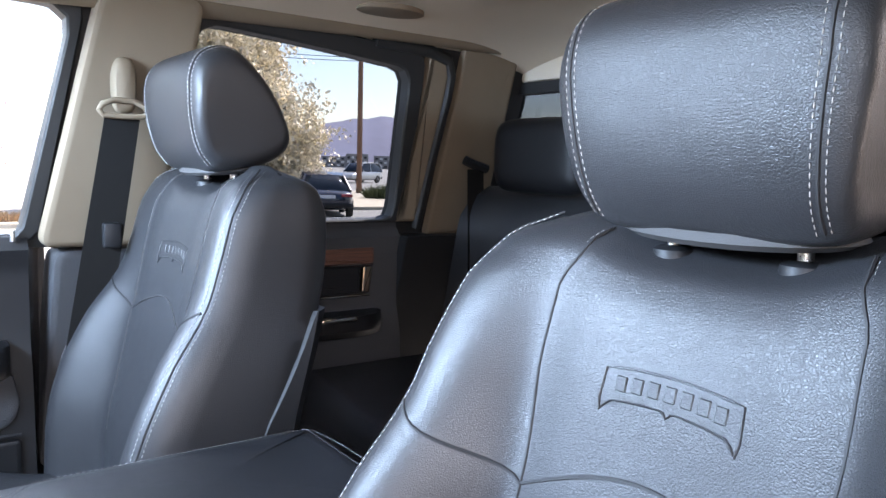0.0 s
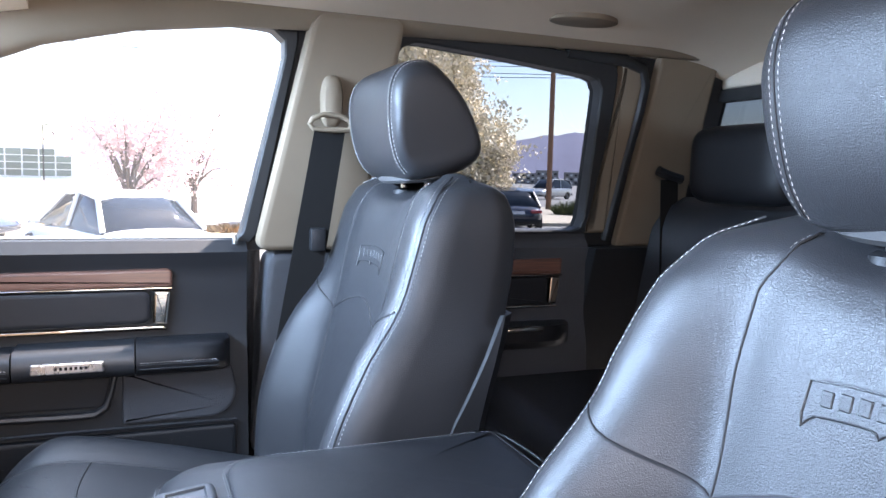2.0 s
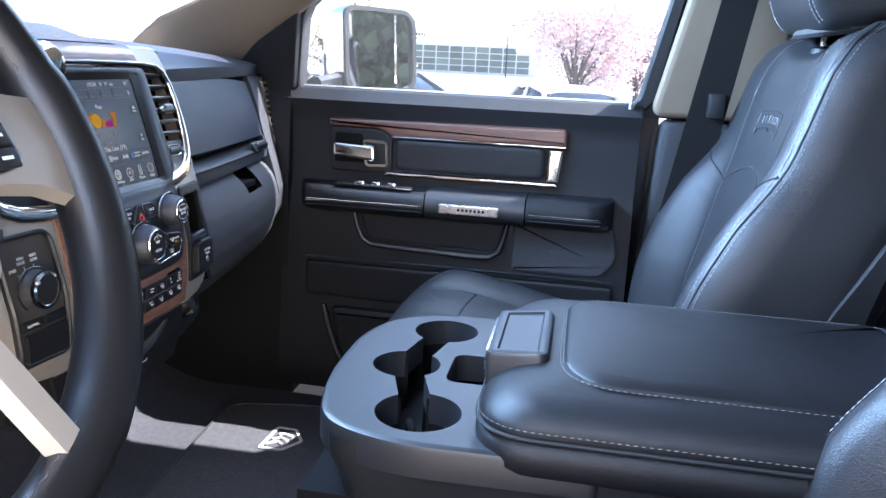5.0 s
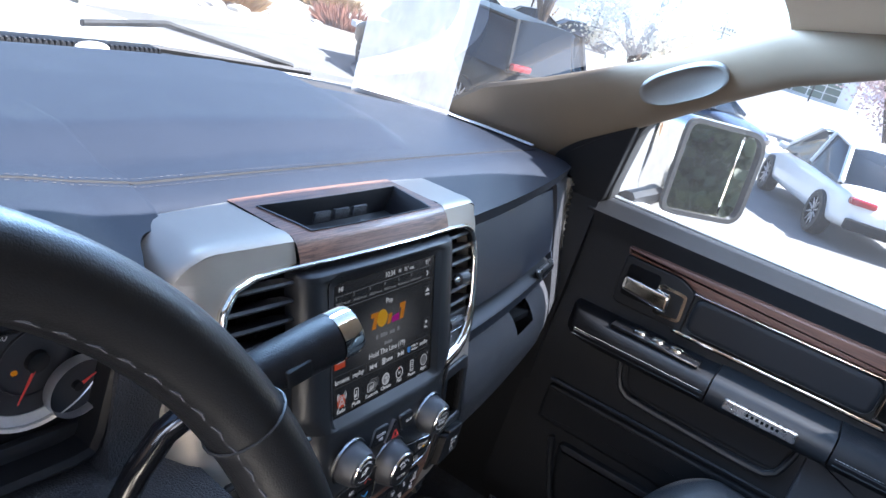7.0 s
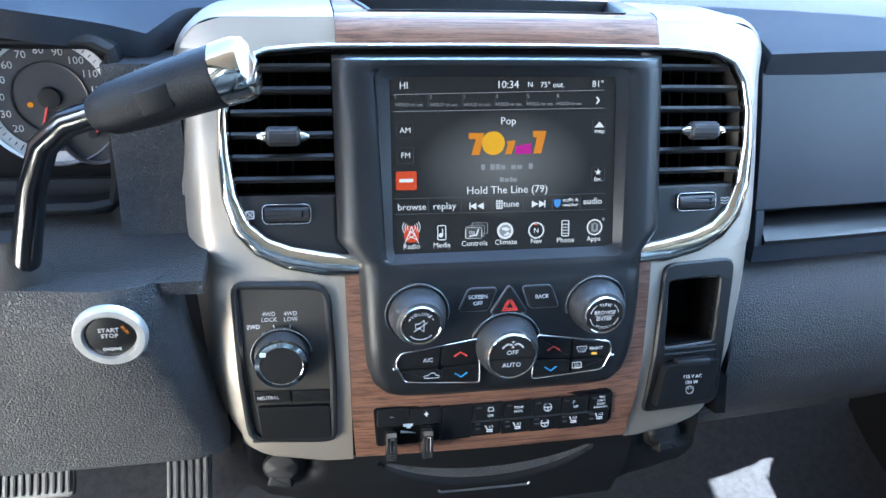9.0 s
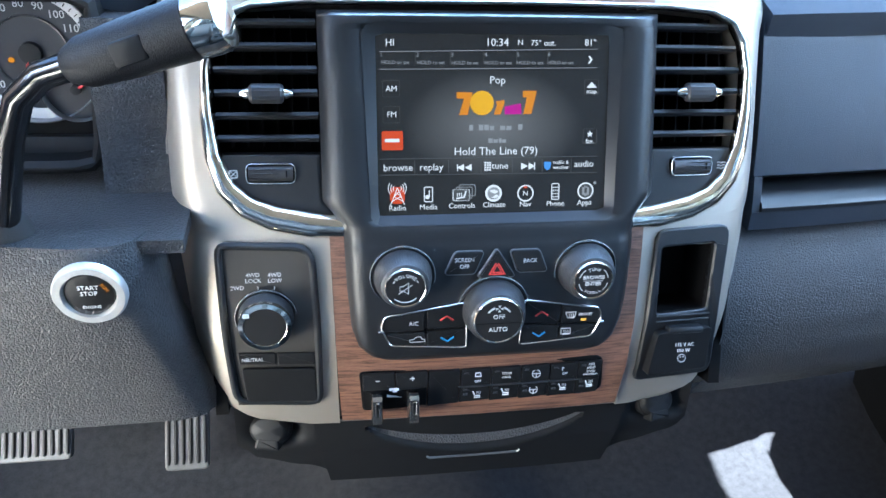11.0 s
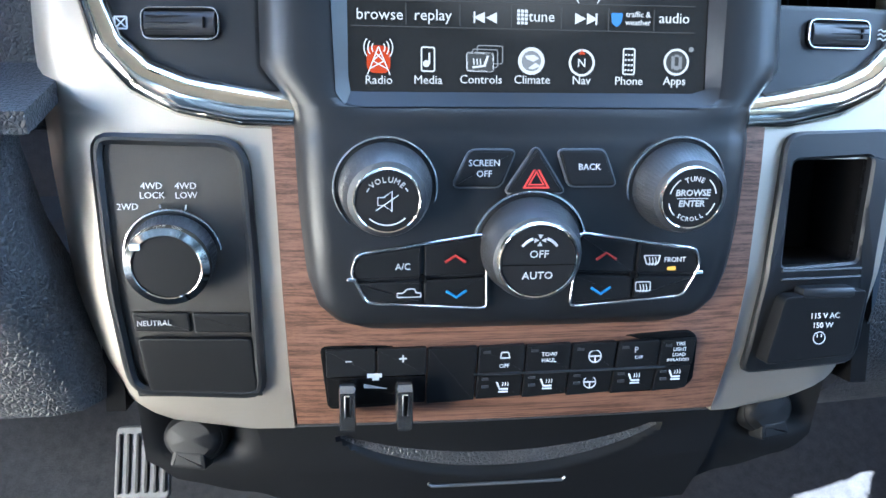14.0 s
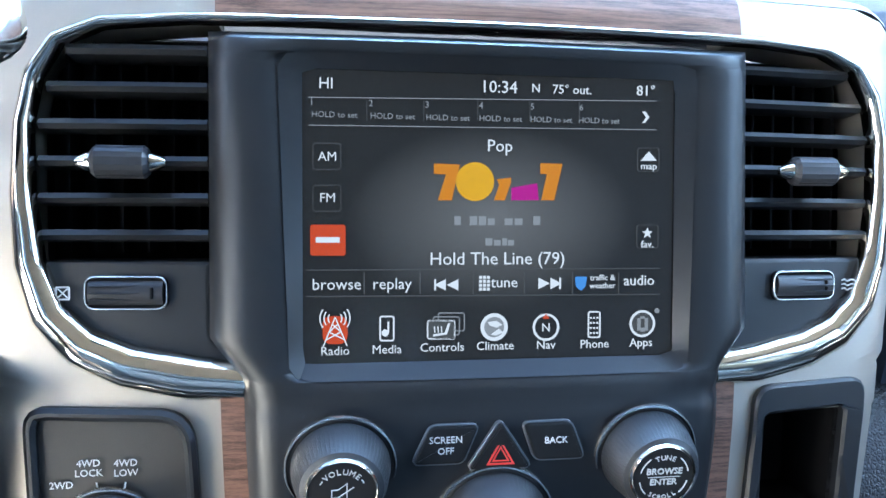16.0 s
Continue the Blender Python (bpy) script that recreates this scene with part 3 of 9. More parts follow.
def emblem(parent, z0, w, mat_line, mat_bar, name="embossed_emblem"):
    """A raised outline, a row of plain raised bars, a notched lower edge."""
    bm = bmesh.new()
    arch = lambda x: 0.035 * w * (1 - (2 * x / w) ** 2)
    hi, lo = w * 0.115, -w * 0.105
    top = [(x, hi + arch(x)) for x in span(-w / 2, w / 2, 13)]
    low = [(w * 0.512, lo + w * 0.01), (w * 0.495, lo - w * 0.065), (w * 0.46, lo - w * 0.02)]
    low += [(x, lo + arch(x) * 1.2) for x in span(w * 0.42, w * 0.06, 8)] + [(w * 0.03, lo + w * 0.035), (0, lo + w * 0.005)]
    low = low + [(-x, y) for x, y in low[-2::-1]]
    tube(bm, [on_back(x, z0 + y, 0.0006) for x, y in top + low], 0.0011, 6, closed=True)
    ob = part(name, bm, mat_line, parent, "embossed emblem outline")
    for i in range(7):
        x = (i - 3) * w * 0.122
        bm = bmesh.new()
        c = on_back(x, z0 + (hi + lo) / 2 + arch(x) + w * 0.004, 0.0)
        box(bm, (0, 0, 0), (w * 0.080, 0.0026, w * 0.100), 0.0008, 1, Matrix.Translation(c) @ pose(0, 0, 0, 12, 0, 0))
        part("emblem_bar", bm, mat_bar, ob)
    return ob


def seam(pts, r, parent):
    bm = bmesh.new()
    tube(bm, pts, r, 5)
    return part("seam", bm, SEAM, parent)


def front_seat(m, label, rest=(1.0, 0.87)):
    root = thing("car_seat", m, label, "car seat", "front seats")
    back = part("backrest", backrest_mesh(), LEATHER, root, "black leather backrest with side bolsters", 60)
    # hard back shell
    bm = bmesh.new()
    for z0, z1 in ((0.25, 0.66),):
        loops = []
        for z in span(z0, z1, 12):
            hw, yr = smooth_fit(z, HW), smooth_fit(z, YR)
            fy = lerp(z, [0.25, 0.50, 0.66], [0.05, -0.045, -0.135])
            lp = [(hw + 0.004, fy), (hw + 0.005, yr + 0.01), (hw * 0.93, yr - 0.012), (0, yr - 0.025), (-hw * 0.93, yr - 0.012), (-hw - 0.005, yr + 0.01), (-hw - 0.004, fy)]
            lp += [(x * 0.97, y + 0.004) for x, y in lp[::-1]]
            loops.append([Vector((x, y, z)) for x, y in lp])
        rings(bm, loops)
    part("back_shell", bm, PLASTIC, root, "dark grey plastic seat back shell")
    # seams and stitches on the front
    thread = bmesh.new()
    for sx in (-1, 1):
        line = [on_back(sx * smooth_lerp(z, [0.40, 0.62, 0.73, 0.80, 0.845, 0.87], [0.132, 0.138, 0.147, 0.145, 0.130, 0.122]), z, 0.0) for z in span(0.40, 0.862, 40)]
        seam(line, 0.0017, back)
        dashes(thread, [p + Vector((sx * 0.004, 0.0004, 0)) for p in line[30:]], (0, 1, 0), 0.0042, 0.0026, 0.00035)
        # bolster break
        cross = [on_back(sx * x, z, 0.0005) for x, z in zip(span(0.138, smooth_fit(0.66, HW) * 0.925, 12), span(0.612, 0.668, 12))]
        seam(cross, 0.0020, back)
        # piped edge with two rows of thread
        edge = [on_back(sx * smooth_fit(z, HW) * 0.945, z, 0.0) for z in span(0.36, 0.866, 60)]
        seam(edge, 0.0015, back)
        for d in (0.0055, -0.0055):
            dashes(thread, [on_back(sx * (smooth_fit(z, HW) * 0.945 + d), z, 0.0012) for z in span(0.36, 0.866, 60)], (sx * 0.7, 0.7, 0), 0.0042, 0.0026, 0.0004)
    arch = [on_back(x, 0.612 + 0.04 * math.cos(x / 0.138 * math.pi / 2), 0.0) for x in span(-0.137, 0.137, 25)]
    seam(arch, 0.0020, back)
    tagged(part("stitching", thread, STITCH, back, "light grey contrast stitching"), kind="stuff")
    emblem(back, 0.724, 0.136, LEATHER, LEATHER)
    # headrest
    hm, fine, c = headrest_mesh()
    place = pose(0, -0.075, 0.874, -8, 0, 0) @ Matrix.Diagonal((rest[0], 1, rest[1], 1))
    for v in hm.verts:
        v.co = place @ v.co
    cushion_top = part("headrest", hm, LEATHER, root, "padded black leather headrest", 70)
    thread = bmesh.new()
    for sx in (-1, 1):
        for dx in (0.0, 0.012):
            ln = [place @ p for p in headrest_line(sx * (0.117 + dx), 0, 30, 0.0005, fine, c)]
            dashes(thread, ln, (0, 1, 0.2), 0.0042, 0.0026, 0.00045)
        seam([place @ p for p in headrest_line(sx * 0.123, 0, 30, 0.0, fine, c)], 0.0015, cushion_top)
    tagged(part("stitching", thread, STITCH, cushion_top, "light grey contrast stitching"), kind="stuff")
    bm = bmesh.new()
    lathe(bm, [(0.0, 0), (0.085, 0), (0.095, 0.006), (0.09, 0.014), (0.0, 0.016)], place @ Matrix.Translation((0, 0.0, -0.018)) @ Matrix.Diagonal((1.25, 0.55, 1, 1)), 40)
    part("headrest_base", bm, LEATHER_GREY, root, "grey underside pad of the headrest")
    for sx in (-1, 1):
        bm = bmesh.new()
        lathe(bm, [(0, 0), (0.0065, 0), (0.0065, 0.05), (0, 0.05)], Matrix.Translation((sx * 0.063, -0.082, 0.828)), 20)
        part("post", bm, STEEL, root, "polished steel headrest post")
        bm = bmesh.new()
        lathe(bm, [(0, 0), (0.02, 0), (0.019, 0.008), (0.013, 0.012), (0, 0.012)], Matrix.Translation((sx * 0.063, -0.082, 0.832)), 24)
        part("post_guide", bm, PLASTIC, root)
    # cushion
    bm = bmesh.new()

    CY = [0.02, 0.18, 0.30, 0.42, 0.50, 0.555, 0.600, 0.625, 0.633, 0.625]
    CZ = [0.255, 0.290, 0.322, 0.350, 0.362, 0.356, 0.328, 0.280, 0.220, 0.165]

    def cushion(x, k):
        """k runs along the cushion from its back, over the crown and down the front."""
        i = min(len(CY) - 2, int(k))
        g = k - i
        pick = lambda v: 0.5 * (2 * v[i] + (v[i + 1] - v[max(0, i - 1)]) * g + (2 * v[max(0, i - 1)] - 5 * v[i] + 4 * v[i + 1] - v[min(len(v) - 1, i + 2)]) * g * g
                                + (3 * v[i] - v[max(0, i - 1)] - 3 * v[i + 1] + v[min(len(v) - 1, i + 2)]) * g ** 3)
        y, z, s = pick(CY), pick(CZ), abs(x) / 0.255
        fade = max(0.0, min(1.0, (6.5 - k) / 2.0))
        z += (0.020 * smooth_lerp(s, [0.0, 0.42, 0.80, 1.0], [0, 0, 1, 0.9]) - 0.006 * max(0, 1 - s * 2)) * fade
        if s > 0.84:
            z -= 0.055 * ((s - 0.84) / 0.16) ** 2.2 * fade
        y -= 0.045 * s ** 5 * max(0.0, min(1.0, (k - 3) / 3))
        if abs(s - 0.53) < 0.06:
            z -= 0.004 * (1 - abs(s - 0.53) / 0.06) * fade
        return (x, y, z)

    sheet(bm, cushion, span(-0.255, 0.255, 51), span(0, 9, 46), (0, -0.01, -0.10))
    cush = part("cushion", bm, LEATHER, root, "black leather seat cushion with creases", 60)
    for sx in (-1, 1):
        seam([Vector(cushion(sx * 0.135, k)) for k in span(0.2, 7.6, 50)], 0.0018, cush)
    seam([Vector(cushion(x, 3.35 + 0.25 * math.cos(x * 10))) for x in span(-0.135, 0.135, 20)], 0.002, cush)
    # small leather creases, their shade drawn as thin dark tubes
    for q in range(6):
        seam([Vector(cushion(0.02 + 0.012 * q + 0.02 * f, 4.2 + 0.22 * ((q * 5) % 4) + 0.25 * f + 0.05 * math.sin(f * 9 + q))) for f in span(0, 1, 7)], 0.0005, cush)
    bm = bmesh.new()
    box(bm, (0, 0.27, 0.15), (0.46, 0.50, 0.20), 0.02)
    part("seat_base", bm, PLASTIC, root, "black plastic seat base cover")
    for sx in (-1, 1):
        bm = bmesh.new()
        box(bm, (sx * 0.19, 0.27, 0.035), (0.05, 0.48, 0.07), 0.006)
        part("seat_rail", bm, STEEL, root)
    return root


passenger_seat = front_seat(pose(0.45, -0.04, 0), "black leather front passenger seat with contrast stitching")
HW[:], YB[:] = HW_FULL, YB_FULL
driver_seat = front_seat(pose(-0.44, -0.175, -0.03), "black leather driver seat with contrast stitching", (0.955, 0.93))
HW[:], YB[:] = HW_PLAIN, YB_PLAIN

# ---- rear bench ----
bench = thing("rear_bench_seat", pose(0, -0.75, 0), "black leather rear bench seat with three places", "car seat")
bm = bmesh.new()
sheet(bm, lambda x, y: (x, y, 0.40 + 0.02 * math.cos(x * 8) - (0.10 * ((y - 0.33) / 0.09) ** 2 if y > 0.33 else 0)), span(-0.70, 0.70, 45), span(-0.10, 0.42, 26), (0, -0.01, -0.14))
part("cushion", bm, LEATHER, bench, "", 60)
bm = bmesh.new()


def bench_back(x, z):
    f = max(0, (z - 0.74) / 0.09)
    return (x * (1 - 0.05 * f * f), -0.02 - 0.18 * (z - 0.40) + 0.02 * math.cos(x * 8) - 0.05 * f * f, z)


sheet(bm, bench_back, span(-0.70, 0.70, 45), span(0.36, 0.83, 20), (0, -0.10, 0.0))
part("backrest", bm, LEATHER, bench, "", 60)
bm = bmesh.new()
box(bm, (0, 0.10, 0.14), (1.36, 0.40, 0.26), 0.02)
part("seat_base", bm, PLASTIC, bench)
for hx in (-0.44, 0.44):
    hm = bmesh.new()
    loops = []
    for a in span(-1, 1, 21):
        t = math.sin(a * math.pi / 2)
        g = 0.55 + 0.45 * (1 - abs(t) ** 5) ** 0.5 if abs(t) < 1 else 0.55
        loops.append([Vector((hx + t * 0.135, -0.105 + 0.052 * g * math.copysign(abs(math.cos(q)) ** 0.6, math.cos(q)), 0.905 + 0.085 * (0.5 + 0.5 * g) * math.copysign(abs(math.sin(q)) ** 0.6, math.sin(q))))
                      for q in (2 * math.pi * k / 28 for k in range(28))])
    rings(hm, loops)
    part("headrest", hm, LEATHER_SMOOTH, bench, "black rear headrest", 70)

# ---- centre console ----
console = thing("center_console", pose(0, 0, 0), "black centre console with leather lid and three cupholders", "console")
bm = bmesh.new()
rings(bm, [[Vector((x, y, z)) for x, y in rounded([(-0.165 - o, -0.16), (-0.165 - o, 0.44 + f), (0.165 + o, 0.44 + f), (0.165 + o, -0.16)], 0.03)]
           for z, o, f in ((0.0, 0.0, -0.02), (0.12, 0.0, -0.01), (0.30, 0.004, 0.0), (0.38, 0.008, 0.014), (0.412, 0.0125, 0.028), (0.430, 0.0125, 0.028))], cap=False)
part("body", bm, PLASTIC, console, "charcoal plastic console side walls")
TRAY = rounded([(-0.185, 0.20), (-0.19, 0.40), (-0.16, 0.478), (-0.05, 0.506), (0.09, 0.506), (0.17, 0.478), (0.205, 0.40), (0.20, 0.20)], [0.01, 0.06, 0.06, 0.1, 0.1, 0.06, 0.06, 0.01], 6)
CUPS = [(0.130, 0.398, 0.043), (0.004, 0.424, 0.041), (-0.118, 0.384, 0.046)]


def carve(name, top_poly, holes, z0, z1, mat, parent, label, depth):
    """A tray top with through holes, cut by a boolean that is applied at once."""
    bm = bmesh.new()
    plate(bm, top_poly, z0, z1, 0.006)
    ob = part(name, bm, mat, parent, label)
    for cut in holes:
        m = ob.modifiers.new("cut", "BOOLEAN")
        m.solver, m.object = "EXACT", cut
    me = bpy.data.meshes.new_from_object(ob.evaluated_get(bpy.context.evaluated_depsgraph_get()))
    ob.modifiers.clear()
    ob.data = me
    for cut in holes:
        bpy.data.objects.remove(cut)
    for f in me.polygons:
        f.use_smooth = True
    me.set_sharp_from_angle(angle=radians(30))
    return ob


cuts = []
for cx, cy, r in CUPS:
    bm = bmesh.new()
    lathe(bm, [(0, -0.07), (r * 0.93, -0.07), (r, 0.03), (0, 0.03)], Matrix.Translation((cx, cy, 0.44)), 40)
    cuts.append(part("cut", bm, PLASTIC))
bm = bmesh.new()
plate(bm, rounded([(0.052, 0.300), (0.052, 0.372), (-0.034, 0.372), (-0.034, 0.300)], [0.002, 0.016, 0.016, 0.002]), 0.40, 0.47)
cuts.append(part("cut", bm, PLASTIC))
bm = bmesh.new()
plate(bm, [Vector(p) for p in ((0.130, 0.380), (0.004, 0.406), (-0.118, 0.366), (-0.118, 0.402), (0.004, 0.442), (0.130, 0.416))], 0.380, 0.47)
cuts.append(part("cut", bm, PLASTIC))
carve("cupholder_tray", TRAY, cuts, 0.408, 0.442, SATIN, console, "satin charcoal cupholder tray", 0.07)
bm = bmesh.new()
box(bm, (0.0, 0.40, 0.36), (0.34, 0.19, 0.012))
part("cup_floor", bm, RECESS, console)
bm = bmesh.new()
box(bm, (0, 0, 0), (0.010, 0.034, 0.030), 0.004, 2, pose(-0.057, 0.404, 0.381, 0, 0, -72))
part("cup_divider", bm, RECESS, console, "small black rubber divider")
for cx, cy, r in CUPS:
    bm = bmesh.new()
    lathe(bm, [(r * 0.99, -0.004), (r * 0.985, -0.020), (r * 0.90, -0.075), (r * 0.93, -0.077), (r * 1.03, -0.004)], Matrix.Translation((cx, cy, 0.44)), 40)
    for q in [x for x in bm.faces if any((x.calc_center_median() - Vector((ox, oy, x.calc_center_median().z))).length < 0.034 for ox, oy, _ in CUPS if (ox, oy) != (cx, cy)) or abs(x.calc_center_median().y - lerp(x.calc_center_median().x, [-0.118, 0.004, 0.130], [0.384, 0.424, 0.398])) < 0.017 and -0.10 < x.calc_center_median().x < 0.115]:
        bm.faces.remove(q)
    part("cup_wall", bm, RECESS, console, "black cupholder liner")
# lid
bm = bmesh.new()
LID = rounded([(-0.188, -0.15), (-0.188, 0.318), (0.188, 0.318), (0.188, -0.15)], [0.03, 0.06, 0.06, 0.03], 8)


def lid_bulge(x, y):
    return -0.012 * (x / 0.17) ** 2 - 0.02 * max(0, (y - 0.20) / 0.12) ** 2


loops = []
for d, z in ((0.0, 0.425), (-0.004, 0.432), (-0.004, 0.452), (0.002, 0.458), (0.0, 0.464), (-0.002, 0.472), (0.004, 0.490), (0.018, 0.503), (0.034, 0.509)):
    loops.append([Vector((q.x, q.y, z + lid_bulge(q.x, q.y) * max(0, (z - 0.455) / 0.055))) for q in inset(LID, d)])
loops += [[Vector((q.x * s, 0.084 + (q.y - 0.084) * s, 0.509 + 0.002 * (1 - s) + lid_bulge(q.x * s, 0.084 + (q.y - 0.084) * s))) for q in inset(LID, 0.034)] for s in (0.8, 0.55, 0.3, 0.05)]
rings(bm, loops)
lid = part("lid", bm, LEATHER_SMOOTH, console, "padded black leather armrest lid", 60)
bm = bmesh.new()
PAD = rounded([(-0.140, -0.135), (-0.140, 0.240), (0.140, 0.240), (0.140, -0.135)], [0.01, 0.06, 0.06, 0.01], 8)
loops = [[Vector((q.x, q.y, 0.506 + h + lid_bulge(q.x, q.y))) for q in inset(PAD, d)] for d, h in ((0, 0), (0.0, 0.002), (0.004, 0.005), (0.02, 0.0075))]
loops += [[Vector((q.x * s, 0.055 + (q.y - 0.055) * s, 0.5145 + 0.001 * (1 - s) + lid_bulge(q.x * s, 0.055 + (q.y - 0.055) * s))) for q in inset(PAD, 0.02)] for s in (0.8, 0.55, 0.3, 0.05)]
rings(bm, loops)
part("lid_panel", bm, LEATHER_SMOOTH, lid, "", 60)
seams, thread = bmesh.new(), bmesh.new()
tube(seams, [Vector((q.x, q.y, 0.5075 + lid_bulge(q.x, q.y))) for q in inset(PAD, -0.001)], 0.0016, 5, closed=True)
dashes(thread, [Vector((q.x, q.y, 0.5095 + lid_bulge(q.x, q.y))) for q in resample(inset(PAD, -0.005), 160)], (0, 0, 1), 0.004, 0.003, 0.00035)
tube(seams, [Vector((q.x, q.y, 0.4625)) for q in inset(LID, -0.003)], 0.0022, 6, closed=True)
dashes(thread, [Vector((q.x, q.y, 0.4705)) for q in resample(inset(LID, -0.0028), 200)], (0, 0, 1), 0.004, 0.003, 0.0004)
part("seam", seams, SEAM, lid)
tagged(part("stitching", thread, STITCH_DIM, lid, "grey stitching"), kind="stuff")
latch = bmesh.new()
LATCH = rounded([(-0.090, 0.256), (0.066, 0.256), (0.060, 0.322), (-0.084, 0.322)], [0.014, 0.014, 0.006, 0.006], 6)
rings(latch, [[Vector((q.x, q.y, z - 0.10 * max(0, q.y - 0.27))) for q in (inset(LATCH, d) if d else LATCH)] for d, z in ((0, 0.455), (0, 0.502), (0.002, 0.5065), (0.006, 0.508), (0.011, 0.5075), (0.013, 0.505))])
lt = part("latch", latch, SATIN, lid, "satin charcoal lid latch")
bm = bmesh.new()
box(bm, (-0.012, 0.3205, 0.484), (0.112, 0.008, 0.030), 0.003, 2, Matrix.Translation((0, 0, 0)))
part("latch_insert", bm, STEEL, lt, "bright metal latch insert")

# ---- front passenger door ----
DOOR_WHITE = material("white_door_paint", (0.78, 0.78, 0.77), 0.3, coat=0.5, scale=2)
def door_map(y, z, h):
    """h metres out of the door's inner face, towards the cabin."""
    return Vector((0.80 - h, y, z))


def door_plate(bm, poly, h0, h1, edge=0.004):
    """Plate on the door with outline (y, z)."""
    poly = [Vector(p) for p in poly]
    steps = [(0, h0), (0, h1 - edge), (edge * 0.3, h1 - edge * 0.3), (edge, h1), (edge * 1.5, h1)]
    rings(bm, [[door_map(q.x, q.y, h) for q in (inset(poly, d) if d else poly)] for d, h in steps])


door = thing("door_1", pose(0.80, 0.5, 0), "closed front passenger door with black trim and wood strip", "door", kind="structure")
IN = pose(-0.80, -0.5, 0)


def dpart(name, bm, mat, parent=None, label="", flat=35.0):
    for v in bm.verts:
        v.co = IN @ v.co
    return part(name, bm, mat, parent or door, label, flat)


bm = bmesh.new()


def door_skin(y, z):
    h = lerp(z, [0.04, 0.10, 0.30, 0.46, 0.53, 0.66, 0.70, 0.724], [0.035, 0.05, 0.03, 0.02, 0.0, 0.0, 0.012, -0.01])
    return door_map(y, z, h)


sheet(bm, lambda y, z: door_skin(y, z), span(0.89, 0.125, 30), [0.04, 0.07, 0.10, 0.2, 0.30, 0.40, 0.46, 0.50, 0.53, 0.60, 0.64, 0.66, 0.675, 0.69, 0.70, 0.708, 0.716, 0.722, 0.724], (0.09, 0, 0))
dpart("door_panel", bm, DOOR_VINYL, None, "black soft-touch door panel", 50)
bm = bmesh.new()
sheet(bm, lambda y, f: (0.838 + 0.058 * f, y, 0.7290 - 0.003 * f * f), span(0.93, 0.10, 6), span(0, 1, 5), (0, 0, -0.003))
dpart("outer_skin", bm, DOOR_WHITE, None, "white painted outer door edge")
bm = bmesh.new()
door_plate(bm, rounded([(0.79, 0.662), (0.272, 0.668), (0.272, 0.632), (0.645, 0.630), (0.675, 0.646), (0.785, 0.646)], [0.015, 0.012, 0.006, 0.01, 0.02, 0.004]), -0.004, 0.010, 0.005)
dpart("wood_strip", bm, WOOD_V, None, "glossy brown wood strip")
bm = bmesh.new()
door_plate(bm, rounded([(0.787, 0.644), (0.675, 0.644), (0.645, 0.627), (0.645, 0.548), (0.785, 0.548)], [0.008, 0.02, 0.01, 0.01, 0.015]), -0.004, 0.006, 0.003)
hb = dpart("handle_bezel", bm, PLASTIC, None, "black plastic door handle surround")
bm = bmesh.new()
door_plate(bm, rounded([(0.775, 0.632), (0.712, 0.632), (0.705, 0.568), (0.775, 0.568)], 0.008), 0.003, 0.0075, 0.002)
dpart("handle_recess", bm, RECESS, hb)
bm = bmesh.new()
door_plate(bm, rounded([(0.772, 0.612), (0.680, 0.608), (0.678, 0.574), (0.772, 0.584)], 0.008), 0.012, 0.028, 0.005)
dpart("door_handle", bm, CHROME, hb, "chrome door release lever")
bm = bmesh.new()
frame_out = rounded([(0.712, 0.620), (0.655, 0.618), (0.652, 0.562), (0.705, 0.560)], 0.01)
for a, b in ((0.0, 0.005),):
    o, i = resample(frame_out, 40), resample(inset(frame_out, 0.006), 40)
    rings(bm, [[door_map(q.x, q.y, h) for q in p] for p, h in ((o, 0.0), (o, 0.008), (i, 0.008), (i, 0.0))], cyclic=True, cap=False)
dpart("handle_frame", bm, CHROME, hb, "chrome handle frame")
bm = bmesh.new()
door_plate(bm, rounded([(0.64, 0.626), (0.312, 0.626), (0.312, 0.556), (0.64, 0.554)], 0.022), -0.004, 0.012, 0.008)
dpart("door_insert", bm, LEATHER_SMOOTH, None, "padded black vinyl door insert")
for nm, poly in (("chrome_strip", [(0.646, 0.6305), (0.272, 0.6315), (0.272, 0.6275), (0.646, 0.6265)]),
                 ("chrome_strip", [(0.655, 0.5515), (0.29, 0.5525), (0.283, 0.546), (0.66, 0.5455)])):
    bm = bmesh.new()
    door_plate(bm, rounded(poly, 0.001), 0, 0.014, 0.0012)
    dpart(nm, bm, CHROME, None, "thin chrome strip")
bm = bmesh.new()
door_plate(bm, rounded([(0.308, 0.624), (0.276, 0.624), (0.283, 0.555), (0.310, 0.556)], 0.004), 0, 0.013, 0.004)
dpart("chrome_end", bm, CHROME, None, "chrome end cap")
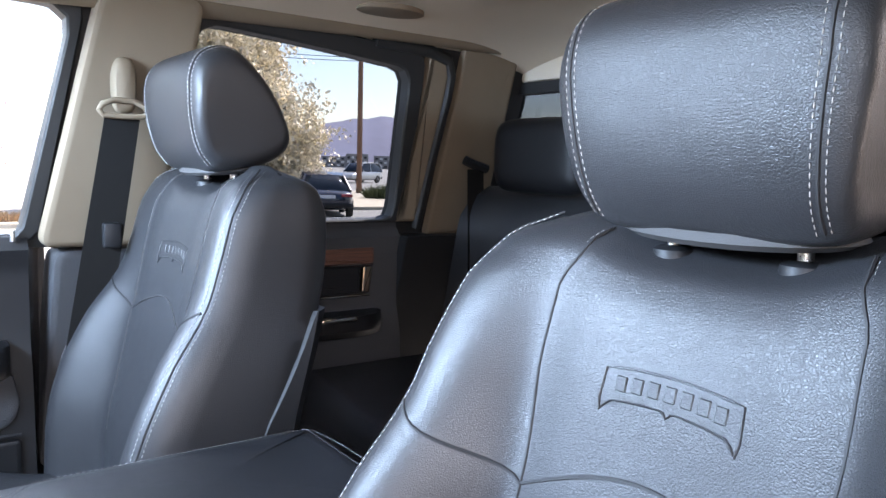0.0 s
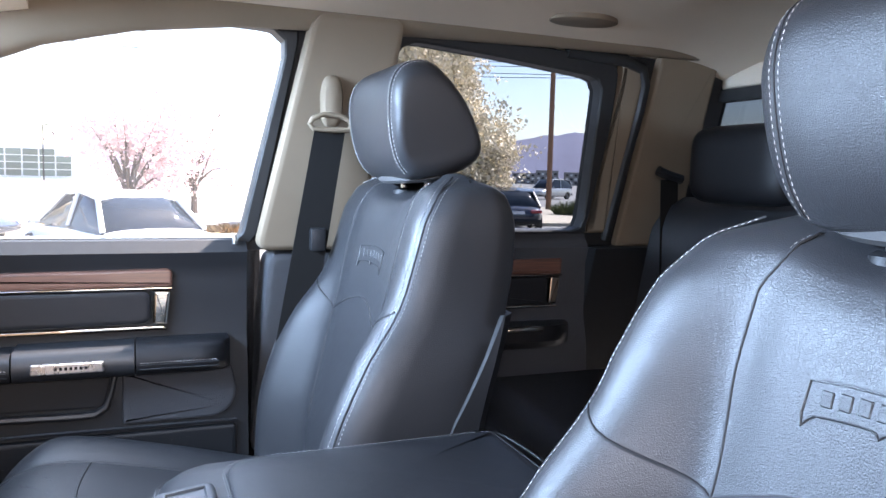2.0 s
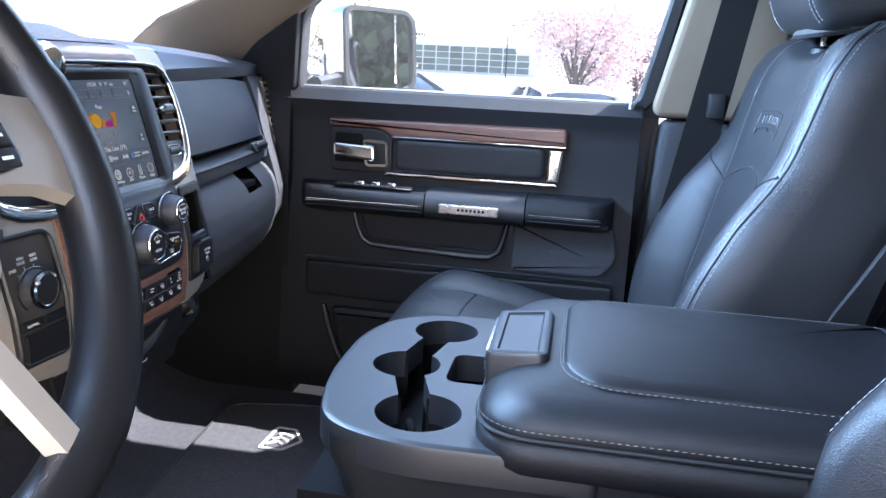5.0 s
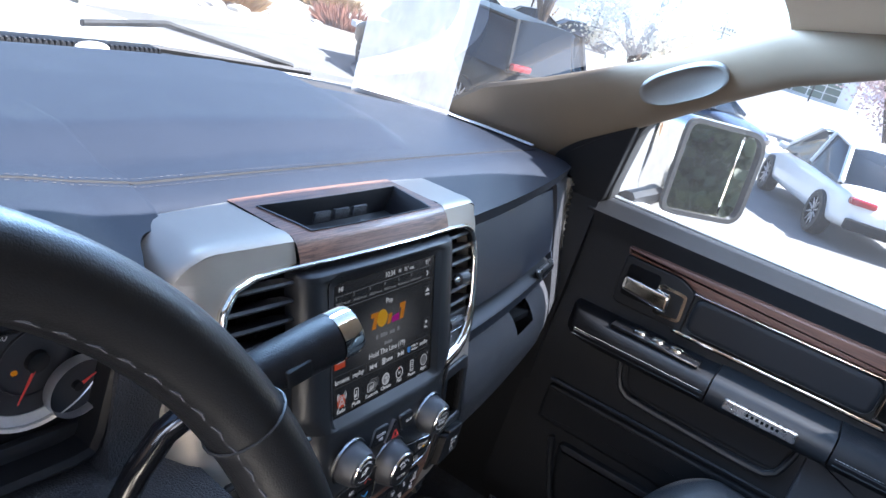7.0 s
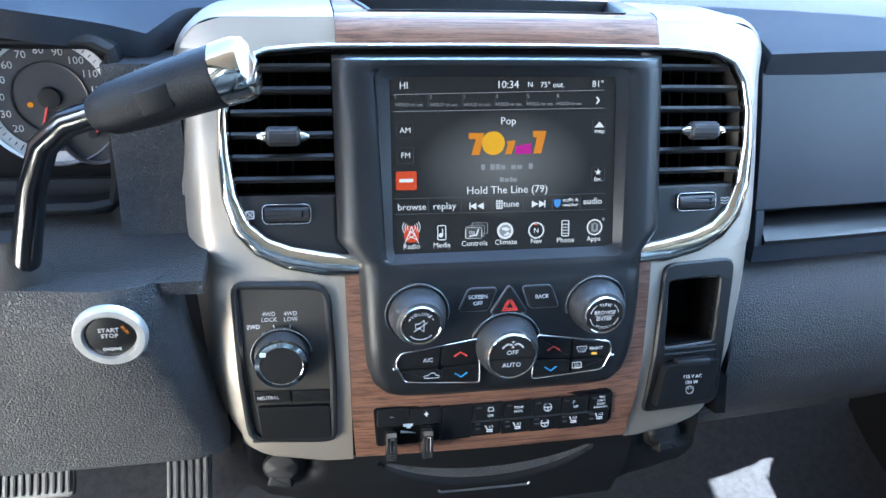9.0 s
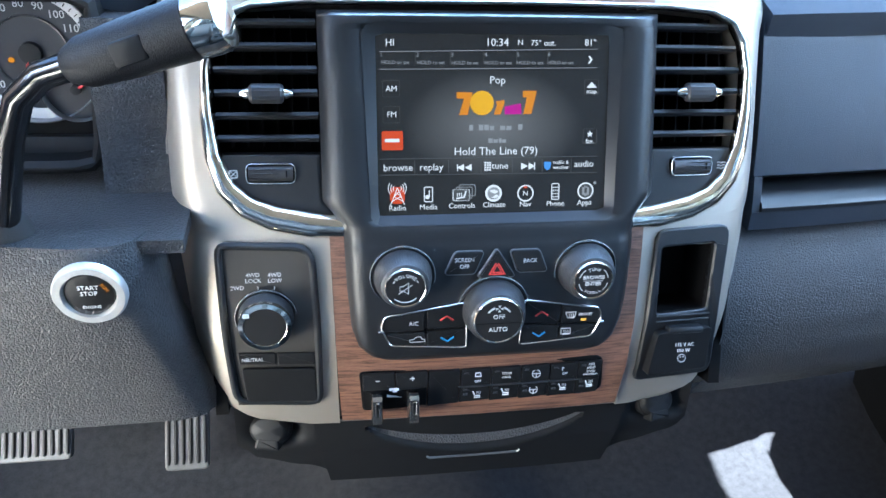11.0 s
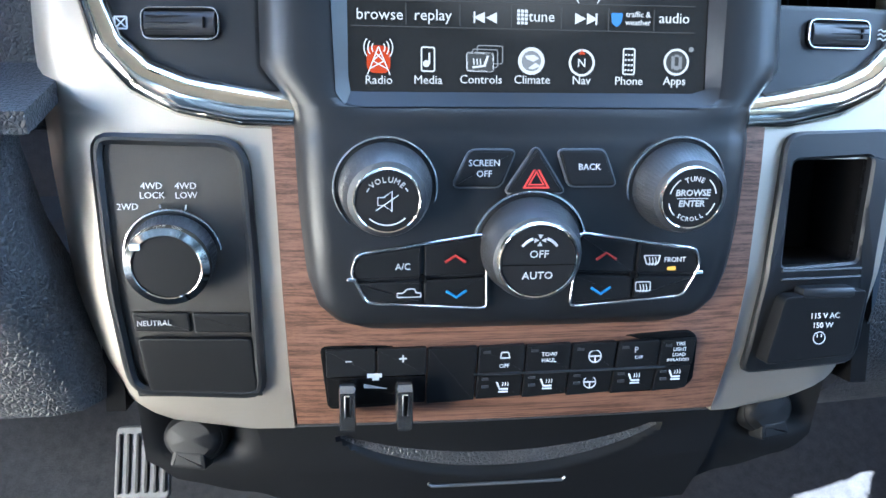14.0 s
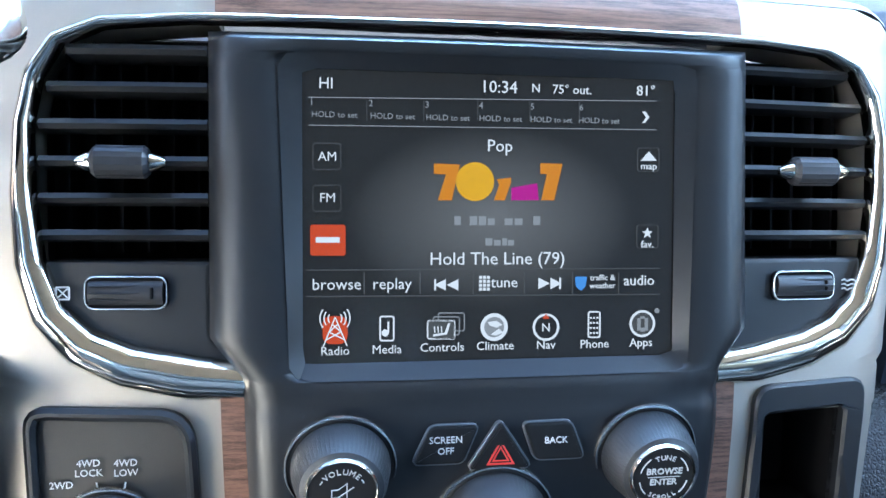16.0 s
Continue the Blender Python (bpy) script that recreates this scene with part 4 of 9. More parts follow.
# armrest, in three lengths
for nm, y0, y1, mt, lab, dz in (("armrest_front", 0.842, 0.555, LEATHER_SMOOTH, "black armrest front with switches", 0.0),
                                ("armrest_pull", 0.552, 0.345, SATIN, "satin black pull cup", 0.004), ("armrest_pad", 0.342, 0.165, LEATHER_SMOOTH, "padded rear armrest", 0.006)):
    bm = bmesh.new()
    loops = []
    for y in span(y0, y1, 14):
        w = 0.088
        if y > 0.76:
            w = lerp(y, [0.76, 0.81, 0.835, 0.842], [0.088, 0.078, 0.055, 0.03])
        if y < 0.21:
            w = lerp(y, [0.165, 0.175, 0.21], [0.045, 0.07, 0.088])
        zt = 0.522 + dz
        sec = [(-0.01, 0.470), (w * 0.75, 0.468), (w * 0.94, 0.474), (w, 0.488), (w, 0.500), (w * 0.96, zt - 0.008), (w * 0.86, zt), (-0.01, zt + 0.002)]
        loops.append([door_map(y, z, h) for h, z in sec])
    rings(bm, loops)
    arm = dpart(nm, bm, mt, None, lab, 50)
    if nm != "armrest_pull":
        seams, thread = bmesh.new(), bmesh.new()
        a, b = (0.81, 0.56) if y0 > 0.6 else (0.335, 0.19)
        for zz in (0.492, 0.484):
            tube(seams, [door_map(y, zz, 0.0885) for y in span(a, b, 14)], 0.0012, 5)
        dashes(thread, [door_map(y, 0.4965, 0.0890) for y in span(a, b, 14)], (-1, 0, 0), 0.0035, 0.0025, 0.0005)
        dpart("seam", seams, SEAM, arm)
        tagged(dpart("stitching", thread, STITCH, arm), kind="stuff")
bm = bmesh.new()
door_plate(bm, rounded([(0.522, 0.506), (0.398, 0.506), (0.398, 0.486), (0.522, 0.486)], 0.004), 0.085, 0.0925, 0.002)
bd = dpart("badge_plate", bm, STEEL, None, "bright metal badge plate")
bm = bmesh.new()
for k in range(7):
    door_plate(bm, rounded([(0.482 - k * 0.0085, 0.499), (0.477 - k * 0.0085, 0.499), (0.477 - k * 0.0085, 0.493), (0.482 - k * 0.0085, 0.493)], 0.001), 0.092, 0.0932, 0.0004)
dpart("badge_bar", bm, RECESS, bd)
bm = bmesh.new()
sw = rounded([(0.765, 0.735), (0.575, 0.735), (0.585, 0.775), (0.76, 0.775)], 0.008)
box(bm, (0.742, 0.668, 0.527), (0.036, 0.17, 0.008), 0.003)
swp = dpart("switch_panel", bm, GLOSS, None, "window switch panel in gloss black")
for yy in (0.70, 0.665, 0.63):
    bm = bmesh.new()
    box(bm, (0.742, yy, 0.533), (0.02, 0.022, 0.009), 0.003)
    dpart("switch", bm, CHROME, swp, "chrome-edged window switch")
bm = bmesh.new()
door_plate(bm, rounded([(0.712, 0.472), (0.385, 0.472), (0.402, 0.396), (0.690, 0.402)], [0.01, 0.01, 0.02, 0.02]), 0.0, 0.026, 0.004)
pk = dpart("map_pocket", bm, MATTE, None, "recessed black map pocket")
bm = bmesh.new()
tube(bm, [door_map(y, z, 0.032) for y, z in ((0.722, 0.468), (0.712, 0.430), (0.700, 0.405), (0.680, 0.394), (0.63, 0.391), (0.46, 0.386), (0.418, 0.387), (0.398, 0.400), (0.388, 0.430), (0.380, 0.468))], [0.005, 0.006, 0.007, 0.008, 0.008, 0.008, 0.008, 0.007, 0.006, 0.005], 8)
dpart("pocket_rim", bm, SATIN, pk, "satin lip of the map pocket")
bm = bmesh.new()
door_plate(bm, rounded([(0.368, 0.470), (0.160, 0.470), (0.146, 0.400), (0.180, 0.362), (0.368, 0.362)], [0.006, 0.006, 0.03, 0.03, 0.006]), 0.0, 0.034, 0.006)
dpart("speaker_panel", bm, PLASTIC_GRAIN, None, "black lower door trim panel")
bm = bmesh.new()
tube(bm, [door_map(y, 0.352 + 0.004 * math.sin(3 * y), 0.036) for y in span(0.83, 0.150, 16)], 0.0035, 6)
dpart("lower_crease", bm, SATIN, None)
bm = bmesh.new()
door_plate(bm, rounded([(0.83, 0.345), (0.150, 0.345), (0.150, 0.255), (0.83, 0.265)], 0.01), 0.0, 0.040, 0.006)
dpart("lower_panel", bm, PLASTIC, None, "smooth black lower door panel")
bm = bmesh.new()
door_plate(bm, rounded([(0.770, 0.245), (0.15, 0.245), (0.15, 0.07), (0.62, 0.07), (0.725, 0.085), (0.755, 0.15)], 0.02), 0.0, 0.050, 0.012)
bn = dpart("door_bin", bm, PLASTIC, None, "black plastic door bin")
bm = bmesh.new()
tube(bm, [door_map(y, z, 0.055) for y, z in ((0.782, 0.252), (0.770, 0.205), (0.748, 0.140), (0.728, 0.108), (0.690, 0.096), (0.60, 0.092), (0.40, 0.090))], 0.007, 8)
dpart("bin_rim", bm, SATIN, bn, "satin edge of the door bin")
bm = bmesh.new()
o = [(0.90, 0.715), (0.872, 0.905), (0.72, 1.035), (0.56, 1.112), (0.40, 1.155), (0.24, 1.175), (0.03, 1.17), (0.105, 0.715)]
fo = rounded(o, [0.004, 0.02, 0.08, 0.1, 0.1, 0.1, 0.05, 0.004])
side_frame(bm, fo, FRONT_HOLE, 0.012, 0.05)
dpart("window_frame", bm, RUBBER, None, "black rubber window frame")
bm = bmesh.new()
put = side_map(-0.004)
sheet(bm, lambda y, z: put(y, z, 0), span(0.88, 0.03, 4), span(0.71, 1.17, 4))
pn = dpart("pane", bm, GLASS, None, "clear side window glass")
pn.visible_shadow = False
bm = bmesh.new()
side_plate(bm, rounded([(0.870, 0.715), (0.840, 0.890), (0.90, 0.86), (0.985, 0.775), (0.985, 0.70)], 0.012), 0.03, 0.06)
dpart("sail_panel", bm, PLASTIC, None, "black mirror sail panel")
bm = bmesh.new()
lathe(bm, [(0, 0), (0.0045, 0), (0.0045, 0.018), (0.0035, 0.021), (0, 0.022)], Matrix.Translation((0.795, 0.150, 0.716)), 12)
dpart("lock_pin", bm, STEEL, None, "small door lock pin")
bm = bmesh.new()
sheet(bm, lambda y, z: (0.90 + 0.02 * math.sin((z - 0.2) * 4), y, z), span(0.92, 0.08, 4), span(-0.15, 0.70, 8), (0.01, 0, 0))
dpart("outer_skin", bm, GLOSS, None, "dark painted outer door skin")

# ---- rear passenger door ----
rdoor = thing("door_2", pose(0.80, -0.4, 0), "closed rear passenger door with black trim and wood strip", "door", kind="structure")
IN2 = pose(-0.80, 0.4, 0)


def rpart(name, bm, mat, parent=None, label="", flat=35.0):
    for v in bm.verts:
        v.co = IN2 @ v.co
    return part(name, bm, mat, parent or rdoor, label, flat)


bm = bmesh.new()
sheet(bm, lambda y, z: door_skin(y, z), span(-0.09, -0.70, 24), [0.04, 0.07, 0.10, 0.2, 0.30, 0.40, 0.46, 0.50, 0.53, 0.60, 0.64, 0.66, 0.69, 0.70, 0.712, 0.722, 0.74], (0.09, 0, 0))
rpart("door_panel", bm, PLASTIC_GRAIN, None, "black rear door panel", 50)
for nm, poly, mt, h in (("wood_strip", [(-0.16, 0.668), (-0.628, 0.674), (-0.628, 0.636), (-0.16, 0.636)], WOOD_V, 0.010),
                        ("chrome_strip", [(-0.16, 0.634), (-0.626, 0.635), (-0.626, 0.6315), (-0.16, 0.631)], CHROME, 0.014),
                        ("chrome_strip", [(-0.16, 0.559), (-0.612, 0.560), (-0.616, 0.556), (-0.16, 0.555)], CHROME, 0.014),
                        ("door_insert", [(-0.16, 0.629), (-0.592, 0.629), (-0.589, 0.562), (-0.16, 0.562)], LEATHER_SMOOTH, 0.012),
                        ("chrome_end", [(-0.596, 0.629), (-0.624, 0.629), (-0.614, 0.563), (-0.592, 0.563)], CHROME, 0.013)):
    bm = bmesh.new()
    door_plate(bm, rounded(poly, 0.0012 if "strip" in nm and "chrome" in nm else 0.006), 0, h, 0.0012 if "chrome_s" in nm else 0.004)
    rpart(nm, bm, mt)
bm = bmesh.new()
loops = []
for y in span(-0.15, -0.64, 14):
    w = lerp(y, [-0.64, -0.62, -0.58], [0.03, 0.06, 0.075])
    loops.append([door_map(y, z, h) for h, z in [(-0.01, 0.47), (w * 0.8, 0.468), (w, 0.485), (w, 0.50), (w * 0.9, 0.52), (-0.01, 0.522)]])
rings(bm, loops)
ra = rpart("armrest", bm, LEATHER_SMOOTH, None, "black rear door armrest")
bm = bmesh.new()
box(bm, (0.722, -0.49, 0.517), (0.02, 0.10, 0.012), 0.004)
rpart("pull_insert", bm, CHROME, ra, "chrome pull insert")
bm = bmesh.new()
ro = rounded([(-0.065, 0.735), (-0.13, 1.175), (-0.40, 1.16), (-0.690, 1.135), (-0.715, 0.735)], [0.004, 0.05, 0.1, 0.035, 0.03])
side_frame(bm, ro, REAR_HOLE, 0.03, 0.05)
rpart("window_frame", bm, RUBBER, None, "black rubber window frame")
bm = bmesh.new()
side_plate(bm, rounded([(-0.680, 0.735), (-0.704, 1.09), (-0.700, 1.13), (-0.756, 1.13), (-0.764, 1.07), (-0.748, 0.735)], [0.004, 0.02, 0.004, 0.03, 0.02, 0.004]), 0.030, 0.03, 1, 0.008)
rpart("frame_trim", bm, BEIGE_TRIM, None, "beige window frame trim")
bm = bmesh.new()
tube(bm, [side_map(0.024)(y, z, 0) for y, z in ((-0.752, 0.72), (-0.762, 0.90), (-0.772, 1.03), (-0.772, 1.09), (-0.755, 1.125), (-0.70, 1.140), (-0.55, 1.148))], 0.012, 10, flatten=1.3)
rpart("door_seal", bm, RUBBER, None, "black rubber door seal")
bm = bmesh.new()
sheet(bm, lambda y, z: put(y, z, 0), span(-0.08, -0.70, 4), span(0.72, 1.16, 4))
pn = rpart("pane", bm, GLASS_TINT, None, "tinted side window glass")

# ---- centre stack ----
TILT = radians(16)
STACK = Matrix.Translation((0, 0.80, 0.69)) @ Matrix(((1, 0, 0), (0, math.sin(TILT), -math.cos(TILT)), (0, math.cos(TILT), math.sin(TILT)))).to_4x4()
stack = thing("center_stack", STACK, "centre stack with touch screen in silver, chrome and wood", "dashboard console")


def base_w(u, v):
    return lerp(v, [-0.26, -0.24, -0.20, -0.16, -0.10, 0.0, 0.09, 0.12], [-0.044, -0.036, -0.020, -0.010, -0.005, -0.004, -0.006, -0.010]) - 0.3 * u * u


def face_w(u, v):
    """The charcoal surround, a little proud."""
    return lerp(v, [-0.19, -0.17, -0.14, -0.10, -0.06, 0.08, 0.09], [-0.006, -0.001, 0.006, 0.010, 0.010, 0.007, 0.005]) - 0.3 * u * u


def patch(bm, cols, vs, w, skip=None, back=-0.006):
    """A skin over rows v, with columns cols(v); skip(i, j) leaves cells out; edges are turned back."""
    rows = [[bm.verts.new((u, v, w(u, v))) for u in cols(v)] for v in vs]
    for i in range(len(rows) - 1):
        for j in range(len(rows[0]) - 1):
            if not (skip and skip(i, j)):
                bm.faces.new((rows[i][j], rows[i + 1][j], rows[i + 1][j + 1], rows[i][j + 1]))
    rim = [e for e in bm.edges if len(e.link_faces) == 1]
    got = bmesh.ops.extrude_edge_only(bm, edges=rim)
    for v in got["geom"]:
        if isinstance(v, bmesh.types.BMVert):
            v.co.z += back
    loose = [v for v in bm.verts if not v.link_faces]
    bmesh.ops.delete(bm, geom=loose, context="VERTS")


def cols_between(parts):
    """Column places from a list of (u, u, count) stretches."""
    out = []
    for a, b, n in parts:
        out += [a + (b - a) * k / n for k in range(n)]
    return out + [parts[-1][1]]


QUARTER = [radians(a) for a in range(0, 91, 9)]
OUT_V = [-0.242, -0.236, -0.225, -0.20, -0.17, -0.10, -0.04, 0.04] + [0.072 + 0.036 * math.sin(a) for a in QUARTER]
OUT_U = [0.150, 0.190, 0.205, 0.212, 0.217, 0.224, 0.2285, 0.2285] + [0.193 + 0.0355 * math.cos(a) for a in QUARTER]
def out_u(v, sx):
    """Outer edge of the silver sides; the driver's side is a little wider."""
    return lerp(v, OUT_V, OUT_U) + (0.010 if sx < 0 else 0.0)


# inner edge of the silver sides: the vents above, the wood below
IN_V = [-0.242, -0.0765, -0.0745, -0.068, -0.060, -0.045, -0.02, 0.04, 0.070, 0.082, 0.0865, 0.108]
IN_U = [0.1185, 0.1225, 0.1115, 0.165, 0.187, 0.200, 0.206, 0.206, 0.200, 0.182, 0.1235, 0.1235]
VROWS = sorted(set([round(x, 4) for x in span(-0.242, 0.108, 70)] + [-0.0765, -0.0745, -0.068, -0.097, -0.154, 0.082, 0.0865]))
for sx in (-1, 1):
    bm = bmesh.new()

    def side_cols(v):
        o, i = out_u(v, sx), lerp(v, IN_V, IN_U)
        if sx > 0 and -0.156 < v < -0.095:
            return [sx * x for x in cols_between([(i, 0.1365, 2), (0.1365, 0.1900, 4), (0.1900, o, 2)])]
        return [sx * x for x in cols_between([(i, i + (o - i) * 0.2, 2), (i + (o - i) * 0.2, i + (o - i) * 0.7, 4), (i + (o - i) * 0.7, o, 2)])]

    def edge_w(u, v):
        o = out_u(v, sx)
        d = max(0.0, 1 - (o - abs(u)) / 0.022)
        return base_w(u, v) - 0.020 * d ** 2.5 * min(1.0, max(0.0, (0.106 - v) / 0.035))

    hole = (lambda i, j: sx > 0 and 2 <= j < 6 and -0.1545 < VROWS[i] < -0.098) if sx > 0 else None
    patch(bm, side_cols, VROWS, edge_w, hole, -0.03)
    part("silver_panel", bm, SILVER, stack, "satin silver stack side panel", 50)

# chrome hoop round the vents
bm = bmesh.new()
half = [(0.1115, -0.0735, 0.0085), (0.135, -0.0715, 0.0098), (0.163, -0.066, 0.0098), (0.182, -0.0575, 0.0092), (0.196, -0.043, 0.0080), (0.2035, -0.020, 0.0066),
        (0.206, 0.010, 0.0054), (0.2055, 0.040, 0.0042), (0.201, 0.062, 0.004), (0.191, 0.077, 0.0035), (0.172, 0.0845, 0.003), (0.135, 0.0868, 0.0026), (0.07, 0.0872, 0.0024), (0.0, 0.0874, 0.0024)]
hoop = half[:-1] + [(-u, v, r) for u, v, r in half[::-1]]
fine_hoop = []
for a, b in zip(hoop, hoop[1:]):
    for f in (0, 0.25, 0.5, 0.75):
        fine_hoop.append(tuple(p + (q - p) * f for p, q in zip(a, b)))
fine_hoop.append(hoop[-1])
loops = []
for i, (u, v, r) in enumerate(fine_hoop):
    a, b = fine_hoop[max(0, i - 1)], fine_hoop[min(len(fine_hoop) - 1, i + 1)]
    t = Vector((b[0] - a[0], b[1] - a[1])).normalized()
    n = Vector((-t.y, t.x))
    w = base_w(u, v)
    loops.append([Vector((u + n.x * r * math.cos(q), v + n.y * r * math.cos(q), w + 0.0065 * math.sin(q))) for q in (2 * math.pi * k / 12 for k in range(12))])
rings(bm, loops)
part("chrome_hoop", bm, CHROME, stack, "chrome surround of the vents", 70)

# air vents
for sx in (-1, 1):
    vent = bmesh.new()
    poly = rounded([(sx * 0.118, 0.084), (sx * 0.118, -0.070), (sx * 0.160, -0.066), (sx * 0.204, -0.045), (sx * 0.212, -0.01), (sx * 0.212, 0.05), (sx * 0.20, 0.090)], [0, 0, 0.02, 0.02, 0.01, 0.02, 0.02])
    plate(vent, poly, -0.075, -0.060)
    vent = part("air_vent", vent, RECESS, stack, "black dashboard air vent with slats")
    uo = lambda v: lerp(v, [-0.02, 0.04, 0.065, 0.082], [0.200, 0.200, 0.194, 0.180])
    for k in range(6):
        v = -0.008 + 0.0162 * k
        bm = bmesh.new()
        a, b = 0.1275, uo(v)
        sec = [(-0.0016, -0.026), (0.0022, -0.012), (0.0022, 0.0), (0.0, 0.0018), (-0.0022, 0.0), (-0.0034, -0.012)]
        rings(bm, [[Vector((sx * (a + (b - a) * f), v + dv, w - 0.006 - 0.3 * (a + (b - a) * f) ** 2)) for dv, w in sec] for f in (0, 0.33, 0.66, 1.0)])
        part("slat", bm, SATIN, vent)
    for k in range(6):
        bm = bmesh.new()
        u = sx * (0.135 + 0.0115 * k)
        box(bm, (u, 0.032, -0.045), (0.0014, 0.096, 0.022))
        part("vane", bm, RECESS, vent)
    bm = bmesh.new()
    loops = []
    for k2, f in enumerate([-1.0, -0.94] + span(-0.80, 0.80, 23) + [0.94, 1.0]):
        r = 0.0070 * (0.62 if abs(f) > 0.97 else 0.80 if abs(f) > 0.9 else 1.0 - 0.012 * (k2 % 2))
        loops.append([Vector((sx * 0.163 + f * 0.0122, 0.0235 + (r + (0.00022 if k % 2 else 0)) * math.copysign(abs(math.cos(q)) ** 0.75, math.cos(q)), -0.007 + (r + (0.00022 if k % 2 else 0)) * 0.9 * math.sin(q))) for k, q in ((k, 2 * math.pi * k / 40) for k in range(40))])
    rings(bm, loops)
    kn = part("vent_knob", bm, GUNMETAL, vent, "knurled black vent knob with chrome ends", 15)
    for e in (-1, 1):
        bm = bmesh.new()
        lathe(bm, [(0, 0), (0.0044, 0), (0.0038, 0.0025), (0.0018, 0.0062), (0, 0.0068)], Matrix.Translation((sx * 0.163 + e * 0.0122, 0.0235, -0.007)) @ pose(0, 0, 0, 0, e * 90, 0), 14)
        part("knob_end", bm, CHROME, kn)
    # lower shelf with thumb wheel
    bm = bmesh.new()
    p2 = rounded([(sx * 0.1265, -0.0195), (sx * 0.1265, -0.054), (sx * 0.112, -0.067), (sx * 0.150, -0.063), (sx * 0.176, -0.054), (sx * 0.193, -0.038), (sx * 0.200, -0.0195)], [0.002, 0.004, 0.001, 0.01, 0.012, 0.012, 0.002])
    plate(bm, p2, -0.030, -0.0065, 0.002, lambda u, v: -0.3 * u * u)
    sh = part("vent_shelf", bm, SATIN, vent, "satin black vent lower panel")
    bm = bmesh.new()
    fr_ = rounded([(sx * 0.163 - 0.018, -0.026), (sx * 0.163 + 0.018, -0.026), (sx * 0.163 + 0.018, -0.041), (sx * 0.163 - 0.018, -0.041)], 0.005)
    plate(bm, fr_, -0.02, -0.0045, 0.0012, lambda u, v: -0.3 * u * u)
    part("wheel_frame", bm, RECESS, sh)
    bm = bmesh.new()
    o = resample(fr_, 48)
    frame_plate(bm, o, inset(o, 0.0009), -0.01, -0.0036, 0.0003, lambda u, v: -0.3 * u * u)
    part("wheel_rim", bm, SATIN_CHROME, sh, "thin bright edge of the thumb wheel")
    bm = bmesh.new()
    loops = []
    for f in span(-1, 1, 9):
        u = sx * 0.163 + f * 0.0160
        loops.append([Vector((u, -0.0335 + 0.0058 * math.cos(q), -0.0062 - 0.3 * u * u + 0.0042 * math.sin(q))) for q in (2 * math.pi * k / 24 for k in range(24))])
    rings(bm, loops)
    wl = part("thumb_wheel", bm, GUNMETAL, sh, "ribbed dark thumb wheel", 60)
    for dv in (-0.0030, 0.0, 0.0030):
        bm = bmesh.new()
        u0 = sx * 0.163
        box(bm, (u0, -0.0335 + dv, -0.0020 - 0.3 * u0 * u0 - abs(dv) * 0.28), (0.030, 0.0010, 0.0012), 0.0003, 1, None)
        part("wheel_rib", bm, SATIN, wl)
    bm = bmesh.new()
    u0 = sx * 0.163 + 0.0115
    box(bm, (u0, -0.0335, -0.0019 - 0.3 * u0 * u0), (0.0012, 0.0050, 0.0016), 0.0003, 1)
    part("wheel_mark", bm, RECESS, wl)
    tm = Matrix.Translation((sx * 0.163 - 0.0265, -0.0335, -0.0138))
    bm = bmesh.new()
    sq = rounded([(-0.003, -0.003), (0.003, -0.003), (0.003, 0.003), (-0.003, 0.003)], 0.0003)
    frame_plate(bm, resample(sq, 24), resample(inset(sq, 0.0007), 24), 0, 0.0004)
    tube(bm, [(-0.002, -0.002, 0.0002), (0.002, 0.002, 0.0002)], 0.0003, 5)
    tube(bm, [(-0.002, 0.002, 0.0002), (0.002, -0.002, 0.0002)], 0.0003, 5)
    ic = part("vent_icon", bm, PRINT, sh, "white printed vent symbol")
    ic.matrix_basis = tm
    bm = bmesh.new()
    for k in range(3):
        tube(bm, [(0.0485 + 0.0016 * q, -0.0022 + 0.0022 * k + 0.0007 * math.sin(q * 2.2), 0.0002) for q in range(6)], 0.00035, 5)
    ic = part("vent_icon", bm, PRINT, sh, "white printed vent symbols")
    ic.matrix_basis = tm

# charcoal surround in one moulding, with the opening for the display
SUR_V = [-0.182, -0.180, -0.176, -0.168, -0.155, -0.12, -0.078, -0.070, -0.060, -0.054, 0.081]
SUR_U = [0.060, 0.080, 0.0945, 0.1035, 0.1075, 0.1105, 0.112, 0.1135, 0.121, 0.1265, 0.1265]
OPN_V = [-0.0715, -0.0705, -0.068, -0.062, 0.062, 0.067, 0.070, 0.071]
OPN_U = [0.080, 0.086, 0.0895, 0.0915, 0.0965, 0.0955, 0.092, 0.086]
rows = sorted(set([round(x, 4) for x in span(-0.182, 0.081, 56)] + OPN_V + [-0.180, -0.176, 0.0765]))


def sur_cols(v):
    o, b = lerp(v, SUR_V, SUR_U), lerp(v, OPN_V, OPN_U)
    b = min(b, o - 0.008)
    return cols_between([(-o, -b, 4), (-b, b, 16), (b, o, 4)])


def sur_w(u, v):
    o = lerp(v, SUR_V, SUR_U)
    d = max(0.0, 1 - (o - abs(u)) / 0.010)
    d = max(d, 1 - (v + 0.182) / 0.010, 1 - (0.081 - v) / 0.006)
    b = max(0.0, 1 - abs(max(abs(u) - lerp(v, OPN_V, OPN_U), -0.0715 - v, v - 0.071)) / 0.007)
    return face_w(u, v) - 0.010 * max(0, d) ** 2.2 - 0.003 * b ** 2 - (0.0015 if -0.083 < v < -0.079 else 0)


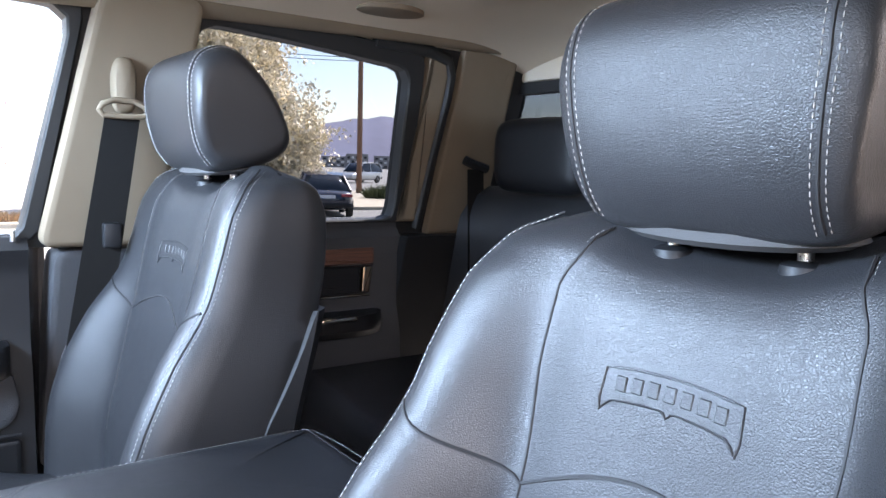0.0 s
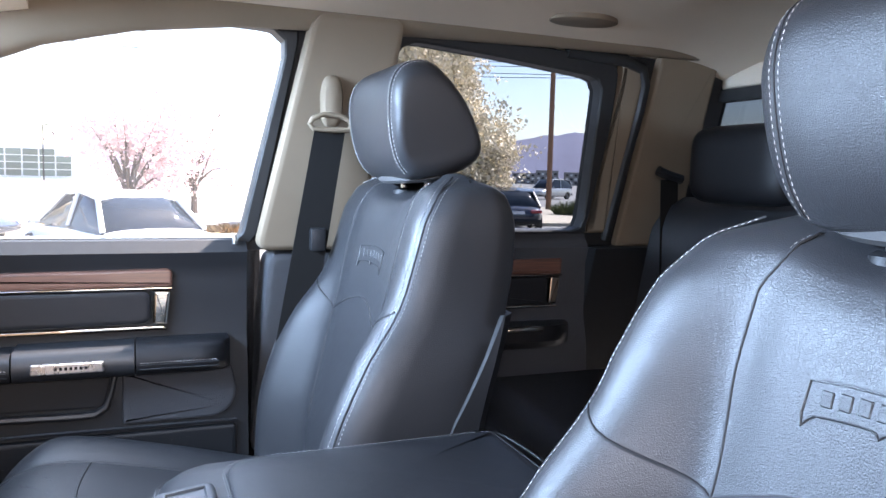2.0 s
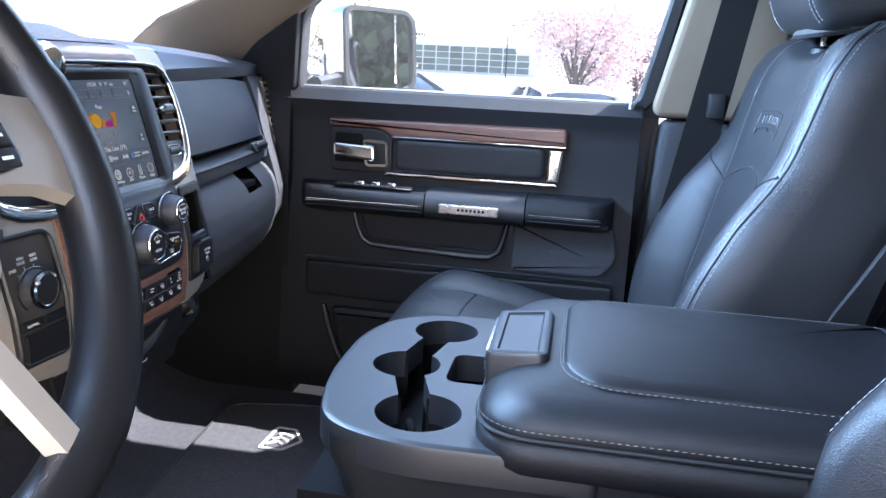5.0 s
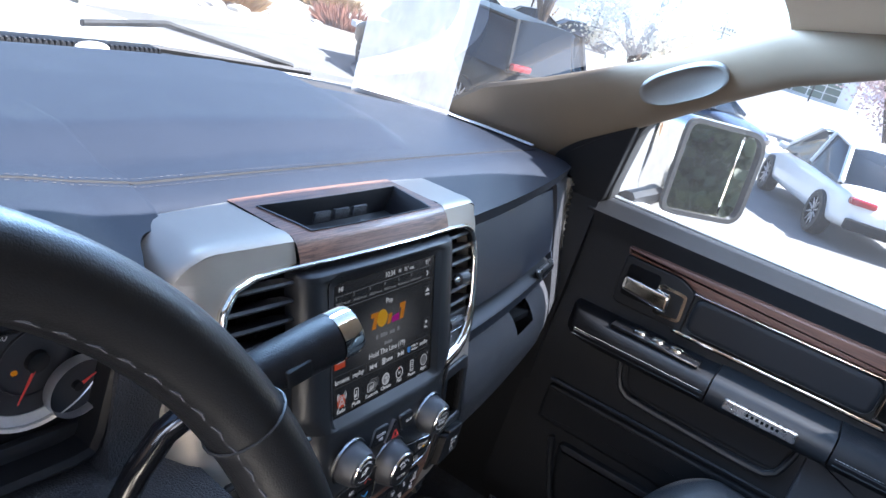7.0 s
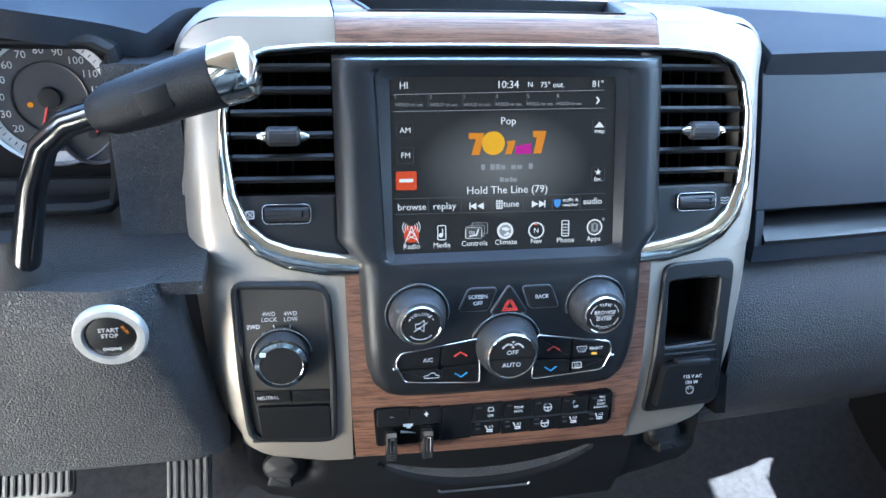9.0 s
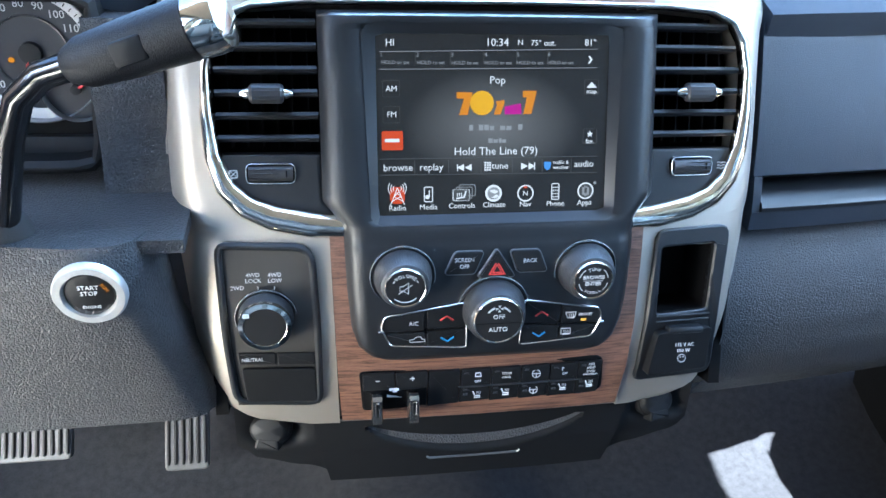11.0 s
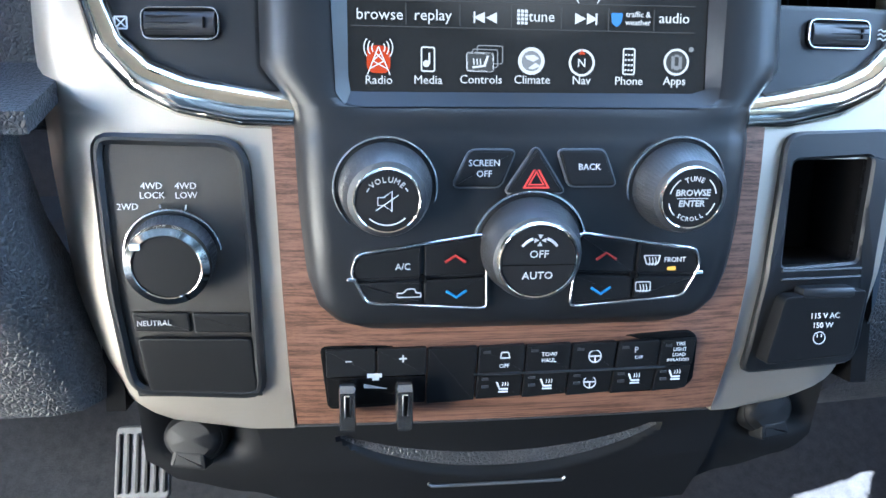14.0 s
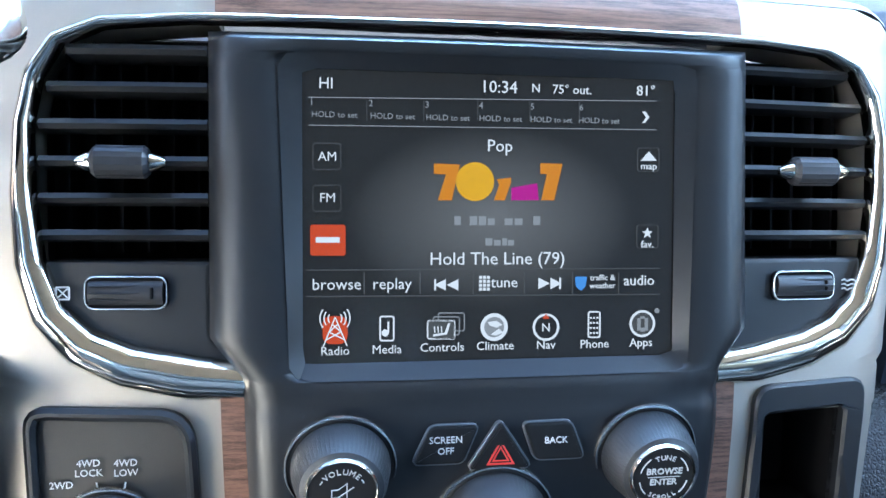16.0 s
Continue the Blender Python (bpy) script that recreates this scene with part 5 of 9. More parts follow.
bm = bmesh.new()
patch(bm, sur_cols, rows, sur_w, lambda i, j: 4 <= j < 20 and -0.0716 < rows[i] and rows[i + 1] < 0.0711, -0.014)
part("screen_surround", bm, SATIN, stack, "satin charcoal control panel surround", 60)

# wood: two uprights and the foot, in one frame
bm = bmesh.new()
wrows = sorted(set([round(x, 4) for x in span(-0.238, -0.075, 40)] + [-0.182, -0.180, -0.176, -0.168]))


def wood_cols(v):
    o = lerp(v, [-0.238, -0.20, -0.075], [0.1165, 0.119, 0.1225])
    i = lerp(v, SUR_V, SUR_U) - 0.004 if v > -0.182 else 0.056
    return cols_between([(-o, -i, 3), (-i, i, 10), (i, o, 3)])


patch(bm, wood_cols, wrows, lambda u, v: base_w(u, v) + 0.003, lambda i, j: 3 <= j < 13 and wrows[i] > -0.1785, -0.008)
part("wood_trim", bm, WOOD, stack, "brown open-grain wood trim", 50)

# upper deck: silver corners, wood strip and a small tray
DECK = [(0.0885, -0.002), (0.096, -0.003), (0.104, -0.0055), (0.111, -0.011), (0.1155, -0.019), (0.119, -0.031), (0.125, -0.053), (0.1325, -0.080), (0.139, -0.105), (0.143, -0.122)]


def deck_sheet(bm, us, path, drop=0.0):
    loops = [[Vector((u, v, w - 0.3 * u * u - drop)) for v, w in path] for u in us]
    top = [[bm.verts.new(p) for p in lp] for lp in loops]
    for a, b in zip(top, top[1:]):
        for i in range(len(path) - 1):
            bm.faces.new((a[i], b[i], b[i + 1], a[i + 1]))


def side_edge(u, v, sx):
    d = max(0.0, 1 - (out_u(v, sx) - abs(u)) / 0.022)
    return base_w(u, v) - 0.020 * d ** 2.5 * min(1.0, max(0.0, (0.106 - v) / 0.035))


for sx in (-1, 1):
    arc = [Vector((out_u(v, sx), v)) for v in span(-0.02, 0.068, 8)] + [Vector((0.193 + 0.0355 * math.cos(a) + (0.010 if sx < 0 else 0), 0.072 + 0.036 * math.sin(a))) for a in QUARTER] + [Vector((u, 0.108)) for u in span(0.184, 0.1245, 9)]
    loops = []
    for i, p in enumerate(arc):
        t = (arc[min(len(arc) - 1, i + 1)] - arc[max(0, i - 1)]).normalized()
        nn = Vector((t.y, -t.x))
        if i > 19:
            nn = Vector((0, 1))
        w0 = side_edge(p.x, p.y, sx)
        loops.append([Vector((sx * (p.x + nn.x * off * 0.6), p.y + nn.y * off + 0.27 * max(0, -dw - 0.022), w0 + dw)) for off, dw in ((0, 0.0004), (0.0025, -0.0015), (0.0048, -0.0045), (0.0068, -0.009), (0.0084, -0.015), (0.0094, -0.022), (0.0098, -0.034), (0.0098, -0.06), (0.0098, -0.10))])
    bm = bmesh.new()
    grid = [[bm.verts.new(p) for p in lp] for lp in loops]
    for a, b in zip(grid, grid[1:]):
        for i in range(len(a) - 1):
            bm.faces.new((a[i], b[i], b[i + 1], a[i + 1]))
    part("silver_shoulder", bm, SILVER, stack, "satin silver upper corner of the stack", 60)
# wood bridge over the screen, with the opening of a small tray
TRAY_A, TRAY_B = (0.1125, -0.0130), (0.1290, -0.0675)
PATH = [(0.0885, -0.002), (0.096, -0.003), (0.104, -0.0055), (0.110, -0.0095), TRAY_A, (0.1170, -0.0260), (0.1215, -0.0420), (0.1255, -0.0555), TRAY_B, (0.1330, -0.0820), (0.1375, -0.100)]
bm = bmesh.new()
half_w = lambda k: 0.098 + 0.010 * (k - 4) / 4
grid = []
for k, (v, w) in enumerate(PATH):
    h = half_w(min(8, max(4, k)))
    us = span(-0.1235, -h, 4) + span(-h, h, 13)[1:-1] + span(h, 0.1235, 4)
    grid.append([bm.verts.new((u, v, w - 0.3 * u * u)) for u in us])
for k in range(len(PATH) - 1):
    for j in range(len(grid[0]) - 1):
        if 4 <= k < 8 and 3 <= j < 15:
            continue
        bm.faces.new((grid[k][j], grid[k][j + 1], grid[k + 1][j + 1], grid[k + 1][j]))
part("wood_bridge", bm, WOOD, stack, "brown wood bridge above the screen", 60)
bm = bmesh.new()
rim_ = [Vector((u, PATH[4][0], PATH[4][1])) for u in span(-half_w(4), half_w(4), 9)] + [Vector((half_w(k), PATH[k][0], PATH[k][1])) for k in (5, 6, 7)] \
    + [Vector((u, PATH[8][0], PATH[8][1])) for u in span(half_w(8), -half_w(8), 9)] + [Vector((-half_w(k), PATH[k][0], PATH[k][1])) for k in (7, 6, 5)]
mid_ = Vector((0, 0.121, -0.042))
dn = Vector((0, -0.961, -0.2756))
ring_at = lambda s, d, lift: [Vector((q.x * s, mid_.y + (q.y - mid_.y) * s, mid_.z + (q.z - mid_.z) * s - 0.3 * q.x ** 2)) + dn * d for q in rim_]
rings(bm, [ring_at(1.0, 0.0, 0), ring_at(1.015, -0.0012, 0), ring_at(0.985, -0.0012, 0), ring_at(0.965, 0.002, 0), ring_at(0.93, 0.018, 0), ring_at(0.90, 0.026, 0), ring_at(0.5, 0.027, 0), ring_at(0.05, 0.0275, 0)])
top_ = max((x for x in bm.faces if len(x.verts) > 10), key=lambda x: x.calc_center_median().y)
bm.faces.remove(top_)
dk = part("storage_tray", bm, SATIN, stack, "charcoal tray recessed in the wood bridge")
for k in (-1, 0, 1):
    bm = bmesh.new()
    box(bm, (0, 0, 0), (0.024, 0.011, 0.004), 0.0015, 2, Matrix.Translation(Vector((k * 0.030, 0.1245, -0.0575)) + dn * 0.0125) @ pose(0, 0, 0, 10, 0, 0))
    part("raised_bar", bm, PLASTIC_GRAIN, dk)

# display
def disp(px, py):
    f = (px - 537) / 655
    top, bot = 122 + f * 24, 641 - f * 19
    return (f - 0.5) * 0.171, 0.064 - 0.128 * (py - top) / (bot - top)


bm = bmesh.new()
o = rounded([(-0.0968, 0.0712), (0.0968, 0.0712), (0.0918, -0.0717), (-0.0918, -0.0717)], 0.006)
i = rounded([(-0.0862, 0.0647), (0.0862, 0.0647), (0.0862, -0.0647), (-0.0862, -0.0647)], 0.002)
o, i = resample(o, 80), resample(i, 80)
rings(bm, [[Vector((q.x, q.y, face_w(q.x, q.y) - 0.002)) for q in o], [Vector((q.x, q.y, 0.0005)) for q in i]], cap=False)
bez = part("screen_bezel", bm, SATIN, stack, "sloped black screen bezel")
bm = bmesh.new()
box(bm, (0, 0, -0.0035), (0.1725, 0.1295, 0.006))
SCREEN = material("screen_glass", (0.012, 0.012, 0.012), 0.26, rough_var=0.02, scale=5, spec=0.18)
sp = SCREEN.node_tree.nodes["Principled BSDF"]
grad = SCREEN.node_tree.nodes.new("ShaderNodeTexGradient")
grad.gradient_type = "SPHERICAL"
gm, gtc, gmul = (SCREEN.node_tree.nodes.new("ShaderNode" + k) for k in ("Mapping", "TexCoord", "Math"))
gm.inputs["Scale"].default_value = (15, 24, 1)
SCREEN.node_tree.links.new(gtc.outputs["Object"], gm.inputs["Vector"])
SCREEN.node_tree.links.new(gm.outputs[0], grad.inputs["Vector"])
# lit background; its raised level also stands in for veiling reflections
gmul.operation, gmul.inputs[1].default_value, gmul.inputs[2].default_value = "MULTIPLY_ADD", 0.0105, 0.0010
SCREEN.node_tree.links.new(grad.outputs["Fac"], gmul.inputs[0])
SCREEN.node_tree.links.new(gmul.outputs[0], sp.inputs["Emission Strength"])
sp.inputs["Emission Color"].default_value = (1.0, 0.97, 0.90, 1)
screen = part("display", bm, SCREEN, bez, "lit touch screen showing a radio page")
GLOW = 0.058
ON_WHITE, ON_GREY = glowing("lit_white", (1, 0.99, 0.95), GLOW), glowing("lit_grey", (0.8, 0.8, 0.78), GLOW * 0.45)
ON_ORANGE, ON_RED, ON_PINK = glowing("lit_orange", (1.0, 0.33, 0.004), GLOW * 0.85), glowing("lit_red_orange", (1.0, 0.10, 0.015), GLOW * 0.75), glowing("lit_magenta", (0.85, 0.01, 0.42), GLOW * 0.7)
ON_YELLOW, ON_BLUE, ON_DIM = glowing("lit_yellow", (1.0, 0.50, 0.004), GLOW), glowing("lit_blue", (0.15, 0.45, 1), GLOW * 0.8), glowing("lit_dim", (0.9, 0.9, 0.85), GLOW * 0.10)


def on_screen(px, py, w=0.0004):
    u, v = disp(px, py)
    return Matrix.Translation((u, v, w - 0.0003))


for tx, px, py, sz, mt in (("HI", 574, 146, 0.0068, ON_WHITE), ("10:34", 871, 154, 0.0078, ON_WHITE), ("N", 937, 156, 0.0055, ON_WHITE), ("75° out.", 1003, 159, 0.0058, ON_WHITE),
                           ("81°", 1140, 162, 0.0068, ON_WHITE), ("AM", 576, 275, 0.0058, ON_WHITE), ("FM", 576, 348, 0.0058, ON_WHITE), ("Pop", 873, 257, 0.0078, ON_WHITE),
                           ("Hold The Line (79)", 871, 456, 0.0082, ON_WHITE), ("browse", 591, 502, 0.0072, ON_WHITE), ("replay", 685, 501, 0.0072, ON_WHITE), ("tune", 882, 498, 0.0070, ON_WHITE),
                           ("traffic &", 1062, 489, 0.0038, ON_WHITE), ("weather", 1062, 503, 0.0038, ON_WHITE), ("audio", 1131, 494, 0.0070, ON_WHITE), ("map", 1147, 293, 0.0048, ON_WHITE), ("fav.", 1146, 430, 0.0048, ON_WHITE),
                           ("Radio", 588, 621, 0.0056, ON_WHITE), ("Media", 676, 618, 0.0056, ON_WHITE), ("Controls", 772, 614, 0.0056, ON_WHITE), ("Climate", 866, 611, 0.0056, ON_WHITE), ("Nav", 958, 609, 0.0056, ON_WHITE),
                           ("Phone", 1048, 607, 0.0056, ON_WHITE), ("Apps", 1136, 604, 0.0056, ON_WHITE)):
    words(tx, sz, mt, screen, on_screen(px, py), "screen_text")
for k, (px, py) in enumerate(((588, 201), (686, 204), (781, 207), (874, 209), (965, 211), (1053, 213))):
    words("HOLD to set", 0.0037, ON_GREY, screen, on_screen(px, py), "screen_text")
    words(str(k + 1), 0.0042, ON_GREY, screen, on_screen(px - 38 + k, py - 23), "screen_text")


def glyph(pts, mat, parent=None, name="screen_shape", w=0.0, thick=0.0003):
    bm = bmesh.new()
    plate(bm, [Vector(p) for p in pts], w - 0.0003, w + thick)
    return part(name, bm, mat, parent or screen)


def px_poly(*pp):
    return [disp(x, y) for x, y in pp]


def px_disc(px, py, r, n=24):
    u, v = disp(px, py)
    return [(u + r * math.cos(2 * math.pi * k / n), v + r * math.sin(2 * math.pi * k / n)) for k in range(n)]


# station mark as plain coloured shapes, and bars for its name
glyph(px_poly((757, 287), (802, 289), (788, 352), (764, 352), (778, 306), (757, 305)), ON_ORANGE)
glyph(px_disc(829, 319, 0.0088), ON_YELLOW)
glyph(px_poly((868, 315), (893, 312), (893, 320), (882, 352), (863, 352), (872, 325)), ON_ORANGE)
glyph(px_poly((894, 330), (940, 322), (943, 352), (894, 352)), ON_PINK)
glyph(px_poly((946, 287), (986, 288), (971, 352), (948, 352), (958, 306), (946, 305)), ON_ORANGE)
for x0, x1, y0, y1 in ((793, 804, 380, 396), (820, 833, 380, 396), (836, 849, 380, 396), (852, 864, 384, 396), (882, 896, 384, 396), (900, 914, 384, 396), (934, 946, 380, 396), (848, 860, 419, 432), (863, 875, 422, 432), (878, 886, 419, 432), (888, 899, 422, 432)):
    glyph(px_poly((x0, y0), (x1, y0), (x1, y1), (x0, y1)), ON_GREY)
# rules and keys
for (xa, ya), (xb, yb), mt, r in (((545, 170), (1160, 179), ON_GREY, 0.00022), ((545, 219), (1160, 229), ON_GREY, 0.00022), ((540, 476), (1170, 472), ON_DIM, 0.0003), ((540, 523), (1170, 518), ON_DIM, 0.0003)):
    bm = bmesh.new()
    tube(bm, [(*disp(xa, ya), 0.0002), (*disp(xb, yb), 0.0002)], r, 5)
    part("screen_rule", bm, mt, screen)
for px in (642, 739, 833, 926, 1016):
    bm = bmesh.new()
    tube(bm, [(*disp(px, 176), 0.0002), (*disp(px, 212), 0.0002)], 0.0002, 5)
    part("screen_rule", bm, ON_DIM, screen)
for px in (637, 733, 826, 918, 1006, 1092):
    bm = bmesh.new()
    tube(bm, [(*disp(px, 480), 0.0002), (*disp(px, 518), 0.0002)], 0.0003, 5)
    part("screen_rule", bm, ON_DIM, screen)
for cx, cy, hw, hh in ((575, 274, 24, 24), (575, 348, 24, 24), (1146, 281, 21, 21), (1146, 416, 21, 21)):
    sq = rounded(px_poly((cx - hw, cy - hh), (cx + hw, cy - hh), (cx + hw, cy + hh), (cx - hw, cy + hh)), 0.001)
    bm = bmesh.new()
    frame_plate(bm, resample(sq, 32), resample(inset([Vector(p) for p in sq], 0.0004), 32), 0.0, 0.0003)
    part("screen_key", bm, ON_DIM, screen)
glyph(rounded(px_poly((547, 395), (606, 395), (606, 450), (547, 450)), 0.0012), ON_RED)
bm = bmesh.new()
plate(bm, [Vector(p) for p in px_poly((556, 417), (596, 417), (596, 427), (556, 427))], 0.0003, 0.0006)
part("screen_shape", bm, ON_WHITE, screen)
for px in (758, 780):
    glyph(px_poly((px, 502), (px + 20, 492), (px + 20, 512)), ON_WHITE)
    glyph(px_poly((px + 186, 489), (px + 206, 499), (px + 186, 509)), ON_WHITE)
glyph(px_poly((758, 492), (761, 492), (761, 512), (758, 512)), ON_WHITE)
glyph(px_poly((982, 489), (985, 489), (985, 509), (982, 509)), ON_WHITE)
for a in range(3):
    for b in range(4):
        glyph(px_poly((837 + a * 7, 486 + b * 7), (842 + a * 7, 486 + b * 7), (842 + a * 7, 491 + b * 7), (837 + a * 7, 491 + b * 7)), ON_WHITE)
glyph(rounded(px_poly((1011, 487), (1033, 487), (1030, 505), (1022, 512), (1013, 505)), 0.0008), ON_BLUE)
glyph(px_poly((1134, 197), (1139, 197), (1147, 207), (1139, 217), (1134, 217), (1141, 207)), ON_WHITE)
glyph(px_poly((1147, 267), (1162, 283), (1132, 283)), ON_WHITE)
glyph([(disp(1146, 410)[0] + (0.0026 if k % 2 == 0 else 0.0011) * math.sin(k * math.pi / 5), disp(1146, 410)[1] + (0.0026 if k % 2 == 0 else 0.0011) * math.cos(k * math.pi / 5)) for k in range(10)], ON_WHITE)
# lower row of symbols
glyph(rounded(px_poly((567, 558), (609, 558), (609, 608), (567, 608)), 0.004), ON_RED)
u, v = disp(588, 574)
for a, b in (((0, 0.0035), (-0.0052, -0.0092)), ((0, 0.0035), (0.0052, -0.0092)), ((-0.0026, -0.0030), (0.0042, -0.0066)), ((0.0026, -0.0030), (-0.0042, -0.0066)), ((-0.0012, 0.0004), (0.0026, -0.0030)), ((0.0012, 0.0004), (-0.0026, -0.0030))):
    bm = bmesh.new()
    tube(bm, [(u + a[0], v + a[1], 0.0006), (u + b[0], v + b[1], 0.0006)], 0.00032, 5)
    part("screen_shape", bm, ON_WHITE, screen)
for r in (0.0030, 0.0048, 0.0066):
    for k in (-1, 1):
        bm = bmesh.new()
        tube(bm, [(u + k * r * math.cos(q), v + 0.0030 + r * math.sin(q), 0.0006) for q in span(-0.65, 0.65, 9)], 0.00032, 5)
        part("screen_shape", bm, ON_WHITE, screen)
for k in (2, 1):
    sq = rounded(px_poly((746 + 9 * k, 565 - 7 * k), (794 + 9 * k, 565 - 7 * k), (794 + 9 * k, 599 - 7 * k), (746 + 9 * k, 599 - 7 * k)), 0.001)
    bm = bmesh.new()
    frame_plate(bm, resample(sq, 32), resample(inset([Vector(p) for p in sq], 0.0005), 32), 0.0, 0.0002)
    part("screen_shape", bm, ON_GREY, screen)
glyph(rounded(px_poly((746, 565), (794, 565), (794, 599), (746, 599)), 0.001), ON_DIM)
for px, py, w, h in ((676, 580, 26, 46), (1047, 572, 24, 48), (770, 582, 50, 35)):
    sq = rounded(px_poly((px - w / 2, py - h / 2), (px + w / 2, py - h / 2), (px + w / 2, py + h / 2), (px - w / 2, py + h / 2)), 0.001)
    bm = bmesh.new()
    frame_plate(bm, resample(sq, 32), resample(inset([Vector(p) for p in sq], 0.0007), 32), 0.0, 0.0003)
    part("screen_shape", bm, ON_WHITE, screen)
glyph(px_disc(673, 588, 0.0016), ON_WHITE)
glyph(px_poly((677, 568), (680, 568), (680, 588), (677, 588)), ON_WHITE)
for k in range(4):
    for j in range(3):
        glyph(px_disc(1041 + 6 * j, 560 + 9 * k, 0.0005, 8), ON_WHITE)
glyph(px_poly((782, 570), (786, 570), (780, 590), (756, 594), (756, 590), (776, 587)), ON_WHITE, w=0.0004)
for k in range(3):
    glyph(px_poly((757 + 6 * k, 576), (759 + 6 * k, 576), (760 + 6 * k, 587), (758 + 6 * k, 587)), ON_WHITE, w=0.0004)
for px, py in ((864, 577), (958, 577), (1138, 570)):
    sq = [Vector(p) for p in px_disc(px, py, 0.0064)]
    bm = bmesh.new()
    frame_plate(bm, sq, inset(sq, 0.0011 if px != 864 else 0.0017), 0.0, 0.0003)
    part("screen_shape", bm, ON_WHITE, screen)
words("N", 0.0055, ON_WHITE, screen, on_screen(958, 578), "screen_text")
glyph(px_poly((958, 552), (964, 562), (952, 562)), ON_RED)
glyph(px_disc(864, 577, 0.0046), ON_GREY)
glyph(px_poly((852, 568), (868, 566), (878, 572), (868, 578), (856, 574)), ON_WHITE, w=0.0004)
glyph(px_poly((858, 590), (872, 580), (880, 586), (866, 592)), ON_WHITE, w=0.0004)
glyph(px_disc(1138, 570, 0.0052), ON_DIM)
for x0, x1, y0, y1 in ((1128, 1134, 560, 582), (1142, 1148, 560, 582), (1134, 1142, 577, 584), (1134, 1142, 557, 561)):
    glyph(px_poly((x0, y0), (x1, y0), (x1, y1), (x0, y1)), ON_GREY, w=0.0004)
glyph(px_disc(1166, 547, 0.0012, 12), ON_GREY)

# knobs
def knob(u, v, w, r, depth, face, name, label, ridges=True, wide=1.065):
    m = Matrix.Translation((u, v, w)) @ pose(0, 0, 0, 14, 0, 0)
    bm = bmesh.new()
    lathe(bm, [(0, 0), (r * 1.10, 0), (r * 1.10, 0.002), (r * 1.05, 0.0030), (0, 0.0030)], m, 48)
    k = part(name, bm, SATIN, stack, label)
    bm = bmesh.new()
    lathe(bm, [(r * 1.09, 0.0016), (r * 1.145, 0.0010), (r * 1.15, 0.0022), (r * 1.135, 0.0034), (r * 1.10, 0.0036)], m, 64)
    part("base_ring", bm, SATIN_CHROME, k, "thin chrome base ring")
    bm = bmesh.new()
    n = 128
    loops = []
    for rr, h in ((r * 1.0, 0.0025), (r * 1.0, 0.004), (r * 0.90, depth * 0.72), (r * (face + 1.0) * 0.5 * 0.98, depth * 0.96), (r * face * 1.08, depth)):
        loops.append([m @ Vector(((rr + (0.0003 if ridges and q % 2 and 0.003 < h < depth * 0.9 else 0)) * math.cos(2 * math.pi * q / n), (rr + (0.0003 if ridges and q % 2 and 0.003 < h < depth * 0.9 else 0)) * math.sin(2 * math.pi * q / n), h)) for q in range(n)])
    rings(bm, loops)
    part("grip", bm, KNURL, k, "knurled satin grey knob grip", 20)
    bm = bmesh.new()
    f = r * face
    lathe(bm, [(f, depth - 0.001), (f * (wide + 0.03), depth - 0.0026), (f * (wide + 0.028), depth - 0.0006), (f * (wide + 0.008), depth + 0.0010), (f * 1.03, depth + 0.0019), (f, depth + 0.0016)], m, 64)
    part("chrome_ring", bm, CHROME, k, "chrome knob ring")
    bm = bmesh.new()
    lathe(bm, [(0, depth), (f * 1.02, depth), (f * 0.98, depth + 0.0012), (0, depth + 0.0016)], m, 40)
    fc = part("knob_face", bm, MATTE, k)
    return fc, m @ Matrix.Translation((0, 0, depth + 0.0017))


def arc(bm, m, r, a0, a1, t=0.0003):
    tube(bm, [m @ Vector((r * math.cos(q), r * math.sin(q), 0)) for q in span(radians(a0), radians(a1), 12)], t, 5)


def arc_words(text, size, r, mid, spread, parent, m, top=True):
    """Letters along an arc of radius r, centred on the angle mid."""
    n = len(text)
    for i, ch in enumerate(text):
        a = mid + (0.5 - (i + 0.5) / n) * spread * (1 if top else -1)
        q = radians(a)
        words(ch, size, PRINT, parent, m @ Matrix.Translation((r * math.cos(q), r * math.sin(q), 0)) @ pose(0, 0, 0, 0, 0, a - 90 if top else a + 90), "print")


f, m = knob(-0.070, -0.1080, 0.006, 0.0215, 0.021, 0.66, "volume_knob", "grey volume knob with chrome ring")
arc_words("VOLUME", 0.0036, 0.0098, 90, 100, f, m)
bm = bmesh.new()
tube(bm, [(x, y, 0.0001) for x, y in ((-0.0042, -0.0018), (-0.0042, 0.0018), (-0.0016, 0.0018), (0.0020, 0.0046), (0.0020, -0.0046), (-0.0016, -0.0018))], 0.00028, 5, closed=True)
tube(bm, [(-0.005, -0.0042, 0.0001), (0.0048, 0.0028, 0.0001)], 0.00026, 5)
arc(bm, Matrix(), 0.0112, 225, 315)
for a0, a1 in ((143, 153), (27, 37)):
    arc(bm, Matrix(), 0.0100, a0, a1)
part("print", bm, PRINT, f).matrix_basis = m
f, m = knob(0.070, -0.1080, 0.006, 0.0215, 0.021, 0.66, "tune_knob", "grey tuning knob with chrome ring")
for tx, dy, sz in (("BROWSE", 0.0026, 0.0042), ("ENTER", -0.0026, 0.0042)):
    words(tx, sz, PRINT, f, m @ Matrix.Translation((0, dy, 0)), "print", bold=0.00006)
arc_words("TUNE", 0.0034, 0.0093, 90, 62, f, m)
arc_words("SCROLL", 0.0030, 0.0102, 270, 78, f, m, False)
bm = bmesh.new()
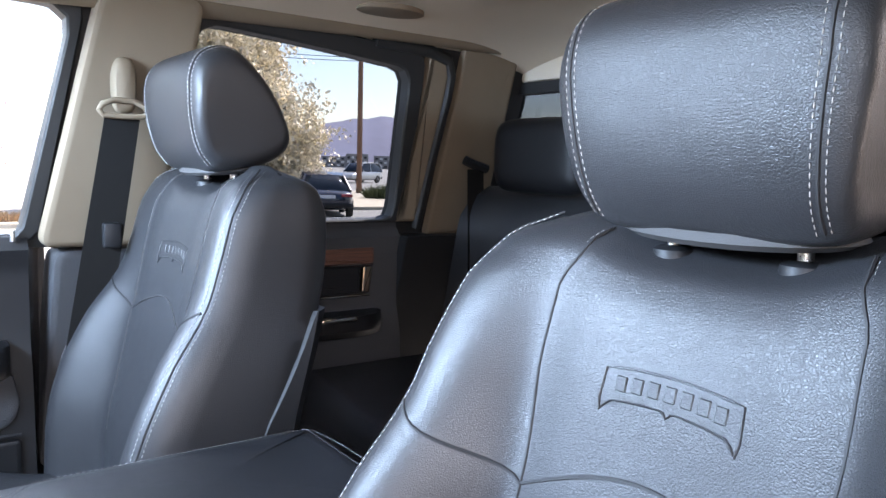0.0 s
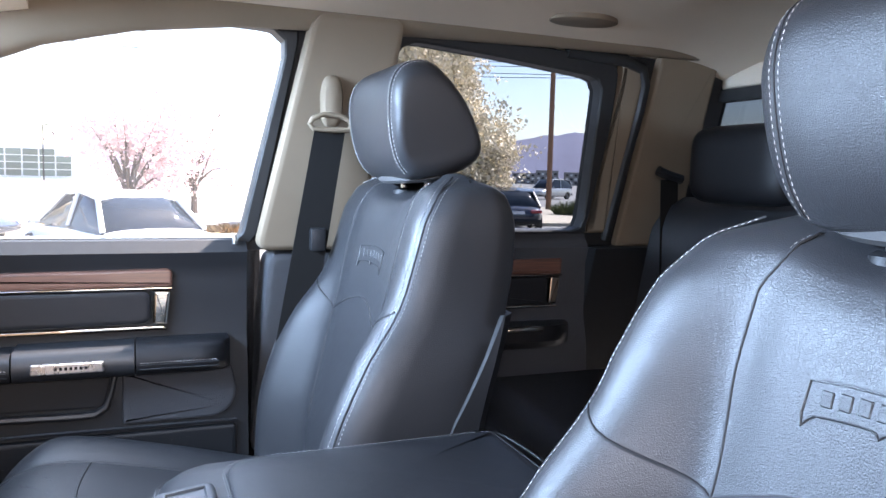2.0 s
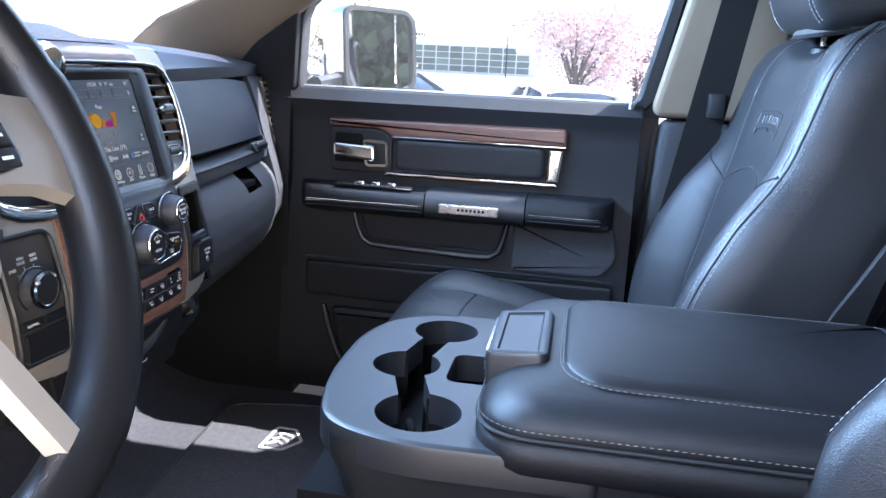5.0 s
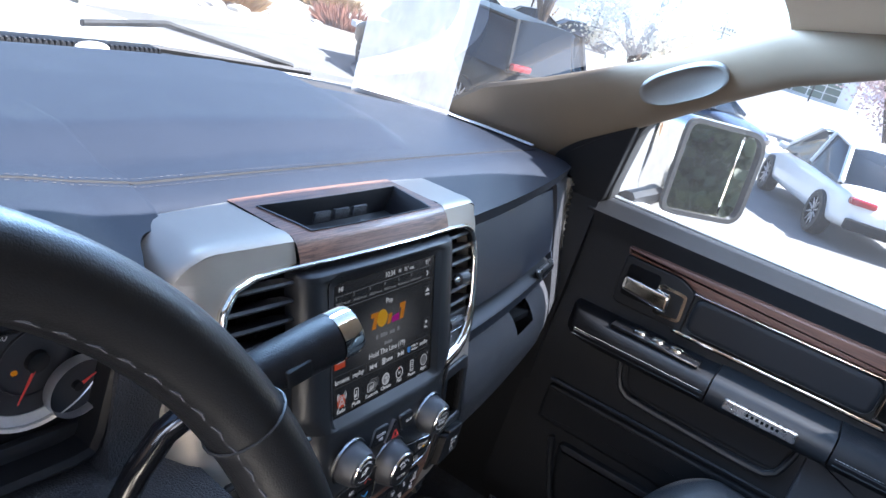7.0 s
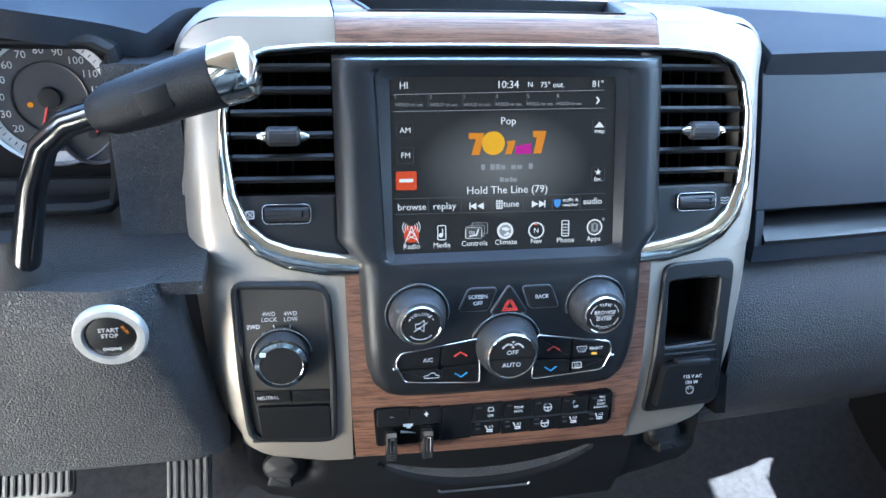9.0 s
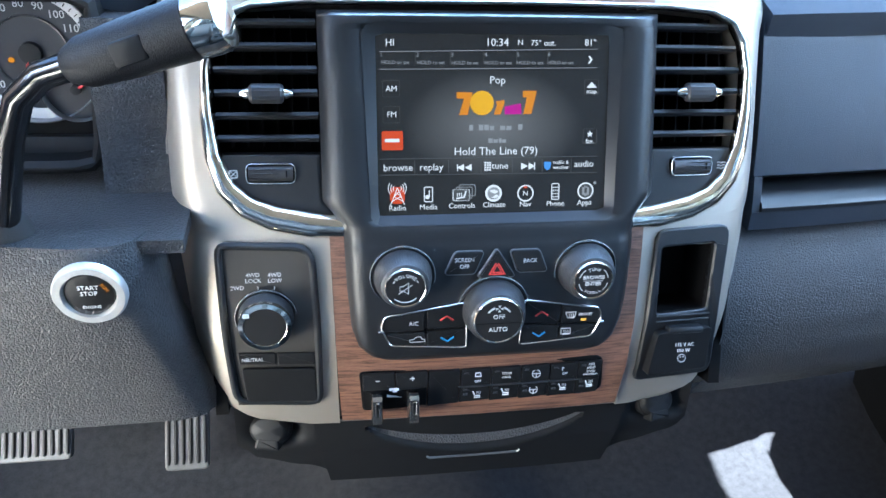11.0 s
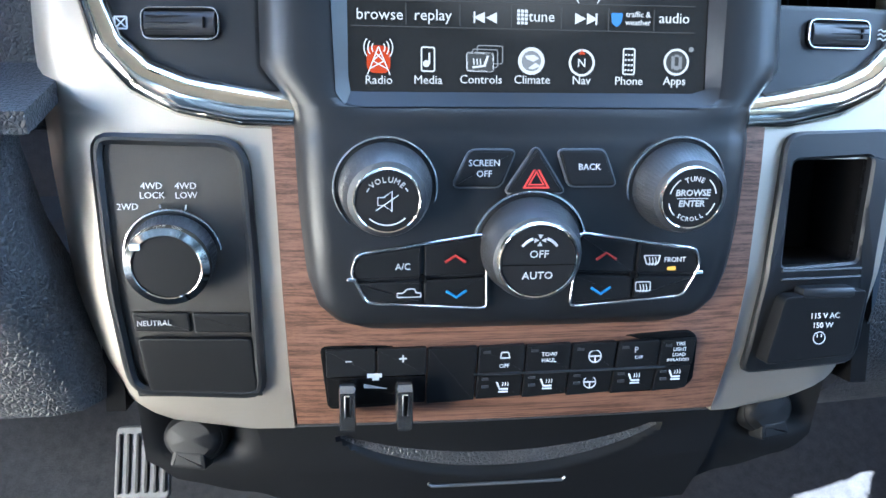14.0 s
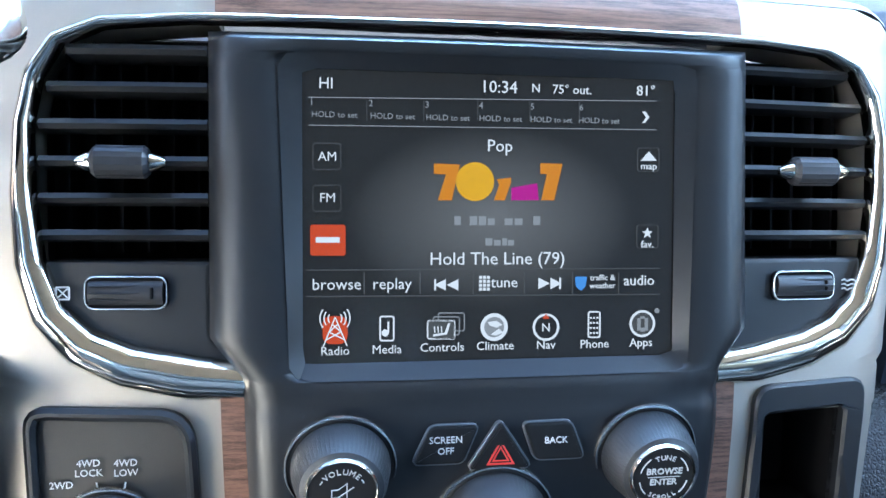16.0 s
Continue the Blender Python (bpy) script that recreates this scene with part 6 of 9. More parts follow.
for a0, a1 in ((128, 168), (192, 226), (-46, -12), (12, 52)):
    arc(bm, Matrix(), 0.0112, a0, a1)
box(bm, (0, 0.0, 0.0001), (0.015, 0.0003, 0.0002))
part("print", bm, PRINT, f).matrix_basis = m
f, m = knob(-0.001, -0.1365, 0.003, 0.0245, 0.021, 0.72, "climate_knob", "large grey climate knob with chrome ring")
words("OFF", 0.0052, PRINT, f, m @ Matrix.Translation((0, 0.0035, 0)), "print")
words("AUTO", 0.0052, PRINT, f, m @ Matrix.Translation((0, -0.0072, 0)), "print")
bm = bmesh.new()
for k in range(4):
    plate(bm, [(0.0005 * math.cos(k * 1.571), 0.0105 + 0.0005 * math.sin(k * 1.571)), (0.003 * math.cos(k * 1.571 + 0.4), 0.0105 + 0.003 * math.sin(k * 1.571 + 0.4)), (0.003 * math.cos(k * 1.571 - 0.4), 0.0105 + 0.003 * math.sin(k * 1.571 - 0.4))], 0, 0.0002)
arc(bm, Matrix.Translation((0, 0.002, 0)), 0.0098, 110, 145, 0.0007)
arc(bm, Matrix.Translation((0, 0.002, 0)), 0.0098, 35, 70, 0.0007)
part("print", bm, PRINT, f).matrix_basis = m
bm = bmesh.new()
box(bm, (0, -0.0017, 0), (0.034, 0.0005, 0.0003))
part("face_split", bm, RECESS, f).matrix_basis = m


def key(poly, h, name="button", label="", mat=PLASTIC, r=0.0015, low=-0.004, wf=face_w, parent=None, rim=0.0):
    bm = bmesh.new()
    cu, cv = sum(p[0] for p in poly) / len(poly), sum(p[1] for p in poly) / len(poly)
    w0, gu, gv = wf(cu, cv), (wf(cu + 0.004, cv) - wf(cu - 0.004, cv)) / 0.008, (wf(cu, cv + 0.004) - wf(cu, cv - 0.004)) / 0.008
    plate(bm, rounded([Vector(p) for p in poly], r, 4), low, h, min(0.001, h * 0.5 + 0.0003, r * 0.6), lambda x, y: w0 + gu * (x - cu) + gv * (y - cv))
    ob = part(name, bm, mat, parent or stack, label)
    # grey rim added for the light that the key's bevelled edge catches
    if rim:
        edge = bmesh.new()
        o = resample(rounded([Vector(p) for p in poly], r, 4), 60)
        frame_plate(edge, inset(o, -0.0007), inset(o, 0.0002), low, rim, 0.0002, lambda x, y: w0 + gu * (x - cu) + gv * (y - cv))
        part("edge_glint", edge, RIM_GREY, ob, "light edge glint of the key, made as a grey rim")
    return ob


RIM_GREY = material("satin_rim_grey", (0.16, 0.165, 0.175), 0.3, metal=0.6, scale=60)


def at(u, v, h, wf=face_w):
    return Matrix.Translation((u, v, wf(u, v) + h))


# upper keys
k = key([(-0.039, -0.1085), (-0.031, -0.0915), (-0.0095, -0.0915), (-0.0165, -0.1085)], 0.003, label="screen off button", r=0.003, rim=0.0017)
words("SCREEN", 0.0042, PRINT, k, at(-0.0245, -0.0975, 0.0037), "print")
words("OFF", 0.0042, PRINT, k, at(-0.0245, -0.1025, 0.0037), "print")
k = key([(0.0395, -0.1085), (0.033, -0.0915), (0.0105, -0.0915), (0.0165, -0.1085)], 0.003, label="back button", r=0.003, rim=0.0017)
words("BACK", 0.0042, PRINT, k, at(0.0255, -0.0995, 0.0037), "print")
k = key([(-0.0145, -0.1115), (0.0, -0.0895), (0.0145, -0.1115)], 0.004, label="hazard light button", r=0.003, rim=0.0027)
bm = bmesh.new()
for s, e in ((0.0075, 0.0058), (0.0046, 0.0034)):
    o = [Vector((s * math.cos(q), s * math.sin(q))) for q in (radians(90), radians(210), radians(330))]
    i = [p * (e / s) for p in o]
    frame_plate(bm, o, i, 0, 0.0003)
part("hazard_mark", bm, RED_PRINT, k, "red warning triangle").matrix_basis = at(0, -0.1055, 0.0042)
# climate pads
for sx in (-1, 1):
    poly = [(sx * 0.022, -0.1300), (sx * 0.084, -0.1395), (sx * 0.0875, -0.1490), (sx * 0.080, -0.1655), (sx * 0.020, -0.1695)]
    bm = bmesh.new()
    o = rounded([Vector(p) for p in poly], 0.004)
    frame_plate(bm, resample(o, 64), resample(inset(o, 0.0014), 64), -0.003, 0.0032, 0.0005, face_w)
    pad = part("climate_pad", bm, SATIN_CHROME, stack, "chrome-framed climate button pad")
    mid = sx * 0.0525
    q = [[(sx * 0.0240, -0.1320), (mid - sx * 0.0008, -0.1362), (mid - sx * 0.0008, -0.1520), (sx * 0.0225, -0.1505)], [(mid + sx * 0.0008, -0.1366), (sx * 0.0825, -0.1410), (sx * 0.0855, -0.1490), (sx * 0.084, -0.1530), (mid + sx * 0.0008, -0.1522)],
         [(sx * 0.0225, -0.1520), (mid - sx * 0.0008, -0.1535), (mid - sx * 0.0008, -0.1655), (sx * 0.0218, -0.1678)], [(mid + sx * 0.0008, -0.1537), (sx * 0.0835, -0.1545), (sx * 0.0790, -0.1640), (mid + sx * 0.0008, -0.1653)]]
    for p in q:
        key(p, 0.0022, label="", parent=pad, r=0.0012)
    bm = bmesh.new()
    lathe(bm, [(0, 0), (0.0021, 0), (0.0021, 0.0030), (0.0014, 0.0030), (0.0012, 0.0022), (0, 0.0022)], Matrix.Translation((mid, -0.1528, face_w(mid, -0.1528))), 18)
    part("pivot", bm, RECESS, pad, "small black centre pivot")
    bm = bmesh.new()
    box(bm, (sx * 0.0862, -0.1525, face_w(0.086, -0.1525) + 0.0022), (0.0050, 0.0020, 0.0030), 0.0006, 1)
    part("frame_tab", bm, SATIN_CHROME, pad)
    bm = bmesh.new()
    for cu, cv, s in ((sx * 0.037, -0.143, 1), ):
        tube(bm, [(cu - 0.005, cv - 0.0015, face_w(cu, cv) + 0.0026), (cu, cv + 0.0018, face_w(cu, cv) + 0.0026), (cu + 0.005, cv - 0.0015, face_w(cu, cv) + 0.0026)], 0.0007, 6)
    part("warmer_mark", bm, RED_PRINT, pad, "red chevron")
    bm = bmesh.new()
    cu, cv = sx * 0.036, -0.1605
    tube(bm, [(cu - 0.005, cv + 0.0015, face_w(cu, cv) + 0.0026), (cu, cv - 0.0018, face_w(cu, cv) + 0.0026), (cu + 0.005, cv + 0.0015, face_w(cu, cv) + 0.0026)], 0.0007, 6)
    part("cooler_mark", bm, BLUE_PRINT, pad, "blue chevron")
    if sx < 0:
        words("A/C", 0.0044, PRINT, pad, at(-0.062, -0.1465, 0.0030), "print")
        bm = bmesh.new()
        frame_o = rounded([Vector(p) for p in ((-0.006, -0.0015), (-0.006, 0.001), (-0.003, 0.001), (-0.001, 0.003), (0.003, 0.003), (0.0035, 0.001), (0.006, 0.001), (0.006, -0.0015))], 0.0006)
        frame_plate(bm, resample(frame_o, 40), resample(inset(frame_o, 0.0005), 40), 0, 0.0002)
        part("print", bm, PRINT, pad).matrix_basis = at(-0.059, -0.1605, 0.0030)
    else:
        words("FRONT", 0.0034, PRINT, pad, at(0.0725, -0.1455, 0.0030), "print")
        bm = bmesh.new()
        box(bm, (0.0715, -0.1500, face_w(0.07, -0.15) + 0.0024), (0.0042, 0.0018, 0.0004))
        part("indicator", bm, glowing("lit_amber", (1.0, 0.55, 0.08), GLOW * 1.4), pad, "lit amber indicator")
        for (cu, cv), sq in (((0.0605, -0.1450), [(-0.0045, 0.0022), (0.0045, 0.0022), (0.003, -0.0025), (-0.003, -0.0025)]), ((0.0575, -0.1590), [(-0.004, 0.0025), (0.004, 0.0025), (0.004, -0.0025), (-0.004, -0.0025)])):
            bm = bmesh.new()
            o = rounded([Vector(p) for p in sq], 0.0006)
            frame_plate(bm, resample(o, 32), resample(inset(o, 0.0005), 32), 0, 0.0002)
            for e in (-0.0016, 0, 0.0016):
                tube(bm, [(e, -0.003, 0.0001), (e + 0.0005, -0.001, 0.0001), (e, 0.001, 0.0001)], 0.00025, 5)
            part("print", bm, PRINT, pad).matrix_basis = at(cu, cv, 0.0030)

# lower switch bank
def bank_w(u, v):
    return base_w(u, v) + 0.0045


bm = bmesh.new()
bank = rounded([Vector(p) for p in ((-0.103, -0.1905), (0.092, -0.1870), (0.097, -0.1910), (0.100, -0.2190), (0.094, -0.2240), (-0.100, -0.2285))], 0.004)
plate(bm, bank, -0.006, 0.0, 0.001, bank_w)
bk = part("switch_bank", bm, RECESS, stack, "black switch bank in the wood trim")
edges = [-0.1005, -0.0745, -0.0485, -0.0225, 0.0025, 0.0270, 0.0515, 0.0755, 0.0960]
for k in range(8):
    a, b = edges[k] + 0.0005, edges[k + 1] - 0.0005
    if k != 2:
        key([(a, -0.1918), (b, -0.1912), (b, -0.2068), (a, -0.2075)], 0.0018, parent=bk, wf=bank_w, r=0.0008)
    if k > 2:
        key([(a, -0.2080), (b, -0.2076), (b, -0.2222), (a, -0.2235)], 0.0018, parent=bk, wf=bank_w, r=0.0008)
key([(-0.0480, -0.1918), (-0.0230, -0.1914), (-0.0230, -0.2240), (-0.0480, -0.2255)], 0.0014, parent=bk, wf=bank_w, r=0.0008)
key([(-0.1000, -0.2080), (-0.0490, -0.2080), (-0.0490, -0.2245), (-0.0995, -0.2262)], 0.0010, name="slider_slot", mat=RECESS, parent=bk, wf=bank_w, r=0.0008)
for k in range(3, 8):
    for v, n in ((-0.1948, 1), (-0.2108, 2)):
        for i in range(n):
            bm = bmesh.new()
            box(bm, (edges[k] + 0.0046, v - 0.0042 * i, bank_w(edges[k] + 0.0046, v) + 0.0020), (0.0036, 0.0014, 0.0010))
            part("indicator", bm, GUNMETAL, bk)
bm = bmesh.new()
tube(bm, [(u, -0.2076, bank_w(u, -0.2076) + 0.0022) for u in span(-0.024, 0.080, 8)], 0.0009, 6)
part("guide_rail", bm, SATIN, bk)
for tx, u, v, sz in (("−", -0.0885, -0.1985, 0.007), ("+", -0.0610, -0.1975, 0.008), ("OFF", -0.0085, -0.2030, 0.0030), ("TOW/", 0.0148, -0.1970, 0.0030), ("HAUL", 0.0148, -0.2005, 0.0030), ("OFF", 0.0640, -0.2010, 0.0026),
                     ("TIRE", 0.0865, -0.1940, 0.0027), ("LIGHT", 0.0865, -0.1972, 0.0027), ("LOAD", 0.0865, -0.2004, 0.0027), ("INFLATION", 0.0865, -0.2036, 0.0024), ("P", 0.062, -0.1965, 0.0044)):
    words(tx, sz, PRINT, bk, at(u, v, 0.0026, bank_w), "print")
for u, v, kind in ((-0.0085, -0.1972, 0), (0.0395, -0.1990, 1), (-0.0085, -0.2160, 2), (0.0150, -0.2150, 2), (0.0390, -0.2150, 1), (0.0635, -0.2140, 2), (0.0865, -0.2130, 2)):
    bm = bmesh.new()
    if kind == 1:
        o = [Vector((0.0036 * math.cos(2 * math.pi * q / 24), 0.0036 * math.sin(2 * math.pi * q / 24))) for q in range(24)]
        frame_plate(bm, o, inset(o, 0.0006), 0, 0.0002)
        tube(bm, [(-0.003, 0, 0.0001), (0.003, 0, 0.0001)], 0.0004, 5)
        tube(bm, [(0, 0, 0.0001), (0, -0.003, 0.0001)], 0.0004, 5)
    elif kind == 2:
        tube(bm, [(-0.003, 0.003, 0.0001), (-0.0015, -0.001, 0.0001), (0.003, -0.001, 0.0001)], 0.0006, 5)
        tube(bm, [(-0.002, -0.0025, 0.0001), (0.003, -0.0025, 0.0001)], 0.0005, 5)
        for e in (0, 0.0014, 0.0028):
            tube(bm, [(e, 0.0005, 0.0001), (e + 0.0005, 0.0018, 0.0001), (e, 0.003, 0.0001)], 0.00025, 5)
    else:
        fr_ = rounded([Vector(p) for p in ((-0.0028, -0.0012), (-0.0020, 0.0024), (0.0020, 0.0024), (0.0028, -0.0012))], 0.0005)
        frame_plate(bm, resample(fr_, 24), resample(inset(fr_, 0.0006), 24), 0, 0.0002)
    part("print", bm, PRINT, bk).matrix_basis = at(u, v, 0.0026, bank_w)
SMOKY = material("smoked_chrome", (0.30, 0.30, 0.30), 0.16, metal=0.9, scale=60, rough_var=0.05)
for u in (-0.0895, -0.0605):
    bm = bmesh.new()
    w0 = base_w(u, -0.22)
    prof = [(-0.2100, w0 + 0.004), (-0.2090, w0 + 0.0215), (-0.2120, w0 + 0.0240), (-0.2330, w0 + 0.0185), (-0.2355, w0 + 0.0150), (-0.2340, w0 + 0.004)]
    rings(bm, [[Vector((u + du, (v + 0.222) * f - 0.222, w0 + 0.012 + (w - w0 - 0.012) * f)) for v, w in prof] for du, f in ((-0.0042, 0.90), (-0.0036, 1.0), (0.0036, 1.0), (0.0042, 0.90))])
    lv = part("brake_lever", bm, SMOKY, bk, "smoked chrome trailer brake slider lever")
    bm = bmesh.new()
    box(bm, (0, 0, 0), (0.0030, 0.013, 0.001), 0.0004, 1, Matrix.Translation((u, -0.2195, w0 + 0.0223)) @ pose(0, 0, 0, 14, 0, 0))
    part("lever_cap", bm, CHROME, lv, "bright chrome stripe")
bm = bmesh.new()
plate(bm, [(-0.081, -0.2118), (-0.069, -0.2148), (-0.081, -0.2142)], 0.002, 0.0026, 0, bank_w)
box(bm, (-0.0755, -0.2066, bank_w(-0.07, -0.206) + 0.0022), (0.0075, 0.0022, 0.0004))
box(bm, (-0.0750, -0.2084, bank_w(-0.07, -0.206) + 0.0022), (0.0035, 0.0014, 0.0004))
part("print", bm, PRINT, bk)

# left pod: drive selector
def pod_w(u, v):
    return base_w(u, v)


bm = bmesh.new()
o = rounded([Vector(p) for p in ((-0.207, -0.0830), (-0.1335, -0.0850), (-0.1305, -0.1530), (-0.1310, -0.2210), (-0.2010, -0.2180), (-0.2055, -0.1530))], [0.010, 0.017, 0.02, 0.012, 0.012, 0.02], 7)
frame_plate(bm, resample(o, 90), resample(inset(o, 0.0055), 90), -0.004, 0.006, 0.002, pod_w)
pod = part("drive_selector_pod", bm, SATIN, stack, "charcoal drive selector panel")
bm = bmesh.new()
vs = span(-0.220, -0.086, 20)
patch(bm, lambda v: span(lerp(v, [-0.22, -0.153, -0.086], [-0.198, -0.2025, -0.2035]), lerp(v, [-0.22, -0.108, -0.095, -0.086], [-0.134, -0.134, -0.138, -0.146]), 6), vs, lambda u, v: pod_w(u, v) + 0.0015)
part("pod_panel", bm, POD_BLACK, pod)
f, m = knob(-0.1715, -0.1410, pod_w(-0.17, -0.145), 0.0205, 0.017, 0.76, "drive_selector_knob", "black drive selector knob with chrome ring", True, 1.24)
bm = bmesh.new()
box(bm, (-0.0130, 0.0105, 0.0004), (0.0046, 0.0030, 0.0016), 0.0004, 1)
part("pointer", bm, PRINT, f).matrix_basis = m
for tx, u, v in (("2WD", -0.1915, -0.1185), ("4WD", -0.1795, -0.1085), ("LOCK", -0.1795, -0.1130), ("4WD", -0.1635, -0.1085), ("LOW", -0.1635, -0.1130)):
    words(tx, 0.0044, PRINT, pod, at(u, v, 0.0032, pod_w), "print")
for a, b in (((-0.186, -0.1245), (-0.184, -0.1265)), ((-0.1765, -0.1175), (-0.1760, -0.1205)), ((-0.1640, -0.1175), (-0.1645, -0.1205))):
    bm = bmesh.new()
    tube(bm, [(*a, pod_w(*a) + 0.0024), (*b, pod_w(*b) + 0.0024)], 0.0004, 5)
    part("print", bm, PRINT, pod)
k = key([(-0.1945, -0.1710), (-0.1665, -0.1715), (-0.1660, -0.1820), (-0.1940, -0.1815)], 0.0035, parent=pod, wf=pod_w, label="neutral button")
words("NEUTRAL", 0.0038, PRINT, k, at(-0.1835, -0.1765, 0.0054, pod_w), "print")
key([(-0.1650, -0.1715), (-0.1365, -0.1720), (-0.1360, -0.1825), (-0.1645, -0.1820)], 0.0035, parent=pod, wf=pod_w)
key([(-0.1925, -0.1845), (-0.1365, -0.1850), (-0.1350, -0.2165), (-0.1905, -0.2155)], 0.0045, name="blank_panel", parent=pod, wf=pod_w, r=0.003)

# right pod: cubby and socket
bm = bmesh.new()
o = rounded([Vector(p) for p in ((0.1345, -0.083), (0.200, -0.081), (0.1965, -0.160), (0.200, -0.2145), (0.128, -0.2165), (0.130, -0.16))], [0.010, 0.010, 0.02, 0.008, 0.008, 0.02], 6)
i = rounded([Vector(p) for p in ((0.1395, -0.0975), (0.1865, -0.0955), (0.1855, -0.125), (0.1845, -0.152), (0.1395, -0.154), (0.1395, -0.125))], [0.003, 0.003, 0.001, 0.003, 0.003, 0.001], 6)
frame_plate(bm, resample(o, 96), resample(i, 96), -0.004, 0.0045, 0.0015, pod_w)
pod = part("cubby_pod", bm, SATIN, stack, "charcoal panel with cubby and power socket")
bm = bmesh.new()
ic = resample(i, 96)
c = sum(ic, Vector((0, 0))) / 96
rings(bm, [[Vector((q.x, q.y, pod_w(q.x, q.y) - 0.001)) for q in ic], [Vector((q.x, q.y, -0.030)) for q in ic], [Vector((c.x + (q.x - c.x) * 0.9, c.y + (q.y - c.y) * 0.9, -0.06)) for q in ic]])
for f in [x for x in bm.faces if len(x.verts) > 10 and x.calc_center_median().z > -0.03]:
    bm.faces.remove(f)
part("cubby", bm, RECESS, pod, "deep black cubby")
for v in (-0.1555, -0.160):
    bm = bmesh.new()
    tube(bm, [(u, v, pod_w(u, v) + 0.005) for u in span(0.139, 0.187, 6)], 0.0009, 6)
    part("ridge", bm, SATIN, pod)
k = key([(0.1385, -0.1680), (0.1875, -0.1660), (0.1885, -0.2050), (0.1345, -0.2075)], 0.0135, name="socket_cover", label="black socket cover", parent=pod, wf=pod_w, r=0.004)
for tx, u, v, sz in (("115 V AC", 0.163, -0.1795, 0.0042), ("150 W", 0.163, -0.1850, 0.0042)):
    words(tx, sz, PRINT, k, at(u, v, 0.0156, pod_w), "print")
bm = bmesh.new()
o = [Vector((0.0036 * math.cos(2 * math.pi * q / 24), 0.0036 * math.sin(2 * math.pi * q / 24))) for q in range(24)]
frame_plate(bm, o, inset(o, 0.0005), 0, 0.0002)
for e in (-0.0012, 0.0012):
    tube(bm, [(e, 0.0004, 0.0001), (e, 0.002, 0.0001)], 0.0003, 5)
part("print", bm, PRINT, k).matrix_basis = at(0.163, -0.1925, 0.0150, pod_w)
bm = bmesh.new()
box(bm, (0.163, -0.1665, base_w(0.163, -0.166) + 0.010), (0.030, 0.006, 0.010), 0.002)
part("cover_hinge", bm, SATIN, k)

# ---- dashboard ----
dash = thing("dashboard", pose(0, 0, 0), "black soft-touch dashboard with stitched top pad", "dashboard")


def dash_y(x):
    y = 0.850 + 0.15 * x * x
    if x < -0.2:
        s = min(1.0, max(0.0, (-0.245 - x) / 0.09))
        y -= 0.045 * math.exp(-((x + 0.45) / 0.23) ** 4) * s * s * (3 - 2 * s)
    return y


def base_y(x):
    return 1.50 - 0.45 * x * x


def pad_edge(x):
    """Front edge of the top pad: it steps back round the head of the stack."""
    a = abs(x) - (0.010 if x < 0 else 0.0)
    y = dash_y(x)
    if a < 0.208:
        return 0.912 - 0.2 * x * x
    if a < 0.238:
        return y + (0.9033 - y) * math.sqrt(max(0.0, 1 - ((a - 0.208) / 0.030) ** 2))
    return y


def pad(x, f):
    y0, y1 = pad_edge(x), base_y(x)
    y = y0 + (y1 - y0) * f
    shift = dash_y(x) - (0.850 + 0.15 * x * x)
    z = lerp(y - shift, [0.845, 0.853, 0.862, 0.875, 0.893, 0.912, 0.930, 0.946, 0.958, 0.975, 1.02],
             [0.752, 0.761, 0.767, 0.7735, 0.781, 0.7885, 0.7965, 0.8015, 0.8035, 0.8045, 0.806]) - 0.055 * x * x
    if y > 1.02:
        z += lerp(y, [1.02, 1.2, 1.35, 1.5], [0, 0.001, -0.004, -0.018])
    edge = 0.27 + 0.30 * (y - 1.0)
    up = 1 / (1 + math.exp((x - edge) / 0.008)) if 0.98 < y else 0.0
    z += 0.017 * up * min(1, max(0, (y - 0.995) / 0.06)) * min(1, max(0, (1.38 - y) / 0.05))
    if x < -0.2:
        z += 0.036 * math.exp(-((x + 0.45) / 0.19) ** 4) * max(0, 1 - f * 2.2)
    return Vector((x, y, z))


def pad_at(x, y):
    return pad(x, (y - pad_edge(x)) / (base_y(x) - pad_edge(x)))


FS = [0, 0.005, 0.012, 0.02, 0.03, 0.042, 0.055, 0.07, 0.085, 0.10, 0.115, 0.13, 0.145, 0.16, 0.175, 0.19, 0.205] + span(0.22, 0.735, 31) + [0.745]
XS = sorted(span(-0.745, 0.745, 120) + span(-0.240, -0.194, 24) + span(0.194, 0.240, 24))
bm = bmesh.new()
sheet(bm, pad, XS, FS, (0, 0.004, -0.02))
top = part("top_pad", bm, VINYL, dash, "black grained top pad", 60)
seams, thread = bmesh.new(), bmesh.new()
tube(seams, [pad_at(x, 0.957 + 0.08 * x * x) for x in span(-0.70, 0.70, 120)], 0.0016, 5)
for dy in (-0.007, 0.007):
    dashes(thread, [pad_at(x, 0.957 + 0.08 * x * x + dy) + Vector((0, 0, 0.0004)) for x in span(-0.70, 0.70, 120)], (0, 0, 1), 0.004, 0.003, 0.0003)
part("seam", seams, SEAM, top)
DARK_THREAD = material("dark_thread", (0.05, 0.052, 0.06), 0.7)
tagged(part("stitching", thread, DARK_THREAD, top), kind="stuff")
